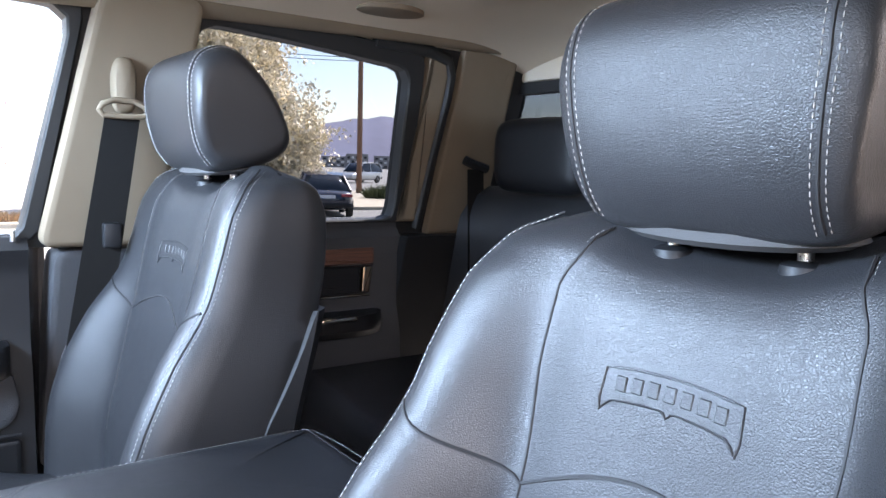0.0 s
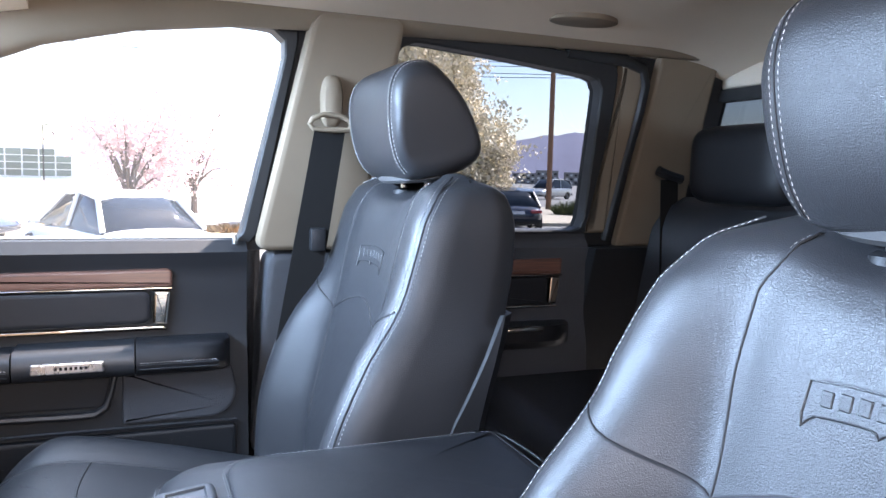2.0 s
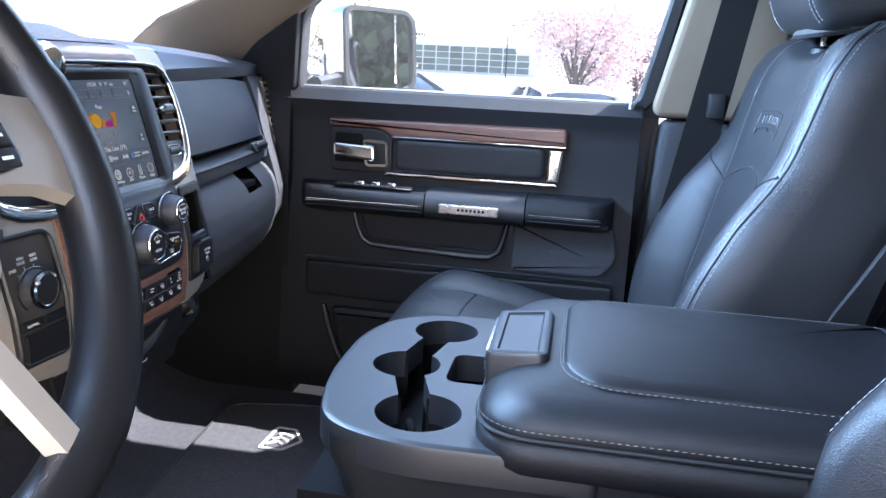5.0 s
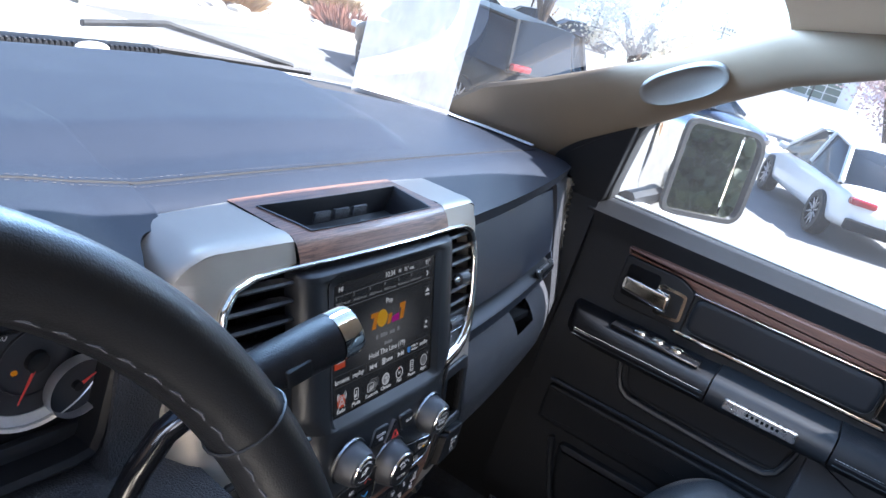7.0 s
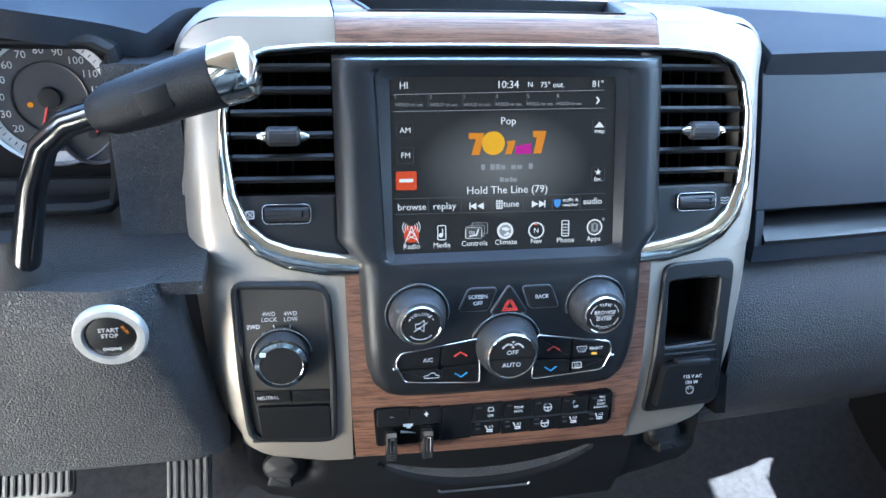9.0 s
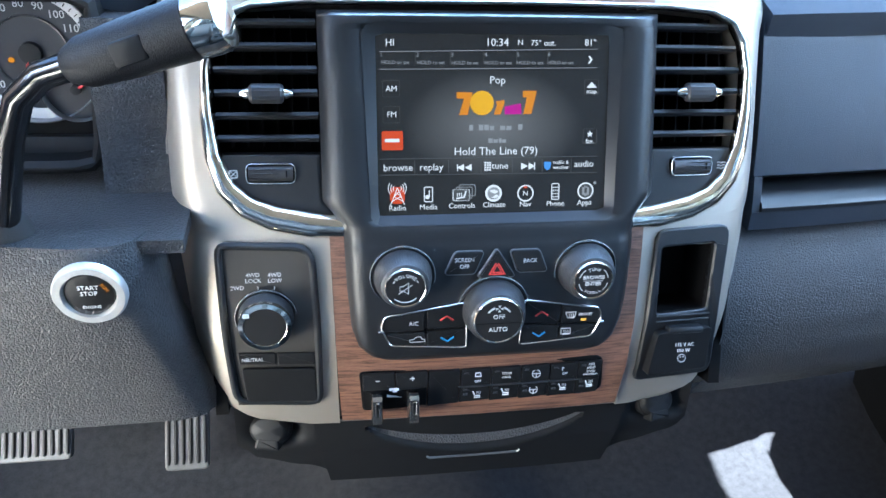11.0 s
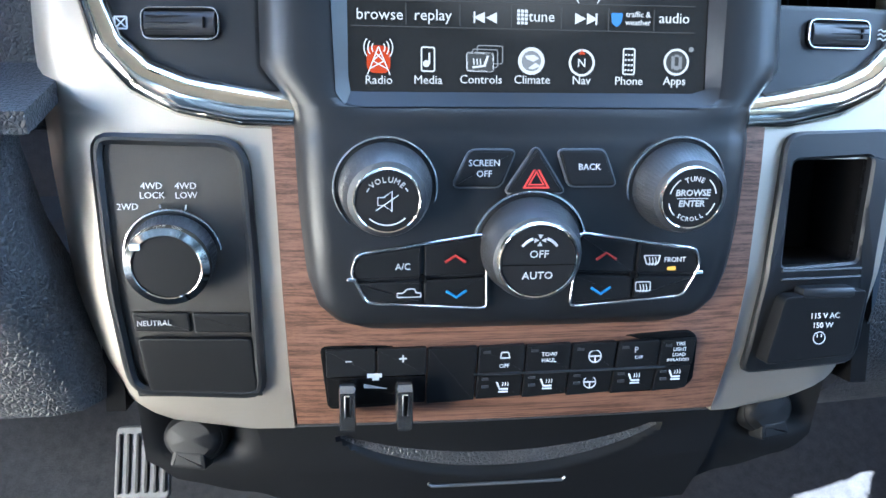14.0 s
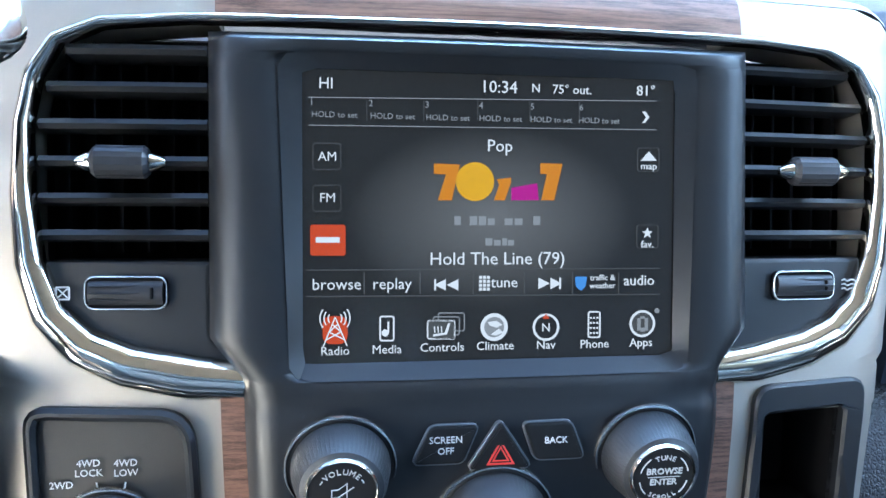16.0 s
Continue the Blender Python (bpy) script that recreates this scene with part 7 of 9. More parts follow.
# textured ledge along the windscreen, with its sensor pod
bm = bmesh.new()
sheet(bm, lambda x, f: pad(x, f) + Vector((0, 0, -0.006)), XS, span(0.735, 1.0, 10), (0, 0, -0.02))
ledge = part("windscreen_ledge", bm, LEDGE_GREY, dash, "grey grained ledge under the windscreen")
bm = bmesh.new()
box(bm, (0.015, 1.425, 0.796), (0.36, 0.034, 0.020), 0.006)
sp_ = part("sensor_bar", bm, PLASTIC, ledge, "ribbed grille with light sensor")
for k in range(43):
    bm = bmesh.new()
    box(bm, (-0.157 + k * 0.0082, 1.410, 0.800), (0.0035, 0.006, 0.014), 0.001, 1)
    part("grille_rib", bm, SATIN, sp_)
bm = bmesh.new()
loops = [[Vector((0.075 + 0.026 * s * math.cos(q), 1.407 - 0.005 * c, 0.801 + 0.009 * s * math.sin(q))) for q in (2 * math.pi * k / 20 for k in range(20))] for s, c in ((1, 0), (1, 0.6), (0.8, 1), (0.2, 1.2))]
rings(bm, loops)
part("sensor_lens", bm, PRINT, sp_, "small white sensor lens")

# passenger side: upper lid, groove, lower bin
def fascia(x, z, off=0.0):
    lean = max(-0.042, 0.28 * (min(z, 0.76) - 0.757))
    return Vector((x, dash_y(x) + off + lean, z - 0.055 * x * x * max(0, (z - 0.60) / 0.16)))


bm = bmesh.new()
sheet(bm, lambda x, z: fascia(x, z, 0.004 + 0.004 * ((z - 0.69) / 0.07) ** 2), span(0.236, 0.662, 24), span(0.634, 0.757, 10), (0, 0.02, 0))
lid = part("glove_lid", bm, VINYL, dash, "smooth black upper glove box lid", 50)
bm = bmesh.new()
sheet(bm, lambda x, z: fascia(x, z, 0.030), span(0.215, 0.70, 20), span(0.56, 0.77, 4), (0, 0.01, 0))
part("fascia_back", bm, RECESS, dash)
bm = bmesh.new()
sheet(bm, lambda x, z: fascia(x, z, lerp(z, [0.604, 0.608, 0.612, 0.622], [0.003, 0.002, 0.004, 0.026])), span(0.244, 0.655, 20), [0.604, 0.608, 0.612, 0.617, 0.622], (0, 0.02, 0))
part("grab_ledge", bm, SATIN, dash, "satin ledge under the glove lid")
bm = bmesh.new()
sheet(bm, lambda x, z: fascia(x, z, 0.004), span(0.236, 0.662, 20), [0.587, 0.592, 0.598, 0.6035], (0, 0.02, 0))
part("lid_edge", bm, VINYL, dash, "lower edge of the glove lid", 50)
for x0, x1 in ((0.236, 0.2435), (0.6555, 0.662)):
    bm = bmesh.new()
    sheet(bm, lambda x, z: fascia(x, z, 0.0045), (x0, x1), (0.6035, 0.615, 0.625, 0.634), (0, 0.02, 0))
    part("lid_end", bm, VINYL, dash)
bm = bmesh.new()
LOW_Z = [0.36, 0.38, 0.41, 0.44, 0.475, 0.51, 0.535, 0.555, 0.568, 0.575, 0.584]
LOW_Y = [0.085, 0.045, 0.010, -0.012, -0.024, -0.027, -0.022, -0.012, 0.000, 0.010, 0.018]


def lower(x, z):
    return fascia(x, z, lerp(z, LOW_Z, LOW_Y) + 0.05 * max(0, (x - 0.60) / 0.1) ** 2 * 0.3)


pocket = (0.45, 0.535)
xs = [0.215] + span(0.23, pocket[0], 10) + span(pocket[0] + 0.004, pocket[1], 6) + span(pocket[1] + 0.004, 0.715, 9)
rows = [[bm.verts.new(lower(x, z)) for z in span(0.36, 0.584, 30)] for x in xs]
for i in range(len(xs) - 1):
    for j in range(29):
        z = 0.36 + 0.224 * (j + 0.5) / 29
        if pocket[0] < (xs[i] + xs[i + 1]) / 2 < pocket[1] and z > 0.545:
            continue
        bm.faces.new((rows[i][j], rows[i + 1][j], rows[i + 1][j + 1], rows[i][j + 1]))
lowp = part("lower_bin", bm, PLASTIC_GRAIN, dash, "black lower glove compartment", 60)
bm = bmesh.new()
box(bm, (sum(pocket) / 2, dash_y(0.49) - 0.005, 0.552), (0.092, 0.07, 0.012), 0.002)
part("pocket", bm, RECESS, lowp)
bm = bmesh.new()
pb = rounded([(0.54, 0.6255), (0.648, 0.6215), (0.645, 0.6035), (0.555, 0.6075)], 0.006)
rings(bm, [[fascia(q.x, q.y + 0.055 * q.x ** 2 * max(0, (q.y - 0.60) / 0.16), 0.003 - h) for q in (inset(pb, d) if d else pb)] for d, h in ((0, 0), (0, 0.005), (0.0015, 0.0065))])
bdg = part("badge_plate", bm, STEEL, dash, "small metal badge plate")
for k in range(6):
    bm = bmesh.new()
    x = 0.568 + k * 0.0125
    box(bm, (x, dash_y(x) - 0.0445, 0.6145 - 0.002), (0.0085, 0.002, 0.0085), 0.0005, 1)
    part("badge_bar", bm, RECESS, bdg)

# end panels; the passenger side has an upright vent
END_Z = [0.40, 0.43, 0.47, 0.515, 0.56, 0.62, 0.68, 0.74, 0.757, 0.775]
END_OUT = [0.02, -0.03, -0.055, -0.058, -0.045, -0.025, -0.012, -0.002, 0.006, 0.03]
END_IN = [-0.02, -0.04, -0.056, -0.064, -0.052, -0.034, -0.018, -0.002, 0.004, 0.03]


def end_y(x, z):
    s = min(1.0, max(0.0, (x - 0.664) / 0.085))
    s = s * s * (3 - 2 * s)
    return 0.850 + 0.15 * x * x + lerp(z, END_Z, END_IN) * (1 - s) + lerp(z, END_Z, END_OUT) * s


for sx in (1, -1):
    bm = bmesh.new()
    sheet(bm, lambda x, z: (sx * x, end_y(x, z), z - 0.018 * max(0, (z - 0.70) / 0.075)), span(0.6645, 0.806, 16), span(0.40, 0.775, 40), (0, 0.05, 0))
    ep = part("end_panel", bm, PLASTIC_GRAIN, dash, "grained dashboard end panel", 60)
    if sx > 0:
        bm = bmesh.new()
        o = rounded([(0.764, 0.748), (0.788, 0.742), (0.799, 0.62), (0.802, 0.515), (0.786, 0.512), (0.779, 0.62)], 0.006)
        o2, i2 = resample(o, 90), resample(inset(o, 0.0030), 90)
        ev = lambda q, h: Vector((q.x, end_y(q.x, q.y) - h, q.y))
        rings(bm, [[ev(q, h) for q in p] for p, h in ((o2, -0.004), (o2, 0.005), (i2, 0.005), (i2, -0.004))], cyclic=True, cap=False)
        vt = part("end_vent", bm, CHROME, ep, "chrome-edged upright side vent")
        bm = bmesh.new()
        rings(bm, [[ev(q, -0.002) for q in i2], [ev(q, 0.0012) for q in i2]])
        part("vent_back", bm, RECESS, vt)
        for k in range(12):
            bm = bmesh.new()
            z = 0.730 - k * 0.0125
            x = lerp(z, [0.52, 0.62, 0.745], [0.7935, 0.789, 0.776])
            box(bm, (0, 0, 0), (0.017, 0.009, 0.0030), 0.0006, 1, Matrix.Translation(ev(Vector((x, z)), 0.003)) @ pose(0, 0, 0, 20, 0, 0))
            part("slat", bm, SILVER, vt)
# lower trim under the bin
bm = bmesh.new()
sheet(bm, lambda x, f: (x, 0.93 + 0.25 * f, 0.372 + 0.05 * f), span(-0.72, 0.72, 10), (0, 0.5, 1), (0, 0, 0.01))
part("underside", bm, PLASTIC, dash)
# driver side: knee panel with start button, column shroud
bm = bmesh.new()
sheet(bm, lambda x, z: (x, 0.752 + 0.22 * max(0, 0.56 - z) ** 1.2 + 0.4 * (x + 0.42) ** 2 * (1 if x < -0.42 else 0.15) - 0.015 * math.exp(-((x + 0.28) / 0.05) ** 2 - ((z - 0.597) / 0.05) ** 2) + 0.25 * max(0, z - 0.60), z) if x < -0.30 else (-0.30 + (x + 0.30) * (0.30 + lerp(z, [0.45, 0.50, 0.56, 0.625], [-0.206, -0.222, -0.238, -0.246])) / 0.078, 0.752 + 0.22 * max(0, 0.56 - z) ** 1.2 + 0.06 * (x + 0.42) ** 2 - 0.015 * math.exp(-((x + 0.28) / 0.05) ** 2 - ((z - 0.597) / 0.05) ** 2) + 0.25 * max(0, z - 0.60) + 6.0 * max(0, x + 0.24) ** 1.4, z),
      span(-0.72, -0.222, 40), span(0.464, 0.625, 24), (0, 0.03, 0))
knee = part("knee_panel", bm, PLASTIC_GRAIN, dash, "black knee panel below the column", 60)
bm = bmesh.new()
m = Matrix.Translation((-0.281, 0.742, 0.597)) @ pose(0, 0, 0, 90 + 8, 0, 0)
lathe(bm, [(0.0165, 0), (0.0240, 0), (0.0240, 0.004), (0.0225, 0.0062), (0.0180, 0.0062), (0.0165, 0.003)], m, 48)
st = part("start_button", bm, material("satin_pale_ring", (0.62, 0.62, 0.61), 0.4, metal=0.6, scale=60), knee, "engine start button in a pale satin ring")
bm = bmesh.new()
lathe(bm, [(0, 0.0), (0.0160, 0.0), (0.0155, 0.0035), (0.0135, 0.0045), (0, 0.0048)], m, 40)
sb = part("button_face", bm, PLASTIC, st)
for tx, dv, sz in (("START", 0.0062, 0.0046), ("STOP", 0.0015, 0.0046), ("ENGINE", -0.0098, 0.0034)):
    words(tx, sz, PRINT, st, m @ Matrix.Translation((0, dv, 0.0052)), "print")
words("RUN", 0.0034, ON_ORANGE, st, m @ Matrix.Translation((0.0105, 0.006, 0.0052)) @ pose(0, 0, 0, 0, 0, -60), "print")
bm = bmesh.new()
sheet(bm, lambda x, z: (x, 0.838 + 0.05 * (x + 0.25) - 0.25 * max(0, 0.66 - z), z), span(-0.286, -0.236, 4), span(0.598, 0.757, 8), (0, 0.05, 0))
part("hood_cheek", bm, PLASTIC_GRAIN, dash, "black side wall of the instrument hood")
bm = bmesh.new()
sheet(bm, lambda x, f: (x, 0.762 + 0.115 * f, 0.623 + 0.012 * f), span(-0.72, -0.222, 12), span(0, 1, 5), (0, 0, -0.01))
part("column_ledge", bm, PLASTIC_GRAIN, dash, "black grained ledge below the gauges")
# instrument cluster
cl = thing("instrument_cluster", pose(-0.43, 0.865, 0.72), "instrument cluster with white-ringed round gauges", "gauge cluster")
bm = bmesh.new()
box(bm, (0, 0.012, -0.01), (0.34, 0.02, 0.14), 0.004)
part("cluster_panel", bm, PLASTIC, cl)
bm = bmesh.new()
o = rounded([(-0.165, 0.056), (0.158, 0.056), (0.146, -0.078), (-0.165, -0.078)], 0.02)
frame_plate(bm, resample(o, 60), resample(inset(o, 0.01), 60), 0, 0.03, 0.004)
for v in bm.verts:
    v.co = Vector((v.co.x, 0.004 - v.co.z, v.co.y))
part("cluster_bezel", bm, PLASTIC, cl, "black cluster bezel")
RING = material("pale_gauge_ring", (0.66, 0.665, 0.67), 0.5, metal=0.0, scale=50)
BEZEL = material("satin_gauge_bezel", (0.60, 0.60, 0.60), 0.3, metal=0.9, scale=50)
DIAL = material("dark_grey_dial", (0.030, 0.032, 0.038), 0.55, scale=50)


def gauge(gx, gz, r, off, numerals, needle):
    """A round gauge in the cluster, facing the driver."""
    m = Matrix.Translation((gx, off, gz)) @ pose(0, 0, 0, 90, 0, 0)
    bm = bmesh.new()
    lathe(bm, [(r * 0.945, 0), (r, 0), (r, 0.006), (r * 0.975, 0.008), (r * 0.945, 0.006)], m, 64)
    g = part("gauge", bm, BEZEL, cl, "round gauge with satin metal bezel")
    bm = bmesh.new()
    lathe(bm, [(0, 0.0), (r * 0.95, 0.0), (r * 0.95, 0.0012), (0, 0.0012)], m, 64)
    part("gauge_face", bm, DIAL, g, "dark grey dial")
    if numerals:
        bm = bmesh.new()
        lathe(bm, [(r * 0.80, 0.001), (r * 0.945, 0.001), (r * 0.945, 0.0034), (r * 0.80, 0.0024)], m, 64)
        part("tick_ring", bm, RING, g, "pale grey tick ring")
        for k in range(41):
            a = radians(236 - k * 6.4)
            bm = bmesh.new()
            box(bm, (r * (0.865 if k % 4 else 0.870), 0, 0.0034), (r * (0.05 if k % 4 else 0.10), 0.0006, 0.0012), 0, 1, m @ pose(0, 0, 0, 0, 0, math.degrees(a)))
            part("tick", bm, RECESS, g)
        for v in range(20, 121, 10):
            a = radians(222 - (v - 20) * 2.13)
            words(str(v), 0.0078, PRINT, g, m @ Matrix.Translation((r * 0.675 * math.cos(a), r * 0.675 * math.sin(a), 0.0016)), "numeral")
        bm = bmesh.new()
        lathe(bm, [(r * 0.50, 0.001), (r * 0.525, 0.001), (r * 0.525, 0.0030), (r * 0.50, 0.0026)], m, 64)
        part("inner_ring", bm, GUNMETAL, g, "thin grey inner ring")
        bm = bmesh.new()
        box(bm, (-r * 0.28, -r * 0.10, 0.0016), (0.0040, 0.0034, 0.0004), 0.0008, 1, m)
        part("warning_mark", bm, ON_ORANGE, g, "lit amber warning light")
    bm = bmesh.new()
    a = radians(needle)
    tube(bm, [m @ Vector((r * 0.12 * math.cos(a), r * 0.12 * math.sin(a), 0.004)), m @ Vector((r * 0.62 * math.cos(a), r * 0.62 * math.sin(a), 0.004))], [0.0013, 0.0006], 6)
    part("needle", bm, RED_PRINT, g, "red gauge needle")
    bm = bmesh.new()
    lathe(bm, [(0, 0.001), (r * 0.16, 0.001), (r * 0.15, 0.005), (0, 0.0056)], m, 24)
    part("hub", bm, PLASTIC, g)


gauge(0.100, 0.007, 0.051, 0.0, True, 250)
gauge(0.128, -0.018, 0.0235, -0.006, False, 30)
gauge(-0.10, 0.007, 0.051, 0.0, True, 250)
bm = bmesh.new()
box(bm, (0.0, 0.0, -0.066), (0.30, 0.008, 0.022), 0.003)
part("message_panel", bm, GUNMETAL, cl, "dark grey strip below the gauges")
# below the stack: socket panel and pocket
def foot_bottom(x):
    return smooth_lerp(abs(x), [0.0, 0.105, 0.150, 0.185, 0.205], [0.356, 0.358, 0.384, 0.396, 0.412])


def foot_y(x, z):
    return 0.789 + 0.6 * max(0, 0.40 - z) ** 1.2 + 0.10 * x * x + 0.012 * math.exp(-((abs(x) - 0.172) / 0.020) ** 4) * smooth_lerp(z, [0.410, 0.420, 0.46], [0, 1, 1])


bm = bmesh.new()
sheet(bm, lambda x, q: (x, foot_y(x, 0.452 + (foot_bottom(x) - 0.452) * q), 0.452 + (foot_bottom(x) - 0.452) * q), span(-0.205, 0.200, 55), span(0, 1, 18), (0, 0.03, 0))
foot = part("stack_foot", bm, PLASTIC, dash, "black panel at the foot of the stack", 50)


def crescent_low(x):
    return 0.4292 - 0.0275 * max(0.0, 1 - (x / 0.098) ** 2) ** 0.75


def cover_y(x, z):
    y = 0.784 + 0.35 * max(0, 0.405 - z) ** 1.2 + 0.12 * x * x
    low = crescent_low(x) - 0.009 * max(0.0, 1 - (x / 0.100) ** 2)
    if abs(x) < 0.0985 and z < 0.4295:
        y += 0.013 * smooth_lerp((z - low) / max(0.004, 0.4292 - low), [0, 0.25, 1], [0, 0.35, 1])
    return y


bm = bmesh.new()
rows_ = [0.4385, 0.436, 0.4330, 0.4300, 0.4290] + span(0.427, 0.386, 28) + [0.383, 0.377, 0.370, 0.364]
sheet(bm, lambda x, z: (x * lerp(z, [0.36, 0.403, 0.44], [0.90, 0.955, 1.0]), cover_y(x, z), z), span(-0.141, 0.137, 80), rows_, (0, 0.012, 0))
cover = part("pocket_cover", bm, PLASTIC, foot, "smooth black flip-out pocket cover", 40)
bm = bmesh.new()
zq = lambda x, q: 0.4288 + (crescent_low(x) - 0.4288) * q
sheet(bm, lambda x, q: (x * lerp(zq(x, q), [0.36, 0.403, 0.44], [0.90, 0.955, 1.0]), cover_y(x, zq(x, q)) - 0.0016, zq(x, q)), span(-0.096, 0.096, 48), span(0, 1, 10), (0, 0.002, 0))
part("pocket_front", bm, PLASTIC_GRAIN, cover, "grained crescent finger recess", 60)
bm = bmesh.new()
tube(bm, [(x, cover_y(x, 0.4385) - 0.0008, 0.4388) for x in span(-0.139, 0.136, 20)], 0.0011, 6)
part("top_edge", bm, RIM_GREY, cover, "thin light upper edge")
bm = bmesh.new()
tube(bm, [(-0.043, cover_y(-0.043, 0.391) - 0.001, 0.3915)] + [(x, cover_y(x, 0.3895) - 0.0012, 0.3895) for x in span(-0.041, 0.039, 6)] + [(0.041, cover_y(0.041, 0.391) - 0.001, 0.3915)], 0.0011, 6)
part("pocket_lip", bm, RIM_GREY, cover, "thin grey finger lip")
for sx in (-1, 1):
    bm = bmesh.new()
    m = Matrix.Translation((-0.176 if sx < 0 else 0.166, 0.803 if sx < 0 else 0.802, 0.423 if sx < 0 else 0.426)) @ pose(0, 0, 0, 68, 0, 12 * sx)
    lathe(bm, [(0, 0), (0.0185, 0), (0.0190, 0.006), (0.0175, 0.0095), (0.0168, 0.0095), (0.0160, 0.0125), (0.013, 0.0150), (0, 0.0162)], m @ Matrix.Diagonal((1.0, 0.82, 1, 1)), 36)
    so = part("socket_cap", bm, PLASTIC, foot, "black power socket cap")
    bm = bmesh.new()
    plate(bm, rounded([Vector(p) for p in ((-0.011, -0.0170), (0.011, -0.0170), (0.009, -0.006), (-0.009, -0.006))], 0.003), 0.004, 0.0155, 0.002)
    tb = part("socket_tab", bm, PLASTIC, so, "black pull tab")
    tb.matrix_basis = m
    if sx < 0:
        words("12V DC", 0.0050, PRINT, tb, m @ Matrix.Translation((0.0, -0.0105, 0.0160)), "print", bold=0.00012)
        bm = bmesh.new()
        box(bm, (0.001, -0.0142, 0.0157), (0.013, 0.0016, 0.0003))
        part("print", bm, PRINT, tb).matrix_basis = m

# ---- steering wheel ----
WHEEL = Matrix.Translation((-0.558, 0.604, 0.730)) @ pose(0, 0, 0, 63, 0, 0)
wheel = thing("steering_wheel", WHEEL, "black leather steering wheel with silver spokes", "steering wheel")
bm = bmesh.new()
N = 120
R0 = 0.2130
loops = []
for k in range(N):
    a = 2 * math.pi * k / N
    r = 0.0192 + (0.002 if math.sin(a) < 0.2 and abs(math.cos(a)) > 0.5 else 0)
    c = Vector((math.cos(a), math.sin(a), 0))
    loops.append([c * (R0 + r * math.cos(q)) + Vector((0, 0, r * 1.05 * math.sin(q))) for q in (2 * math.pi * j / 16 for j in range(16))])
rings(bm, loops, cyclic=True, cap=False)
rim = part("rim", bm, RIM_LEATHER, wheel, "leather-wrapped rim", 70)
thread = bmesh.new()
pts = []
for k in range(0, 361, 2):
    a = radians(k)
    pts.append(Vector((math.cos(a) * (R0 - 0.0172), math.sin(a) * (R0 - 0.0172), 0.0082 + (0.0014 if (k // 2) % 2 else -0.0014))))
tube(thread, pts, 0.0006, 5)
tagged(part("stitching", thread, DARK_THREAD, rim, "dark laced stitching"), kind="stuff")
for a in (30, 150, 215, 325):
    bm = bmesh.new()
    q = radians(a)
    c = Vector((math.cos(q), math.sin(q), 0))
    t = Vector((-math.sin(q), math.cos(q), 0))
    tube(bm, [c * (R0 + 0.0199 * math.cos(p)) + Vector((0, 0, 0.0208 * math.sin(p))) for p in (2 * math.pi * j / 20 for j in range(20))], 0.0009, 5, closed=True)
    part("rim_seam", bm, SEAM, rim)
bm = bmesh.new()
loops = [[Vector((s * 0.082 * math.copysign(abs(math.cos(q)) ** 0.7, math.cos(q)), -0.012 + s * 0.068 * math.copysign(abs(math.sin(q)) ** 0.7, math.sin(q)), h)) for q in (2 * math.pi * k / 40 for k in range(40))] for s, h in ((0.95, -0.05), (1.0, 0.0), (0.96, 0.018), (0.85, 0.026), (0.5, 0.03), (0.1, 0.031))]
rings(bm, loops)
part("airbag_cover", bm, VINYL, wheel, "black airbag cover", 60)
for sx in (-1, 1):
    bm = bmesh.new()
    sec = lambda x, y0, y1, h: [Vector((sx * x, y0, h - 0.008)), Vector((sx * x, y0 + 0.004, h + 0.002)), Vector((sx * x, (y0 + y1) / 2, h + 0.005)), Vector((sx * x, y1 - 0.004, h + 0.002)), Vector((sx * x, y1, h - 0.008))]
    rings(bm, [sec(0.070, -0.040, 0.045, 0.014), sec(0.095, -0.038, 0.040, 0.015), sec(0.125, -0.034, 0.034, 0.013), sec(0.155, -0.038, 0.032, 0.010), sec(0.197, -0.052, 0.030, 0.003)])
    spoke = part("spoke", bm, SILVER, wheel, "satin silver spoke with buttons", 50)
    bm = bmesh.new()
    plate(bm, rounded([(sx * 0.090, 0.026), (sx * 0.136, 0.022), (sx * 0.141, -0.022), (sx * 0.094, -0.028)], 0.008), 0.005, 0.0215, 0.002)
    padb = part("button_pad", bm, GLOSS, spoke, "black button pad")
    for i in range(2):
        for j in range(3):
            bm = bmesh.new()
            box(bm, (sx * (0.104 + 0.021 * i), 0.012 - 0.0145 * j, 0.0225), (0.019, 0.0125, 0.003), 0.0012, 2)
            bt = part("button", bm, PLASTIC, padb)
            bm = bmesh.new()
            box(bm, (sx * (0.104 + 0.021 * i), 0.012 - 0.0145 * j, 0.0242), (0.009, 0.0022, 0.0003))
            part("print", bm, PRINT, bt)
    bm = bmesh.new()
    rings(bm, [[Vector((sx * x + dx, y, z)) for dx, z in ((-0.011, 0.0), (-0.009, 0.012), (0.009, 0.012), (0.011, 0.0))] for x, y, z in ((0.045, -0.06, 0), (0.062, -0.12, 0), (0.082, -0.188, 0))])
    part("lower_spoke", bm, SILVER, wheel, "satin silver lower spoke")
bm = bmesh.new()
lathe(bm, [(0, -0.22), (0.055, -0.22), (0.06, -0.06), (0.05, -0.04), (0, -0.04)], Matrix.Diagonal((1, 1, 1, 1)), 28)
part("column_shroud", bm, PLASTIC_GRAIN, wheel, "black steering column shroud")

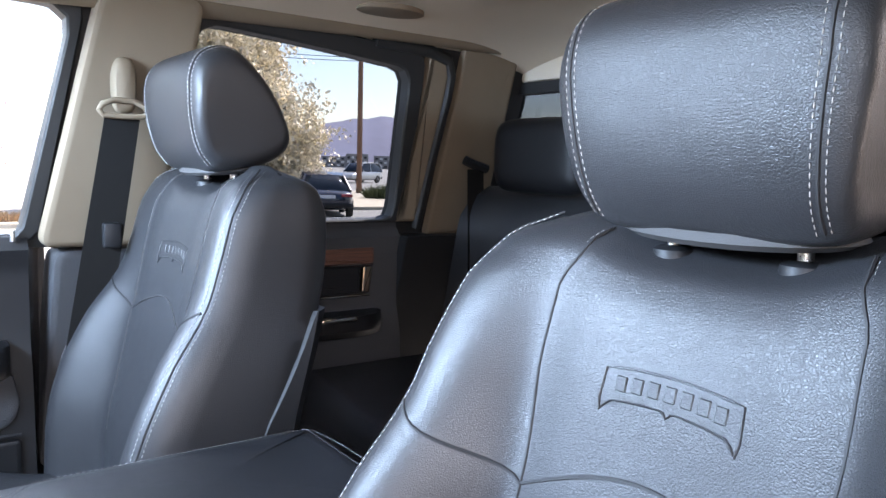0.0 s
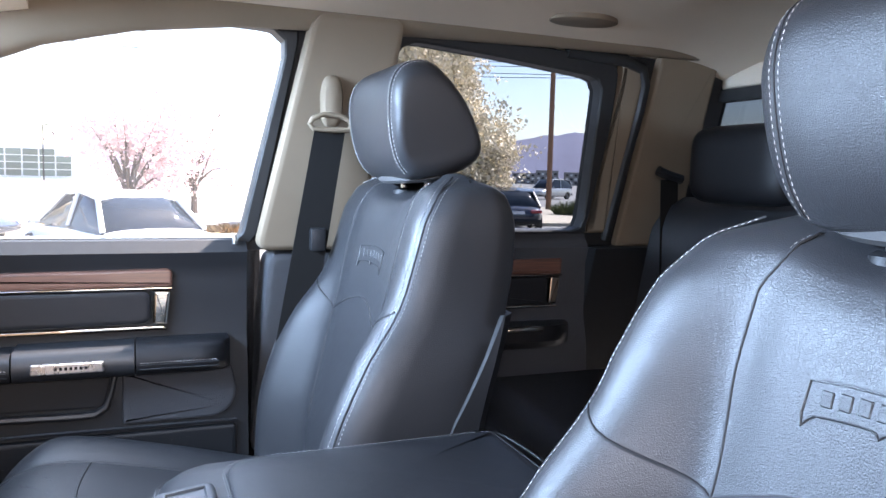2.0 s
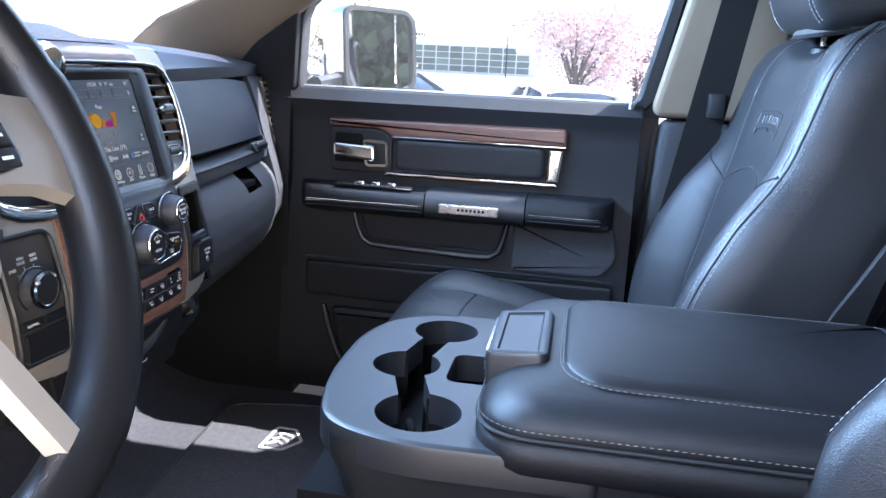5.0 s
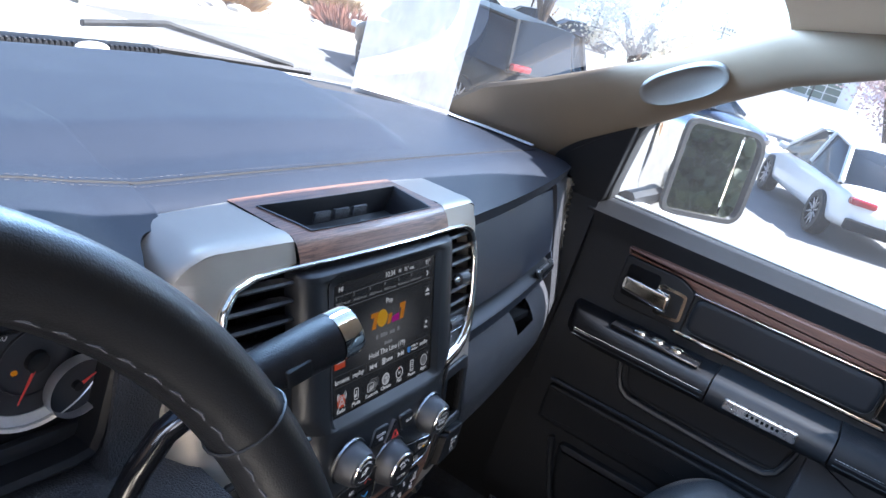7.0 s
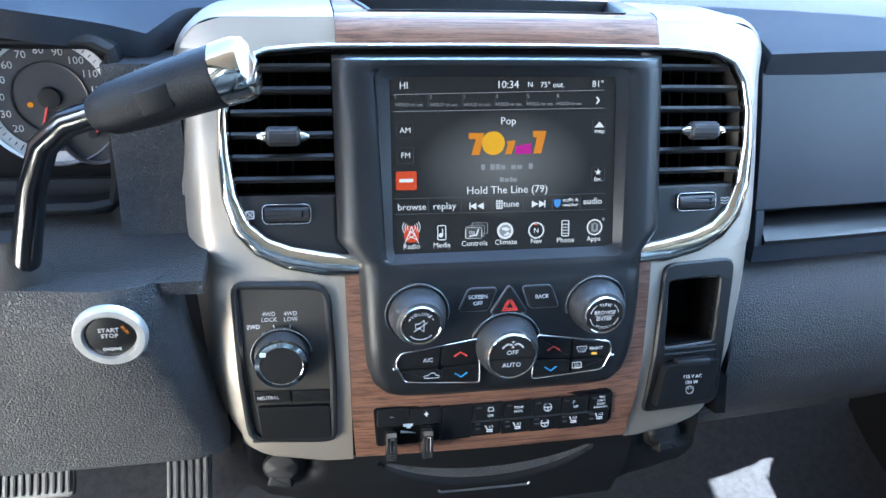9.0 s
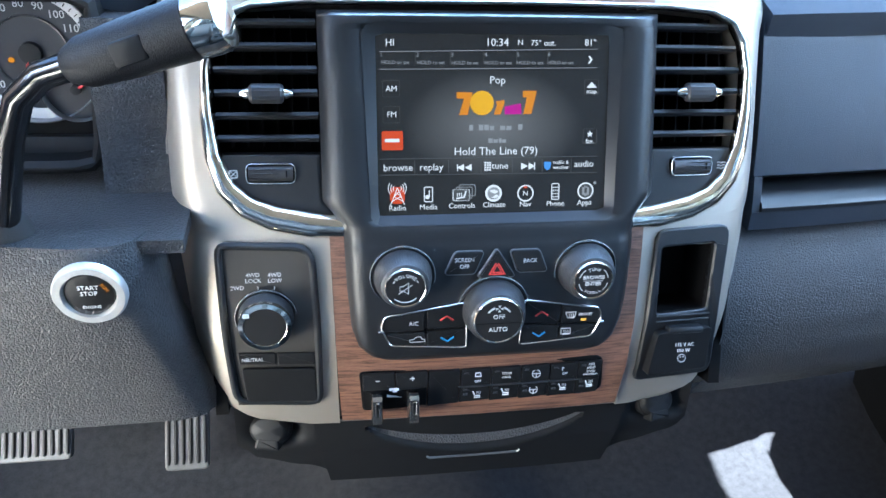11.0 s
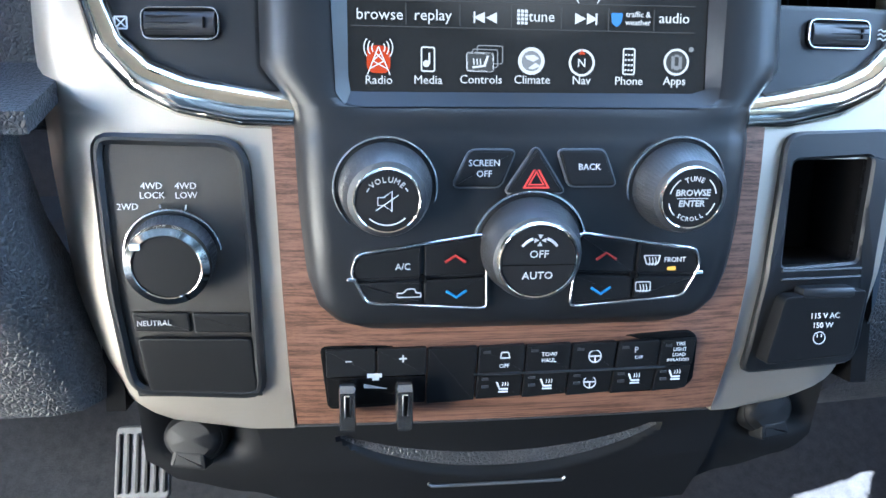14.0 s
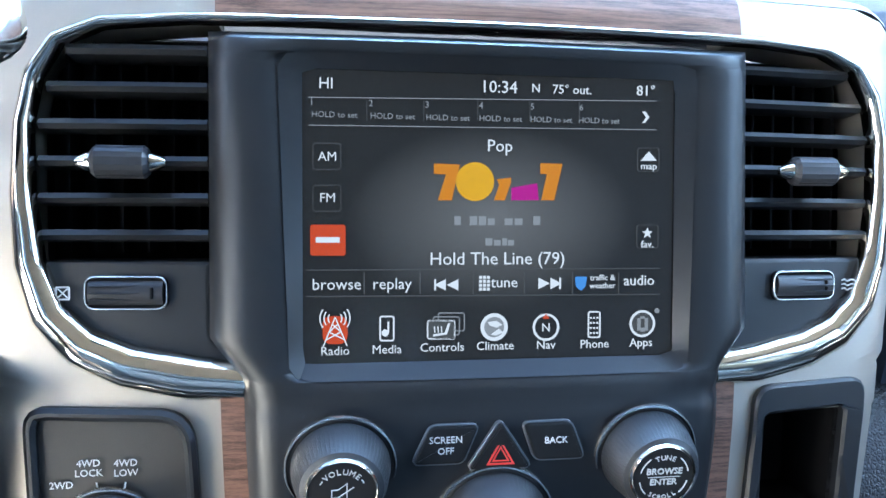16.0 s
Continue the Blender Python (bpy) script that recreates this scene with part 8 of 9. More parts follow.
# ---- column gear lever ----
lever = thing("gear_lever", pose(-0.325, 0.735, 0.60), "black column gear lever with chrome tip", "gear lever")
LO = pose(0.325, -0.735, -0.60)
bm = bmesh.new()
tube(bm, [LO @ Vector(p) for p in ((-0.342, 0.775, 0.615), (-0.330, 0.770, 0.66), (-0.320, 0.767, 0.695), (-0.308, 0.763, 0.722), (-0.290, 0.758, 0.738), (-0.262, 0.752, 0.7475))], [0.010, 0.0095, 0.009, 0.009, 0.009, 0.009], 14)
part("stalk", bm, GLOSS, lever, "glossy black bent stalk")
bm = bmesh.new()
tube(bm, [LO @ Vector(p) for p in ((-0.272, 0.755, 0.744), (-0.262, 0.752, 0.7475), (-0.235, 0.746, 0.757), (-0.205, 0.739, 0.768), (-0.194, 0.736, 0.772))], [0.011, 0.0155, 0.0175, 0.0185, 0.0187], 20)
grip = part("grip", bm, LEATHER_SMOOTH, lever, "dark grey gear lever grip", 50)
bm = bmesh.new()
tube(bm, [LO @ Vector(p) for p in ((-0.194, 0.736, 0.772), (-0.182, 0.7335, 0.7763), (-0.178, 0.7326, 0.7778), (-0.1765, 0.7323, 0.7784))], [0.0191, 0.0191, 0.0175, 0.013], 24)
part("cap", bm, CHROME, grip, "chrome end cap")
bm = bmesh.new()
box(bm, (0, 0, 0), (0.021, 0.005, 0.015), 0.002, 2, LO @ Matrix.Translation((-0.232, 0.7285, 0.7590)) @ pose(0, 0, 0, 0, -20, -10))
part("thumb_switch", bm, PLASTIC, grip)
bm = bmesh.new()
loops = [[LO @ Vector((-0.345 + r * math.cos(q), 0.777 + r * 0.8 * math.sin(q), z)) for q in (2 * math.pi * k / 20 for k in range(20))] for z, r in ((0.600, 0.030), (0.615, 0.026), (0.628, 0.024), (0.640, 0.018), (0.655, 0.013))]
rings(bm, loops)
part("boot", bm, LEATHER_GREY, lever, "soft black lever boot")

PEDAL = material("dull_aluminium", (0.11, 0.11, 0.113), 0.5, metal=0.5, scale=60)
# ---- pedals and floor mats ----
def pedal(name, c, w, h, tilt, label):
    p = thing(name, pose(*c, tilt, 0, 0), label, "pedal")
    bm = bmesh.new()
    plate(bm, rounded([(-w / 2, -h / 2), (w / 2, -h / 2), (w / 2, h / 2), (-w / 2, h / 2)], 0.008), -0.01, 0.0, 0.002)
    part("pad", bm, PEDAL, p, "ribbed metal pedal pad")
    n = int(w / 0.009)
    for k in range(n):
        bm = bmesh.new()
        box(bm, ((k - (n - 1) / 2) * w / n, 0, 0.002), (0.0035, h * 0.8, 0.004), 0.001, 1)
        part("rubber_rib", bm, RUBBER, p)
    bm = bmesh.new()
    tube(bm, [(0, 0.02, -0.01), (0, h * 0.8, -0.05), (0, h * 1.2, -0.02), (0, h * 2.0, 0.10)], 0.009, 8)
    part("arm", bm, RUBBER, p)


pedal("brake_pedal", (-0.515, 1.10, 0.185), 0.12, 0.060, 55, "metal-faced brake pedal with rubber ribs")
pedal("accelerator_pedal", (-0.326, 1.15, 0.122), 0.060, 0.082, 55, "metal-faced accelerator pedal with rubber ribs")
for sx in (-1, 1):
    bm = bmesh.new()
    poly = rounded([(sx * 0.20, 0.42), (sx * 0.19, 0.95), (sx * 0.68, 0.98), (sx * 0.72, 0.80), (sx * 0.70, 0.42)], 0.04)
    plate(bm, poly, 0.001, 0.012, 0.003)
    mat_ = tagged(part("floor_mat", bm, MAT_PILE), "black carpeted floor mat with bound edge", "floor mat", "front floor mats")
    bm = bmesh.new()
    tube(bm, [Vector((q.x, q.y, 0.010)) for q in poly], 0.004, 6, closed=True)
    part("bound_edge", bm, RUBBER, mat_)
    if sx > 0:
        bm = bmesh.new()
        o = rounded([(0.50, 0.835), (0.60, 0.83), (0.597, 0.785), (0.55, 0.755), (0.503, 0.785)], 0.008)
        frame_plate(bm, resample(o, 50), resample(inset(o, 0.006), 50), 0.011, 0.0145)
        em = part("woven_emblem", bm, STITCH, mat_, "woven grey emblem on the mat")
        for k in range(3):
            bm = bmesh.new()
            tube(bm, [(0.52 + 0.022 * k, 0.825 - 0.006 * k, 0.0135), (0.535 + 0.018 * k, 0.805, 0.0135), (0.522 + 0.02 * k, 0.79 - 0.004 * k, 0.0135)], 0.0035, 6)
            part("emblem_bar", bm, STITCH, em)

# ---- outside ----
SKYLIKE = material("bright_wall", (0.75, 0.74, 0.72), 0.8, scale=0.5)
WHITE_PAINT = material("white_car_paint", (0.80, 0.80, 0.79), 0.25, coat=0.6, scale=2)
DARK_PAINT = material("dark_blue_car_paint", (0.012, 0.018, 0.035), 0.22, coat=0.6, scale=2)
GREY_PAINT = material("dark_grey_car_paint", (0.008, 0.011, 0.013), 0.30, coat=0.0, spec=0.25, scale=2)
SILVER_PAINT = material("silver_car_paint", (0.50, 0.51, 0.52), 0.3, metal=0.6, coat=0.5, scale=2)
CAR_GLASS = material("dark_car_glass", (0.012, 0.018, 0.026), 0.06, spec=0.3, rough_var=0.02, scale=2)
TAIL = material("red_tail_light", (0.28, 0.02, 0.025), 0.15, coat=0.5)
ALLOY = material("alloy_wheel", (0.45, 0.45, 0.46), 0.3, metal=0.9)
BARK = material("grey_bark", (0.16, 0.13, 0.11), 0.9, scale=12, bump=0.8, bump_scale=60)
CREAM = material("cream_blossom", (0.86, 0.79, 0.62), 0.8, color2=(0.70, 0.60, 0.43), scale=1.2, fine=9)
PINK = material("pink_blossom", (0.76, 0.62, 0.61), 0.8, color2=(0.62, 0.44, 0.45), scale=1.2, fine=9)
DRY = material("dry_grass", (0.42, 0.27, 0.12), 0.9, color2=(0.25, 0.14, 0.06), scale=3, fine=30)
RUST = material("rusty_shrub", (0.34, 0.13, 0.075), 0.9, color2=(0.18, 0.08, 0.05), scale=3, fine=30)
LEAF = material("green_needles", (0.10, 0.12, 0.045), 0.7, color2=(0.035, 0.055, 0.02), scale=2, fine=20)
# blue distance haze is mixed into the ridge's base colours
HILL = material("haze_tinted_mountain", (0.15, 0.16, 0.23), 1.0, color2=(0.11, 0.11, 0.16), scale=0.004, fine=0.03)
POLE = material("brown_timber_pole", (0.20, 0.11, 0.07), 0.9, scale=3)
CONCRETE = material("pale_concrete", (0.50, 0.49, 0.46), 0.9, scale=2, fine=60)
SOIL = material("pale_gravel_bed", (0.42, 0.38, 0.31), 0.95, color2=(0.28, 0.24, 0.18), scale=2, fine=40)
BRICKISH = material("dark_apartment_wall", (0.16, 0.15, 0.15), 0.8, color2=(0.30, 0.29, 0.28), scale=0.3, fine=3)


def soft(ob):
    """Round off a coarse hull."""
    sd = ob.modifiers.new("soft", "SUBSURF")
    sd.levels = sd.render_levels = 2
    return ob


def car(name, m, label, paint, group="parked cars", tall=False, length=4.7, width=1.84):
    """A parked car, heading along local +y, standing on z = 0."""
    root = thing(name, m, label, "car", group)
    h = 1.72 if tall else 1.45
    belt = 1.02 if tall else 0.90
    w = width / 2
    L = length / 2
    st = [(-L, 0.55, 0.62), (-L + 0.06, 0.86, belt - 0.06), (-L + 0.5, 0.96, belt), (-0.6, 1.0, belt), (0.6, 1.0, belt - 0.02), (1.1, 0.99, belt - 0.06), (L - 0.6, 0.95, belt - 0.17), (L - 0.1, 0.86, belt - 0.30), (L, 0.6, belt - 0.42)]
    bm = bmesh.new()
    loops = []
    for y, f, zt in st:
        z0 = 0.22 if abs(y) < L - 0.2 else 0.34
        loops.append([Vector((x * f * w, y, z)) for x, z in ((-0.90, z0), (-1.0, z0 + 0.12), (-1.0, 0.62), (-0.97, zt - 0.05), (-0.86, zt), (0, zt + 0.035), (0.86, zt), (0.97, zt - 0.05), (1.0, 0.62), (1.0, z0 + 0.12), (0.90, z0))])
    rings(bm, loops)
    body = soft(part("body", bm, paint, root, "", 80))
    if tall:
        gs = [(-L + 0.10, 0.80, belt - 0.02), (-L + 0.35, 0.74, h - 0.05), (-0.5, 0.78, h), (0.5, 0.76, h - 0.02), (1.35, 0.78, belt - 0.04)]
    else:
        gs = [(-L + 0.62, 0.80, belt - 0.02), (-L + 1.25, 0.70, h - 0.10), (-0.35, 0.72, h), (0.25, 0.70, h - 0.02), (1.30, 0.80, belt - 0.06)]
    bm = bmesh.new()
    rings(bm, [[Vector((x * w, y, z)) for x, z in ((-0.93, belt - 0.06), (-0.90, belt), (-(f * 0.6 + 0.36), belt + (zt - belt) * 0.55), (-f - 0.01, zt - 0.04 * (zt > belt)), (-f * 0.6, zt + 0.03 * (zt > belt)), (f * 0.6, zt + 0.03 * (zt > belt)), (f + 0.01, zt - 0.04 * (zt > belt)), ((f * 0.6 + 0.36), belt + (zt - belt) * 0.55), (0.90, belt), (0.93, belt - 0.06))] for y, f, zt in gs])
    part("window_band", bm, CAR_GLASS, root, "dark glazed upper body", 60)
    bm = bmesh.new()
    mid = gs[1:4]
    sheet(bm, lambda f, k: (f * (mid[k][1] + 0.015) * w, mid[k][0], mid[k][2] + 0.012 + 0.03 * (1 - f * f)), span(-1, 1, 7), (0, 1, 2), (0, 0, -0.03))
    part("roof", bm, paint, root)
    for sx in (-1, 1):
        for k in (0, 1, 2):
            a, b = [(gs[0], gs[1]), (gs[3], gs[4]), (gs[2], gs[2])][k]
            bm = bmesh.new()
            if k < 2:
                tube(bm, [(sx * (0.90 if a[2] < belt + 0.01 else a[1] + 0.01) * w, a[0], a[2]), (sx * (0.90 if b[2] < belt + 0.01 else b[1] + 0.01) * w, b[0], b[2])], 0.045, 6)
            else:
                tube(bm, [(sx * (a[1] + 0.012) * w, a[0], a[2]), (sx * 0.91 * w, a[0] + 0.05, belt)], 0.035, 6)
            part("roof_pillar", bm, paint, root)
        for wy in (-L + 0.92, L - 0.92):
            bm = bmesh.new()
            mm = Matrix.Translation((sx * (w - 0.10), wy, 0.33)) @ pose(0, 0, 0, 0, sx * 90, 0)
            lathe(bm, [(0.20, -0.10), (0.32, -0.10), (0.335, -0.06), (0.335, 0.07), (0.32, 0.105), (0.22, 0.105)], mm, 32)
            ty = part("wheel", bm, RUBBER, root, "black tyre")
            bm = bmesh.new()
            lathe(bm, [(0, 0.06), (0.06, 0.09), (0.07, 0.075), (0.20, 0.05), (0.225, 0.10), (0.235, 0.10)], mm, 32)
            rm = part("rim", bm, RECESS, ty)
            for k in range(10):
                bm = bmesh.new()
                box(bm, (0.13, 0, 0.088), (0.19, 0.026, 0.02), 0.006, 1, mm @ pose(0, 0, 0, 0, 0, 36 * k))
                part("spoke", bm, ALLOY, ty)
        bm = bmesh.new()
        box(bm, (sx * w * 0.70, -L + 0.07, belt - (-0.02 if tall else 0.16)), (w * 0.40, 0.16, 0.10), 0.03)
        part("tail_light", bm, TAIL, root, "red tail light")
        bm = bmesh.new()
        box(bm, (sx * w * 0.68, L - 0.13, belt - 0.36), (w * 0.42, 0.2, 0.12), 0.03)
        part("headlight", bm, PRINT, root, "clear headlight")
        bm = bmesh.new()
        box(bm, (sx * (w + 0.07), 0.85, belt + 0.03), (0.16, 0.10, 0.11), 0.03)
        part("door_mirror", bm, paint, root)
    bm = bmesh.new()
    box(bm, (0, -L + 0.03, 0.42), (width * 0.86, 0.10, 0.16), 0.03)
    part("bumper", bm, PLASTIC, root)
    bm = bmesh.new()
    box(bm, (0, -L + 0.0, belt - 0.20), (0.52, 0.012, 0.11), 0.004)
    part("number_plate", bm, PRINT, root, "blank pale plate")
    return root


def clump_cloud(name, pts, size, mat, parent, seed, per=5):
    """Many small turned leaf cards round the given points, as one crown."""
    rng = np.random.default_rng(seed)
    vs, fs = [], []
    for p in pts:
        for _ in range(per):
            c = np.array(p) + rng.normal(0, size * 1.6, 3)
            a = rng.normal(0, 1, 3)
            a /= np.linalg.norm(a)
            b = np.cross(a, rng.normal(0, 1, 3))
            b /= np.linalg.norm(b)
            s = size * rng.uniform(0.5, 1.2)
            k = len(vs)
            vs += [tuple(c + a * s), tuple(c + b * s * 0.7), tuple(c - a * s), tuple(c - b * s * 0.7)]
            fs += [(k, k + 1, k + 2, k + 3)]
    me = bpy.data.meshes.new(name)
    me.from_pydata(vs, [], fs)
    me.materials.append(mat)
    ob = new(name, me)
    ob.parent = parent
    return ob


def tree(m, label, height, radius, leaf, seed, n=420, size=0.11, group="trees", lowest=0.30, cards=6):
    root = thing("tree", m, label, "tree", group)
    rng = np.random.default_rng(seed)
    bm = bmesh.new()
    tube(bm, [(0, 0, -0.1), (0.03, 0, height * 0.12), (0.0, 0.05, height * 0.24)], [height * 0.035, height * 0.028, height * 0.024], 10)
    part("trunk", bm, BARK, root)
    tips = []
    for k in range(16):
        a, up = rng.uniform(0, 6.28), rng.uniform(lowest, 1.0)
        r = radius * math.sqrt(max(0.05, 1 - (up * 1.0 - 0.35) ** 2)) * rng.uniform(0.6, 0.95) * (1.1 - 0.45 * up)
        end = Vector((r * math.cos(a), r * math.sin(a), height * up))
        base = Vector((0, 0.03, height * rng.uniform(0.16, 0.26)))
        mid = base.lerp(end, 0.5) + Vector((0, 0, height * 0.06))
        bm = bmesh.new()
        tube(bm, [base, base.lerp(mid, 0.6) + Vector((0, 0, 0.02)), mid, mid.lerp(end, 0.6), end], [height * 0.014, height * 0.011, height * 0.008, height * 0.005, height * 0.002], 6)
        part("limb", bm, BARK, root)
        tips += [(mid, end)] * 3
    pts = []
    for k in range(n):
        a, b = tips[rng.integers(len(tips))]
        p = a.lerp(b, rng.uniform(0.2, 1.08))
        d = rng.normal(0, radius * 0.16, 3)
        pts.append((p.x + d[0], p.y + d[1], max(height * (0.16 if lowest > 0.2 else 0.03), p.z + d[2])))
    clump_cloud("crown", pts, size, leaf, root, seed + 7, cards)
    return root


G = GROUND
car("sedan", pose(13.66, 0.75, G, 0, 0, -67), "white sedan parked in the sun", WHITE_PAINT)
car("suv", pose(11.17, 7.15, G, 0, 0, -22), "dark grey sport utility car with red tail lights", GREY_PAINT, tall=True)
car("sedan", pose(19.5, 5.2, G, 0, 0, 160), "dark blue car parked beyond the white sedan", DARK_PAINT)
car("sedan", pose(23.6, -12.0, G, 0, 0, -112), "dark blue hatchback parked beside the road", DARK_PAINT, length=4.2)
car("suv", pose(58, -33, G, 0, 0, 25), "silver car on the far road", SILVER_PAINT, tall=True)
for k in range(5):
    car("sedan", pose(30 + k * 4.2, 24 - k * 1.2, G, 0, 0, 200 + 4 * k), "car in a distant parking row", (SILVER_PAINT, DARK_PAINT, WHITE_PAINT, GREY_PAINT, DARK_PAINT)[k], "distant parking row")
tree(pose(27.5, -9.8, G), "tall tree full of cream blossom", 8.6, 3.7, CREAM, 3, 6400, 0.085, "blossom trees", 0.06, cards=14)
tree(pose(24.5, -7.0, G), "cream blossom tree beside the road", 7.2, 2.3, CREAM, 5, 3800, 0.085, "blossom trees", 0.06, cards=14)
tree(pose(28.5, 0.6, G), "small tree with pink blossom", 4.6, 2.9, PINK, 9, 2400, 0.06, "blossom trees", cards=9)
tree(pose(33.5, -1.9, G), "sparse tree with pale pink blossom", 4.6, 2.6, PINK, 12, 1200, 0.07, "blossom trees", cards=5)
tree(pose(26, 12.5, G), "bare young tree with few leaves", 5.5, 1.8, DRY, 15, 160, 0.05, "young trees", cards=3)
tree(pose(24.0, 8.2, G), "sparse tree with pale cream blossom", 5.2, 2.4, CREAM, 31, 1500, 0.07, "blossom trees", cards=6)
tree(pose(1.9, -9.6, G), "dark green conifer beside the lot", 6.0, 2.3, LEAF, 21, 3200, 0.15, "evergreen trees", 0.03, cards=7)
tree(pose(4.4, -11.5, G), "dark green evergreen tree", 6.5, 2.6, LEAF, 23, 2400, 0.17, "evergreen trees", 0.03, cards=6)
# dry grasses and beds
for k, (x, y, r, h) in enumerate(((9.2, 13.3, 0.9, 0.7), (11.4, 12.9, 0.9, 0.7), (16.9, 14.9, 1.1, 0.8), (21.5, -2.0, 0.7, 0.4), (23.0, -0.6, 0.6, 0.4), (31, -19, 1.2, 0.9), (11.2, 15.6, 1.1, 0.9), (14.4, 12.1, 1.0, 0.7), (19.5, 20.5, 1.4, 0.9), (14.0, 18.5, 1.0, 0.7))):
    root = thing("shrub", pose(x, y, G), "clump of dry tan ornamental grass" if k < 5 else "dark green low evergreen shrub" if k == 5 else "low rust-brown shrub in the gravel bed", "shrub", "shrubs")
    rng = np.random.default_rng(40 + k)
    vs, fs = [], []
    for _ in range(900):
        a, rr = rng.uniform(0, 6.28), r * math.sqrt(rng.uniform(0, 1))
        b = np.array([rr * math.cos(a) * 0.6, rr * math.sin(a) * 0.6, 0])
        t = b * 1.6 + np.array([rng.normal(0, 0.08), rng.normal(0, 0.08), h * rng.uniform(0.6, 1.05) * (1 - 0.3 * (rr / r) ** 2)])
        s = np.array([rng.normal(0, 0.02), rng.normal(0, 0.02), 0])
        i = len(vs)
        vs += [tuple(b - s), tuple(b + s), tuple((b + t) / 2 + s * 0.8 + [0, 0, 0.05]), tuple(t)]
        fs += [(i, i + 1, i + 2, i + 3)]
    me = bpy.data.meshes.new("blades")
    me.from_pydata(vs, [], fs)
    me.materials.append(DRY if k < 5 else LEAF if k == 5 else RUST)
    ob = new("blades", me)
    ob.parent = root
for nm, poly in (("planting_bed", [(7, 11.4), (18, 11.0), (26, 22), (22, 26), (7, 24)]), ("planting_bed", [(20.5, -6), (24.5, -6), (25, 3.5), (20.5, 3.5)]), ("planting_bed", [(24, -24), (40, -24), (34, -8), (26, -6)])):
    bm = bmesh.new()
    plate(bm, poly, G + 0.002, G + 0.13, 0.03)
    tagged(part(nm, bm, SOIL), "pale gravel planting bed with kerb", "ground", kind="structure")
# pale stones in the gravel bed ahead
rng = np.random.default_rng(77)
bm = bmesh.new()
for _ in range(420):
    x, y = rng.uniform(8, 20), rng.uniform(12, 22)
    r = rng.uniform(0.08, 0.28)
    made = bmesh.ops.create_icosphere(bm, subdivisions=1, radius=r)["verts"]
    for v in made:
        v.co = Vector((x + v.co.x * rng.uniform(0.8, 1.2), y + v.co.y * rng.uniform(0.8, 1.2), G + 0.13 + v.co.z * rng.uniform(0.4, 0.8)))
tagged(part("stones", bm, CONCRETE), "pale rounded stones in the gravel bed", "stones", kind="stuff")
# poles and cables
def mast(x, y, h, r, mat, label, lamp=False, base=0.0, name="street_lamp"):
    root = thing(name, pose(x, y, G), label, "pole", "poles")
    if base:
        bm = bmesh.new()
        lathe(bm, [(0, 0), (0.32, 0), (0.32, base), (0.30, base + 0.02), (0, base + 0.02)], n=24)
        part("footing", bm, CONCRETE, root, "round concrete footing")
    bm = bmesh.new()
    tube(bm, [(0, 0, base), (0, 0, h * 0.5), (0, 0, h)], [r, r * 0.9, r * 0.75], 10)
    part("pole", bm, mat, root)
    if lamp:
        for sx in (-1, 1):
            bm = bmesh.new()
            box(bm, (0, sx * 0.55, h + 0.03), (0.35, 0.85, 0.12), 0.03)
            part("lamp_head", bm, RECESS, root)


mast(19.5, -3.4, 9, 0.10, SKYLIKE, "white light mast on a concrete footing", False, 0.85, "light_mast")
mast(97, 22.0, 6.6, 0.09, RECESS, "double-headed parking lot lamp", True)
mast(99, 10.4, 6.5, 0.09, RECESS, "double-headed parking lot lamp", True)
for k in range(4):
    mast(62 + 6 * k, 46 - 5 * k, 6.5, 0.09, RECESS, "distant parking lot lamp", True)
mast(36.2, -20.6, 10.5, 0.16, POLE, "brown timber utility pole", name="utility_pole")
mast(34.0, 21.0, 11, 0.16, SKYLIKE, "tall pale utility pole", name="utility_pole")
wires = thing("power_line", pose(36.2, -20.6, G + 8), "slack overhead power cables", "cable")
for k, z in enumerate((-0.6, -0.15, 0.0, 0.5, 0.95)):
    bm = bmesh.new()
    tube(bm, [(-2.0 + 26.0 * f, 48.0 * f - 10 * (1 if k % 2 else 0.5), z + 1.2 * (2 * abs(f - 0.1)) ** 2 - 0.1) for f in span(-1.0, 2.0, 30)], 0.018, 5)
    part("cable", bm, RECESS, wires)
# arena-like hall with a glazed front
hall = thing("hall_building", pose(118, 21, G), "pale hall with arched roof and glazed front", "building")
bm = bmesh.new()
top = [(-14, 3.6), (-8, 4.3), (0, 4.5), (8, 4.1), (14, 3.2)]
for a in (0,):
    rings(bm, [[Vector((x, y, 0)) for y in (-14, -8, 0, 8, 14)] + [Vector((x, y, z + 0.5)) for y, z in top[::-1]] for x in (0, 10)])
part("wall", bm, SKYLIKE, hall)
PANE = material("green_glass_pane", (0.10, 0.13, 0.11), 0.1, scale=0.4, fine=4, piece=0.4)
for i in range(9):
    for j in range(4):
        y = -12.2 + i * 2.05
        z = 0.4 + j * 0.95
        if z + 0.8 > lerp(y, [p[0] for p in top], [p[1] for p in top]) + 0.2:
            continue
        bm = bmesh.new()
        box(bm, (-0.06, y + 1.0, z + 0.42), (0.1, 1.85, 0.82), 0.01, 1)
        part("pane", bm, PANE, hall)
for y in (7.6, 9.2, 10.8):
    bm = bmesh.new()
    box(bm, (-0.06, y, 1.3), (0.1, 0.9, 2.2), 0.01, 1)
    part("door", bm, PANE, hall)
sign = bmesh.new()
for k in range(9):
    box(sign, (-0.2, 4.0 + k * 0.42, 5.6), (0.1, 0.28, 0.5))
    box(sign, (-0.2, 4.6 + k * 0.30, 5.0), (0.1, 0.18, 0.3))
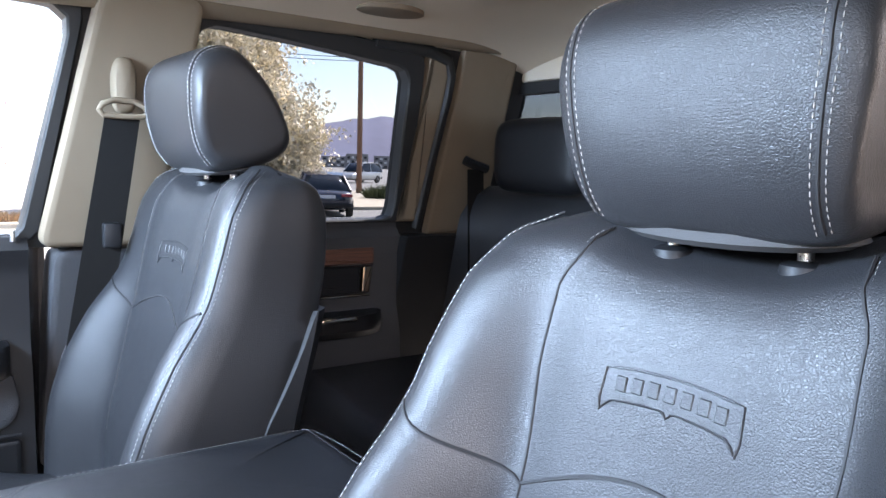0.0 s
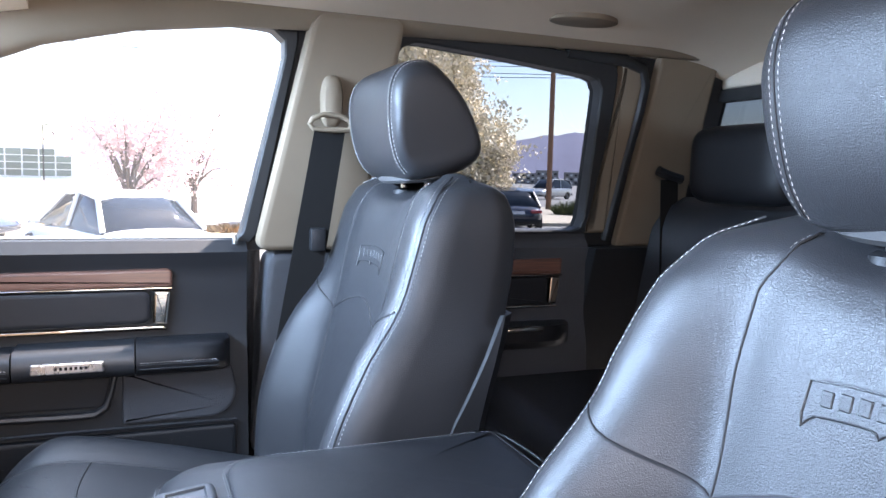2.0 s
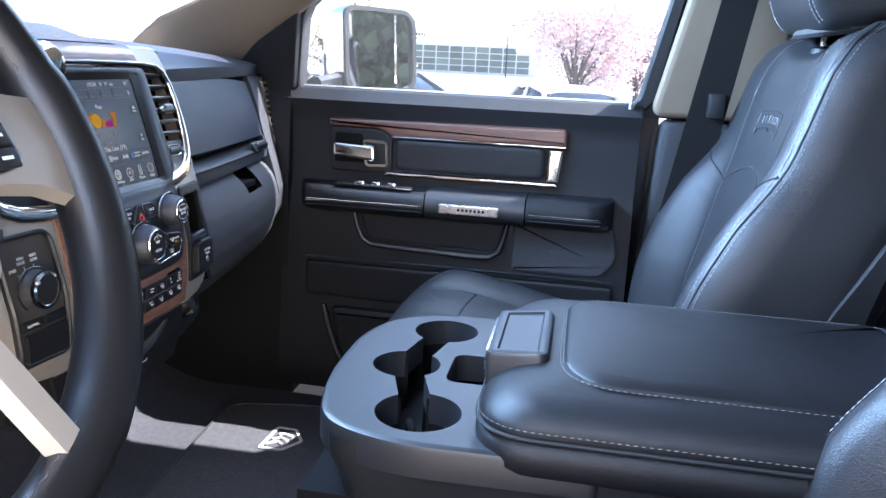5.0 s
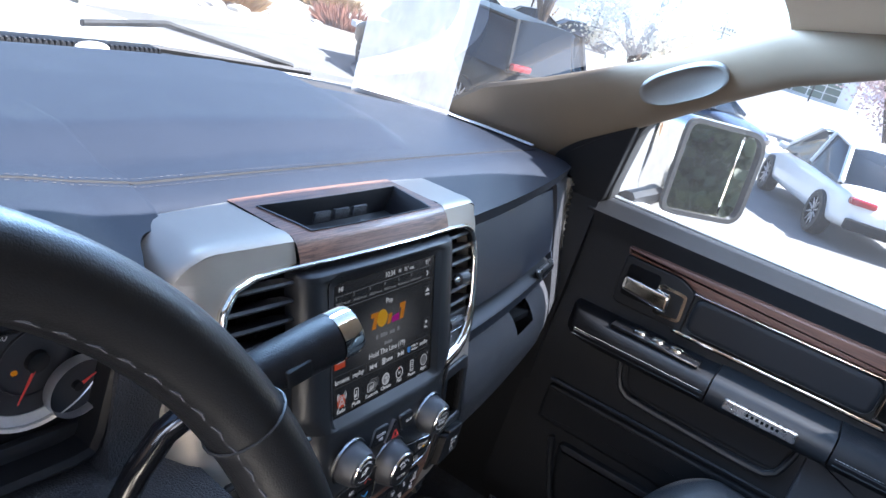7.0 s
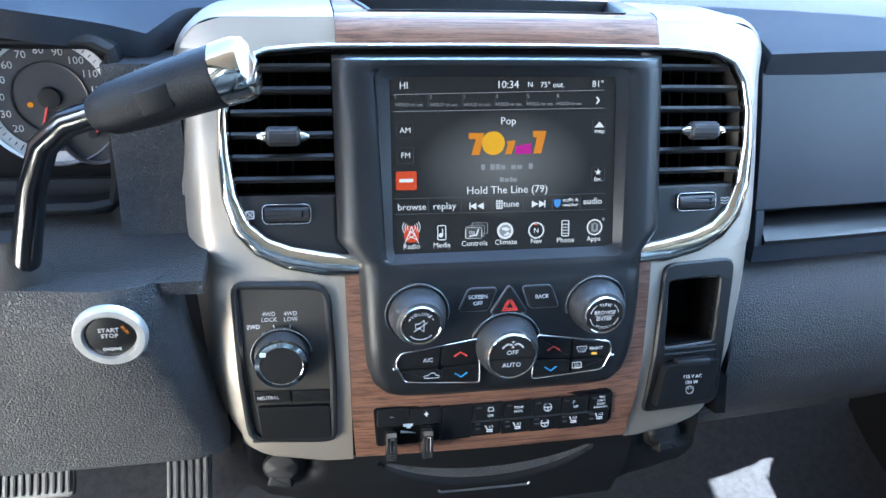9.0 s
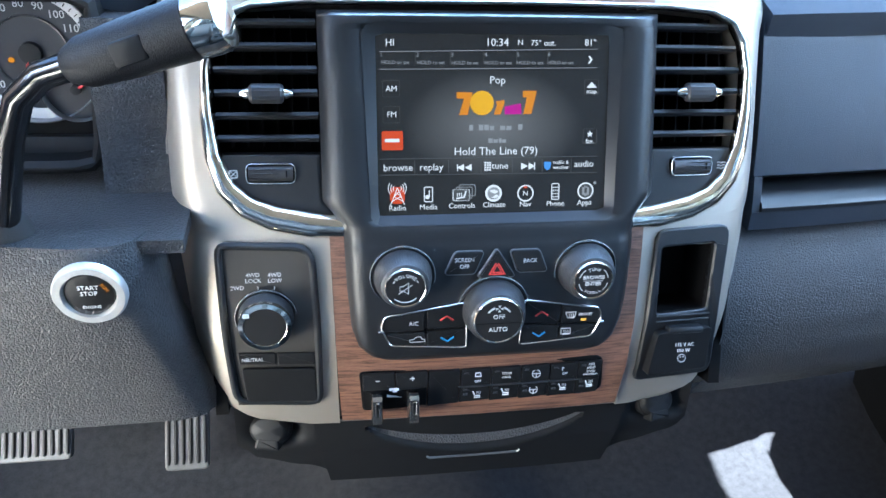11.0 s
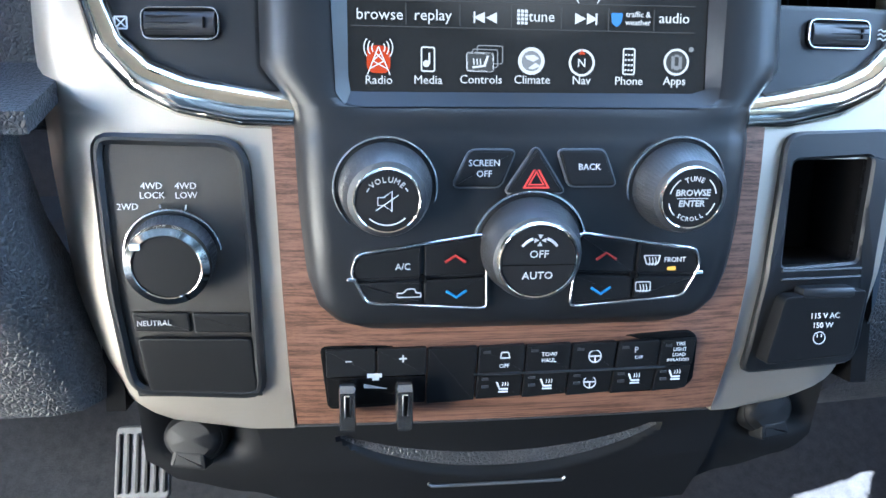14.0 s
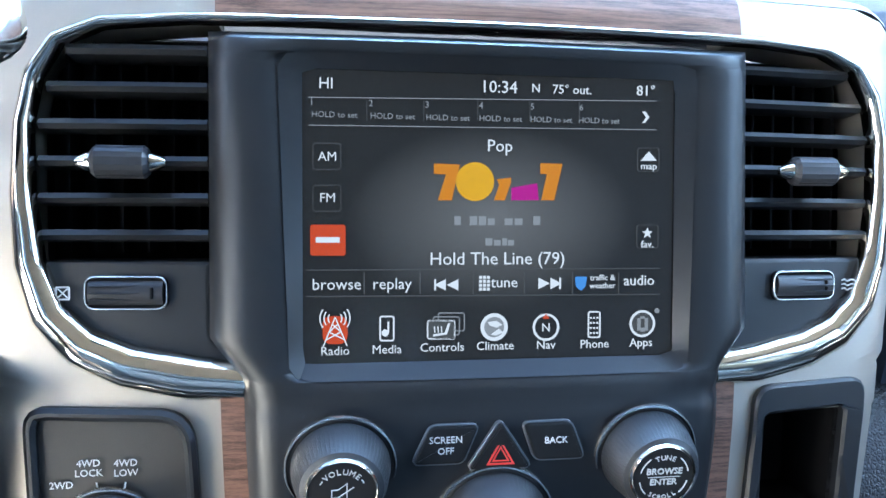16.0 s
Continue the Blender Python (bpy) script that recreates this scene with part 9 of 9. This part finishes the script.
part("sign_bar", sign, RECESS, hall)
# far apartments
for k, (az, d, w, h) in enumerate(((119.3, 190, 5.5, 3.6), (121.4, 195, 6.0, 3.3), (117.6, 210, 6.5, 3.0))):
    x, y = -0.8 + d * math.sin(radians(az)), 0.3 + d * math.cos(radians(az))
    b = thing("apartment_building", pose(x, y, G, 0, 0, -az + 90), "dark and pale far apartment block", "building", "apartment blocks")
    bm = bmesh.new()
    box(bm, (3, 0, h / 2), (6, w, h), 0.02, 1)
    part("wall", bm, BRICKISH, b)
    for i in range(5):
        for j in range(3):
            bm = bmesh.new()
            box(bm, (-0.03, (i - 2) * w / 5.4, 0.6 + j * h / 3.4), (0.08, w / 9, h / 6.5))
            part("window", bm, SKYLIKE if (i + j) % 2 else CAR_GLASS, b)
# dark retail block ahead
b = thing("retail_building", pose(60, 66, G, 0, 0, 45), "distant dark flat-roofed retail block", "building")
bm = bmesh.new()
box(bm, (0, 0, 2.2), (26, 12, 4.4), 0.05, 1)
part("wall", bm, BRICKISH, b)
bm = bmesh.new()
box(bm, (22, 0, 1.6), (18, 10, 3.2), 0.05, 1)
part("wing", bm, SOIL, b)
# mountains, far round the horizon
bm = bmesh.new()
rows = []
for k in range(241):
    az = radians(30 + k * 0.6)
    d = 2600
    hgt = 60 + 95 * max(0, math.exp(-((math.degrees(az) - 121) / 9) ** 2)) + 60 * math.exp(-((math.degrees(az) - 133) / 10) ** 2) + 22 * noise.noise((k * 0.11, 0, 0)) + 10 * noise.noise((k * 0.45, 3, 0))
    rows.append([Vector((d * math.sin(az), d * math.cos(az), -5)), Vector(((d + 250) * math.sin(az), (d + 250) * math.cos(az), hgt * 0.55 + 6 * noise.noise((k * 0.6, 9, 0)))), Vector(((d + 500) * math.sin(az), (d + 500) * math.cos(az), max(20, hgt)))])
rings(bm, rows, closed=False)
tagged(part("backdrop", bm, HILL), "blue-brown mountain ridge with distance haze in its colour", "mountain", kind="structure")

# ---- side mirror and front of the truck ----
mir = thing("side_mirror", pose(1.022, 0.740, 0.805), "large chrome towing mirror on the door", "mirror")
bm = bmesh.new()
prof = rounded([(-0.105, -0.092), (0.105, -0.092), (0.105, 0.105), (-0.105, 0.105)], [0.03, 0.04, 0.05, 0.03], 6)
loops = [[Vector((q.x * s, dy, q.y * s)) for q in prof] for s, dy in ((1.0, 0.0), (1.02, 0.02), (1.0, 0.06), (0.85, 0.11), (0.55, 0.14))]
rings(bm, loops)
for v in bm.verts:
    v.co = pose(0.0, 0.0, 0.0, -4, 0, -39) @ v.co
part("shell", bm, CHROME, mir, "chrome mirror shell", 60)
MI = pose(0.0, -0.003, 0.0, -4, 0, -39)
bm = bmesh.new()
fo, fi = resample(prof, 60), resample(inset(prof, 0.010), 60)
rings(bm, [[MI @ Vector((q.x, h, q.y)) for q in p] for p, h in ((fo, 0.004), (fo, -0.006), (fi, -0.006), (fi, 0.004))], cyclic=True, cap=False)
part("rim", bm, RUBBER, mir, "black mirror rim")
bm = bmesh.new()
mg = rounded([(-0.093, -0.080), (0.04, -0.080), (0.04, 0.093), (-0.093, 0.093)], 0.02)
rings(bm, [[MI @ Vector((q.x, h, q.y)) for q in mg] for h in (0.002, -0.002)])
part("mirror_glass", bm, MIRROR, mir, "flat mirror glass")
bm = bmesh.new()
mg = rounded([(0.046, -0.080), (0.093, -0.080), (0.093, 0.093), (0.046, 0.093)], 0.012)
rings(bm, [[MI @ Vector((q.x, h + 0.08 * (q.x - 0.046), q.y)) for q in mg] for h in (0.002, -0.002)])
part("convex_glass", bm, MIRROR, mir, "narrow wide-angle mirror glass")
bm = bmesh.new()
tube(bm, [(-0.17, 0.11, -0.085), (-0.08, 0.09, -0.075), (0.02, 0.07, -0.05)], 0.02, 10, flatten=1.6)
part("arm", bm, PLASTIC, mir, "black mirror arm")
# cowl, wiper, bonnet
bm = bmesh.new()
sheet(bm, lambda x, f: (x, base_y(x) + 0.03 + 0.10 * f, 0.772 - 0.012 * f), span(-0.72, 0.72, 24), (0, 0.5, 1), (0, 0, -0.03))
tagged(part("cowl_panel", bm, PLASTIC), "black plastic cowl below the windscreen", "trim", kind="structure")
wip = thing("wiper", pose(0.30, 1.42, 0.80), "black windscreen wiper with arm", "wiper")
bm = bmesh.new()
tube(bm, [(-0.38, 0.03, -0.012), (-0.1, 0.02, 0.0), (0.15, -0.08, 0.004)], 0.006, 6)
part("blade", bm, RUBBER, wip, "rubber wiper blade")
bm = bmesh.new()
tube(bm, [(0.16, -0.03, 0.0), (-0.05, 0.06, 0.03), (-0.20, 0.05, 0.02)], 0.006, 6)
part("arm", bm, RUBBER, wip)
bm = bmesh.new()
sheet(bm, lambda x, f: (x, base_y(x * 0.6) + 0.14 + 1.05 * f, 0.755 - 0.08 * f - 0.04 * (x / 0.8) ** 2 + 0.02 * math.cos(x * 5) ** 2), span(-0.78, 0.78, 20), span(0, 1, 10), (0, 0, -0.04))
tagged(part("bonnet", bm, WHITE_PAINT), "pale painted truck bonnet", "bonnet", kind="structure")
# paper on the dashboard; the added hazy sheet outside stands in for a windscreen reflection
REFLECTION = bpy.data.materials.new("reflection_veil")
REFLECTION.use_nodes = True
hn, hl = REFLECTION.node_tree.nodes, REFLECTION.node_tree.links
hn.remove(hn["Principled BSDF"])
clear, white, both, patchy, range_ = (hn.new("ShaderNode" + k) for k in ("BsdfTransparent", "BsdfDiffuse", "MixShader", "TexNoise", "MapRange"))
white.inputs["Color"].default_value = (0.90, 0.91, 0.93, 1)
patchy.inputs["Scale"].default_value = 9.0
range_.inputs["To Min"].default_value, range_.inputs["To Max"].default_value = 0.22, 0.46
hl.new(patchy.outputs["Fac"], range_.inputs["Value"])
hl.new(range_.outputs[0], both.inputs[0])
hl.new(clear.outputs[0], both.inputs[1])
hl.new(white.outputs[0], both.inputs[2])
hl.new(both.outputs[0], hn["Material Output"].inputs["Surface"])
bm = bmesh.new()
outer_ = [(0.578, 1.335), (0.640, 1.285), (0.700, 1.215), (0.738, 1.12), (0.748, 1.02)]
inner_ = [(0.716, 1.01), (0.704, 1.10), (0.668, 1.185), (0.615, 1.250), (0.566, 1.308)]
rings(bm, [[Vector((x, y, pad_at(x, y).z + h)) for x, y in outer_ + inner_] for h in (0.003, 0.004)])
tagged(part("paper_sheet", bm, PAPER), "white paper strip lying along the dashboard edge", "paper")
# upright white reflection in the windscreen, built as a sheet
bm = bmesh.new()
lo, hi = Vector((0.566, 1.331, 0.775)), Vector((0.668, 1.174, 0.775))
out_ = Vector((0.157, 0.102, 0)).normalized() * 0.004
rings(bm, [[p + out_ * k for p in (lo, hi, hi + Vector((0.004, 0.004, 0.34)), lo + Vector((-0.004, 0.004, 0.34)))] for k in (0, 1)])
tagged(part("reflection_sheet", bm, REFLECTION), "added see-through sheet standing in for a windscreen reflection", "plastic sheet")

# ---- cabin fittings ----
for sx, side in ((1, "passenger"), (-1, "driver")):
    bm = bmesh.new()
    sheet(bm, lambda y, z: (sx * (0.800 - 0.03 * math.sin(z * 4)), y, z), span(0.875, 1.25, 8), span(0.0, 0.72, 8), (sx * 0.10, 0, 0))
    tagged(part("wall_kick_" + side, bm, PLASTIC), "black kick panel beside the footwell", "wall", kind="structure")
    bm = bmesh.new()
    o_ = 0.0 if sx > 0 else 0.09
    side_plate(bm, [(0.142 - o_, 0.70), (0.045 - o_, 1.18), (-0.17, 1.18), (-0.085, 0.70)], 0.004, 0.05, sx)
    tagged(part("pillar_outer_" + side, bm, RUBBER), "black outer centre pillar with seals", "pillar", kind="structure")
    bm = bmesh.new()
    side_plate(bm, [(-0.700, 0.70), (-0.672, 1.18), (-1.04, 1.18), (-1.04, 0.70)], 0.004, 0.05, sx)
    tagged(part("pillar_corner_" + side, bm, RUBBER), "black outer rear pillar with seals", "pillar", kind="structure")
    bm = bmesh.new()
    box(bm, (sx * 0.74, -0.2, 1.19), (0.10, 1.7, 0.05), 0.01)
    tagged(part("roof_rail_" + side, bm, BEIGE), "beige roof rail edge", "trim", kind="structure")
bm = bmesh.new()
box(bm, (0, 1.53, 0.36), (1.6, 0.04, 0.72))
tagged(part("wall_firewall", bm, RECESS), "dark bulkhead behind the dashboard", "wall", kind="structure")
bm = bmesh.new()
box(bm, (0, -0.04, -0.10), (0.42, 0.23, 0.03), 0.004)
hs = part("housing", bm, RECESS, stack)
for sx in (-1, 1):
    bm = bmesh.new()
    box(bm, (sx * 0.212, -0.09, -0.075), (0.01, 0.28, 0.06))
    part("housing_side", bm, RECESS, stack)


def seat_belt(sx, label):
    root = thing("seat_belt", pose(sx * 0.63, -0.012, 0.972), label, "seat belt", "seat belts")
    bm = bmesh.new()
    loops = [[Vector((sx * (0.032 - h), -0.006 + 0.021 * f * math.copysign(abs(math.cos(q)) ** 0.7, math.cos(q)), 0.034 + 0.050 * f * math.copysign(abs(math.sin(q)) ** 0.7, math.sin(q)))) for q in (2 * math.pi * k / 28 for k in range(28))] for f, h in ((1.0, 0.0), (1.0, 0.014), (0.93, 0.021), (0.78, 0.026), (0.4, 0.029), (0.05, 0.030))]
    rings(bm, loops)
    part("height_adjuster", bm, BEIGE_TRIM, root, "beige belt height adjuster")
    bm = bmesh.new()
    tube(bm, [(sx * 0.0, 0.036, -0.002), (sx * 0.0, 0.041, -0.012), (sx * 0.0, 0.034, -0.021), (sx * 0.0, 0.0, -0.022), (sx * 0.0, -0.034, -0.021), (sx * 0.0, -0.041, -0.012), (sx * 0.0, -0.034, -0.002), (sx * 0.0, -0.016, 0.006), (sx * 0.0, 0.016, 0.006)], 0.0052, 8, closed=True)
    part("belt_loop", bm, BEIGE_TRIM, root, "beige belt guide loop")
    bm = bmesh.new()
    sheet(bm, lambda f, y: (sx * (0.005 + 0.07 * f), y * (1 + 0.25 * f) + 0.075 * f, -0.018 - 0.55 * f), span(0, 1, 10), span(-0.030, 0.030, 3), (sx * 0.0015, 0, 0))
    part("webbing", bm, WEBBING, root, "dark grey belt webbing")
    bm = bmesh.new()
    box(bm, (sx * 0.02, 0.02, -0.235), (0.02, 0.03, 0.045), 0.004)
    part("latch_plate", bm, PLASTIC, root)
    return root


seat_belt(1, "grey front passenger seat belt hanging from the pillar")
belt2 = thing("seat_belt", pose(0.70, -0.86, 0.88), "grey rear seat belt on the corner pillar", "seat belt", "seat belts")
bm = bmesh.new()
tube(bm, [(0, 0.03, 0.012), (-0.005, 0.0, 0.0), (-0.005, -0.035, -0.008)], 0.012, 8)
part("belt_guide", bm, PLASTIC, belt2, "black belt guide")
bm = bmesh.new()
sheet(bm, lambda f, y: (-0.006 - 0.10 * f, y + 0.06 * f, -0.01 - 0.40 * f), span(0, 1, 8), span(-0.025, 0.025, 3), (0.0015, 0, 0))
part("webbing", bm, WEBBING, belt2)
# roof lamp and front pillar pads
lamp = thing("roof_lamp", pose(0.535, -0.505, roof_z(0.535, -0.505)), "oval beige roof lamp, switched off", "lamp")
bm = bmesh.new()
lathe(bm, [(0, 0.01), (0.075, 0.01), (0.075, -0.004), (0.070, -0.006), (0.04, -0.0075), (0, -0.008)], Matrix.Diagonal((0.62, 1.0, 1, 1)), 40)
part("lens", bm, BEIGE_TRIM, lamp, "frosted beige lens")
padm = thing("pillar_pad", pose(0.686, 0.781, 0.972), "oval grey fabric pad on the front pillar", "pillar pad")
d = (Vector((0.69, 0.65, 1.06)) - Vector((0.738, 0.90, 0.905))).normalized()
u = Vector((0.82, 0, 0.57))
u = (u - d * u.dot(d)).normalized()
s = d.cross(u)
nn = u
bm = bmesh.new()
mm = Matrix((d, s, -nn)).transposed().to_4x4()
loops = [[mm @ Vector((0.075 * f * math.copysign(abs(math.cos(q)) ** 0.8, math.cos(q)), 0.030 * f * math.copysign(abs(math.sin(q)) ** 0.8, math.sin(q)), h)) for q in (2 * math.pi * k / 36 for k in range(36))] for f, h in ((1.0, -0.006), (1.0, 0.004), (0.93, 0.0055), (0.88, 0.003), (0.3, 0.001))]
rings(bm, loops)
part("pad", bm, GREIGE, padm, "", 60)

# header trim over the windscreen
bm = bmesh.new()
sheet(bm, lambda x, f: (x, 0.50 + 0.155 * f, 1.163 - 0.030 * f - 0.05 * (abs(x) / 0.70) ** 4), span(-0.665, 0.665, 25), span(0, 1, 4), (0, 0, 0.03))
tagged(part("trim_header", bm, BEIGE), "beige headliner edge over the windscreen", "trim", kind="structure")

# unseen wall added on the driver's side to block sky and tint reflections
TAN_WALL = material("tan_blocker_wall", (0.24, 0.165, 0.11), 0.9, color2=(0.19, 0.13, 0.09), scale=1.5, fine=60, bump=0.4, bump_scale=80)
bm = bmesh.new()
box(bm, (-3.1, 0.2, G + 1.6), (0.3, 9.0, 3.2), 0.02)
tagged(part("wall_light_blocker", bm, TAN_WALL), "unseen tan wall added to block sky and tint reflections", "wall", kind="structure")
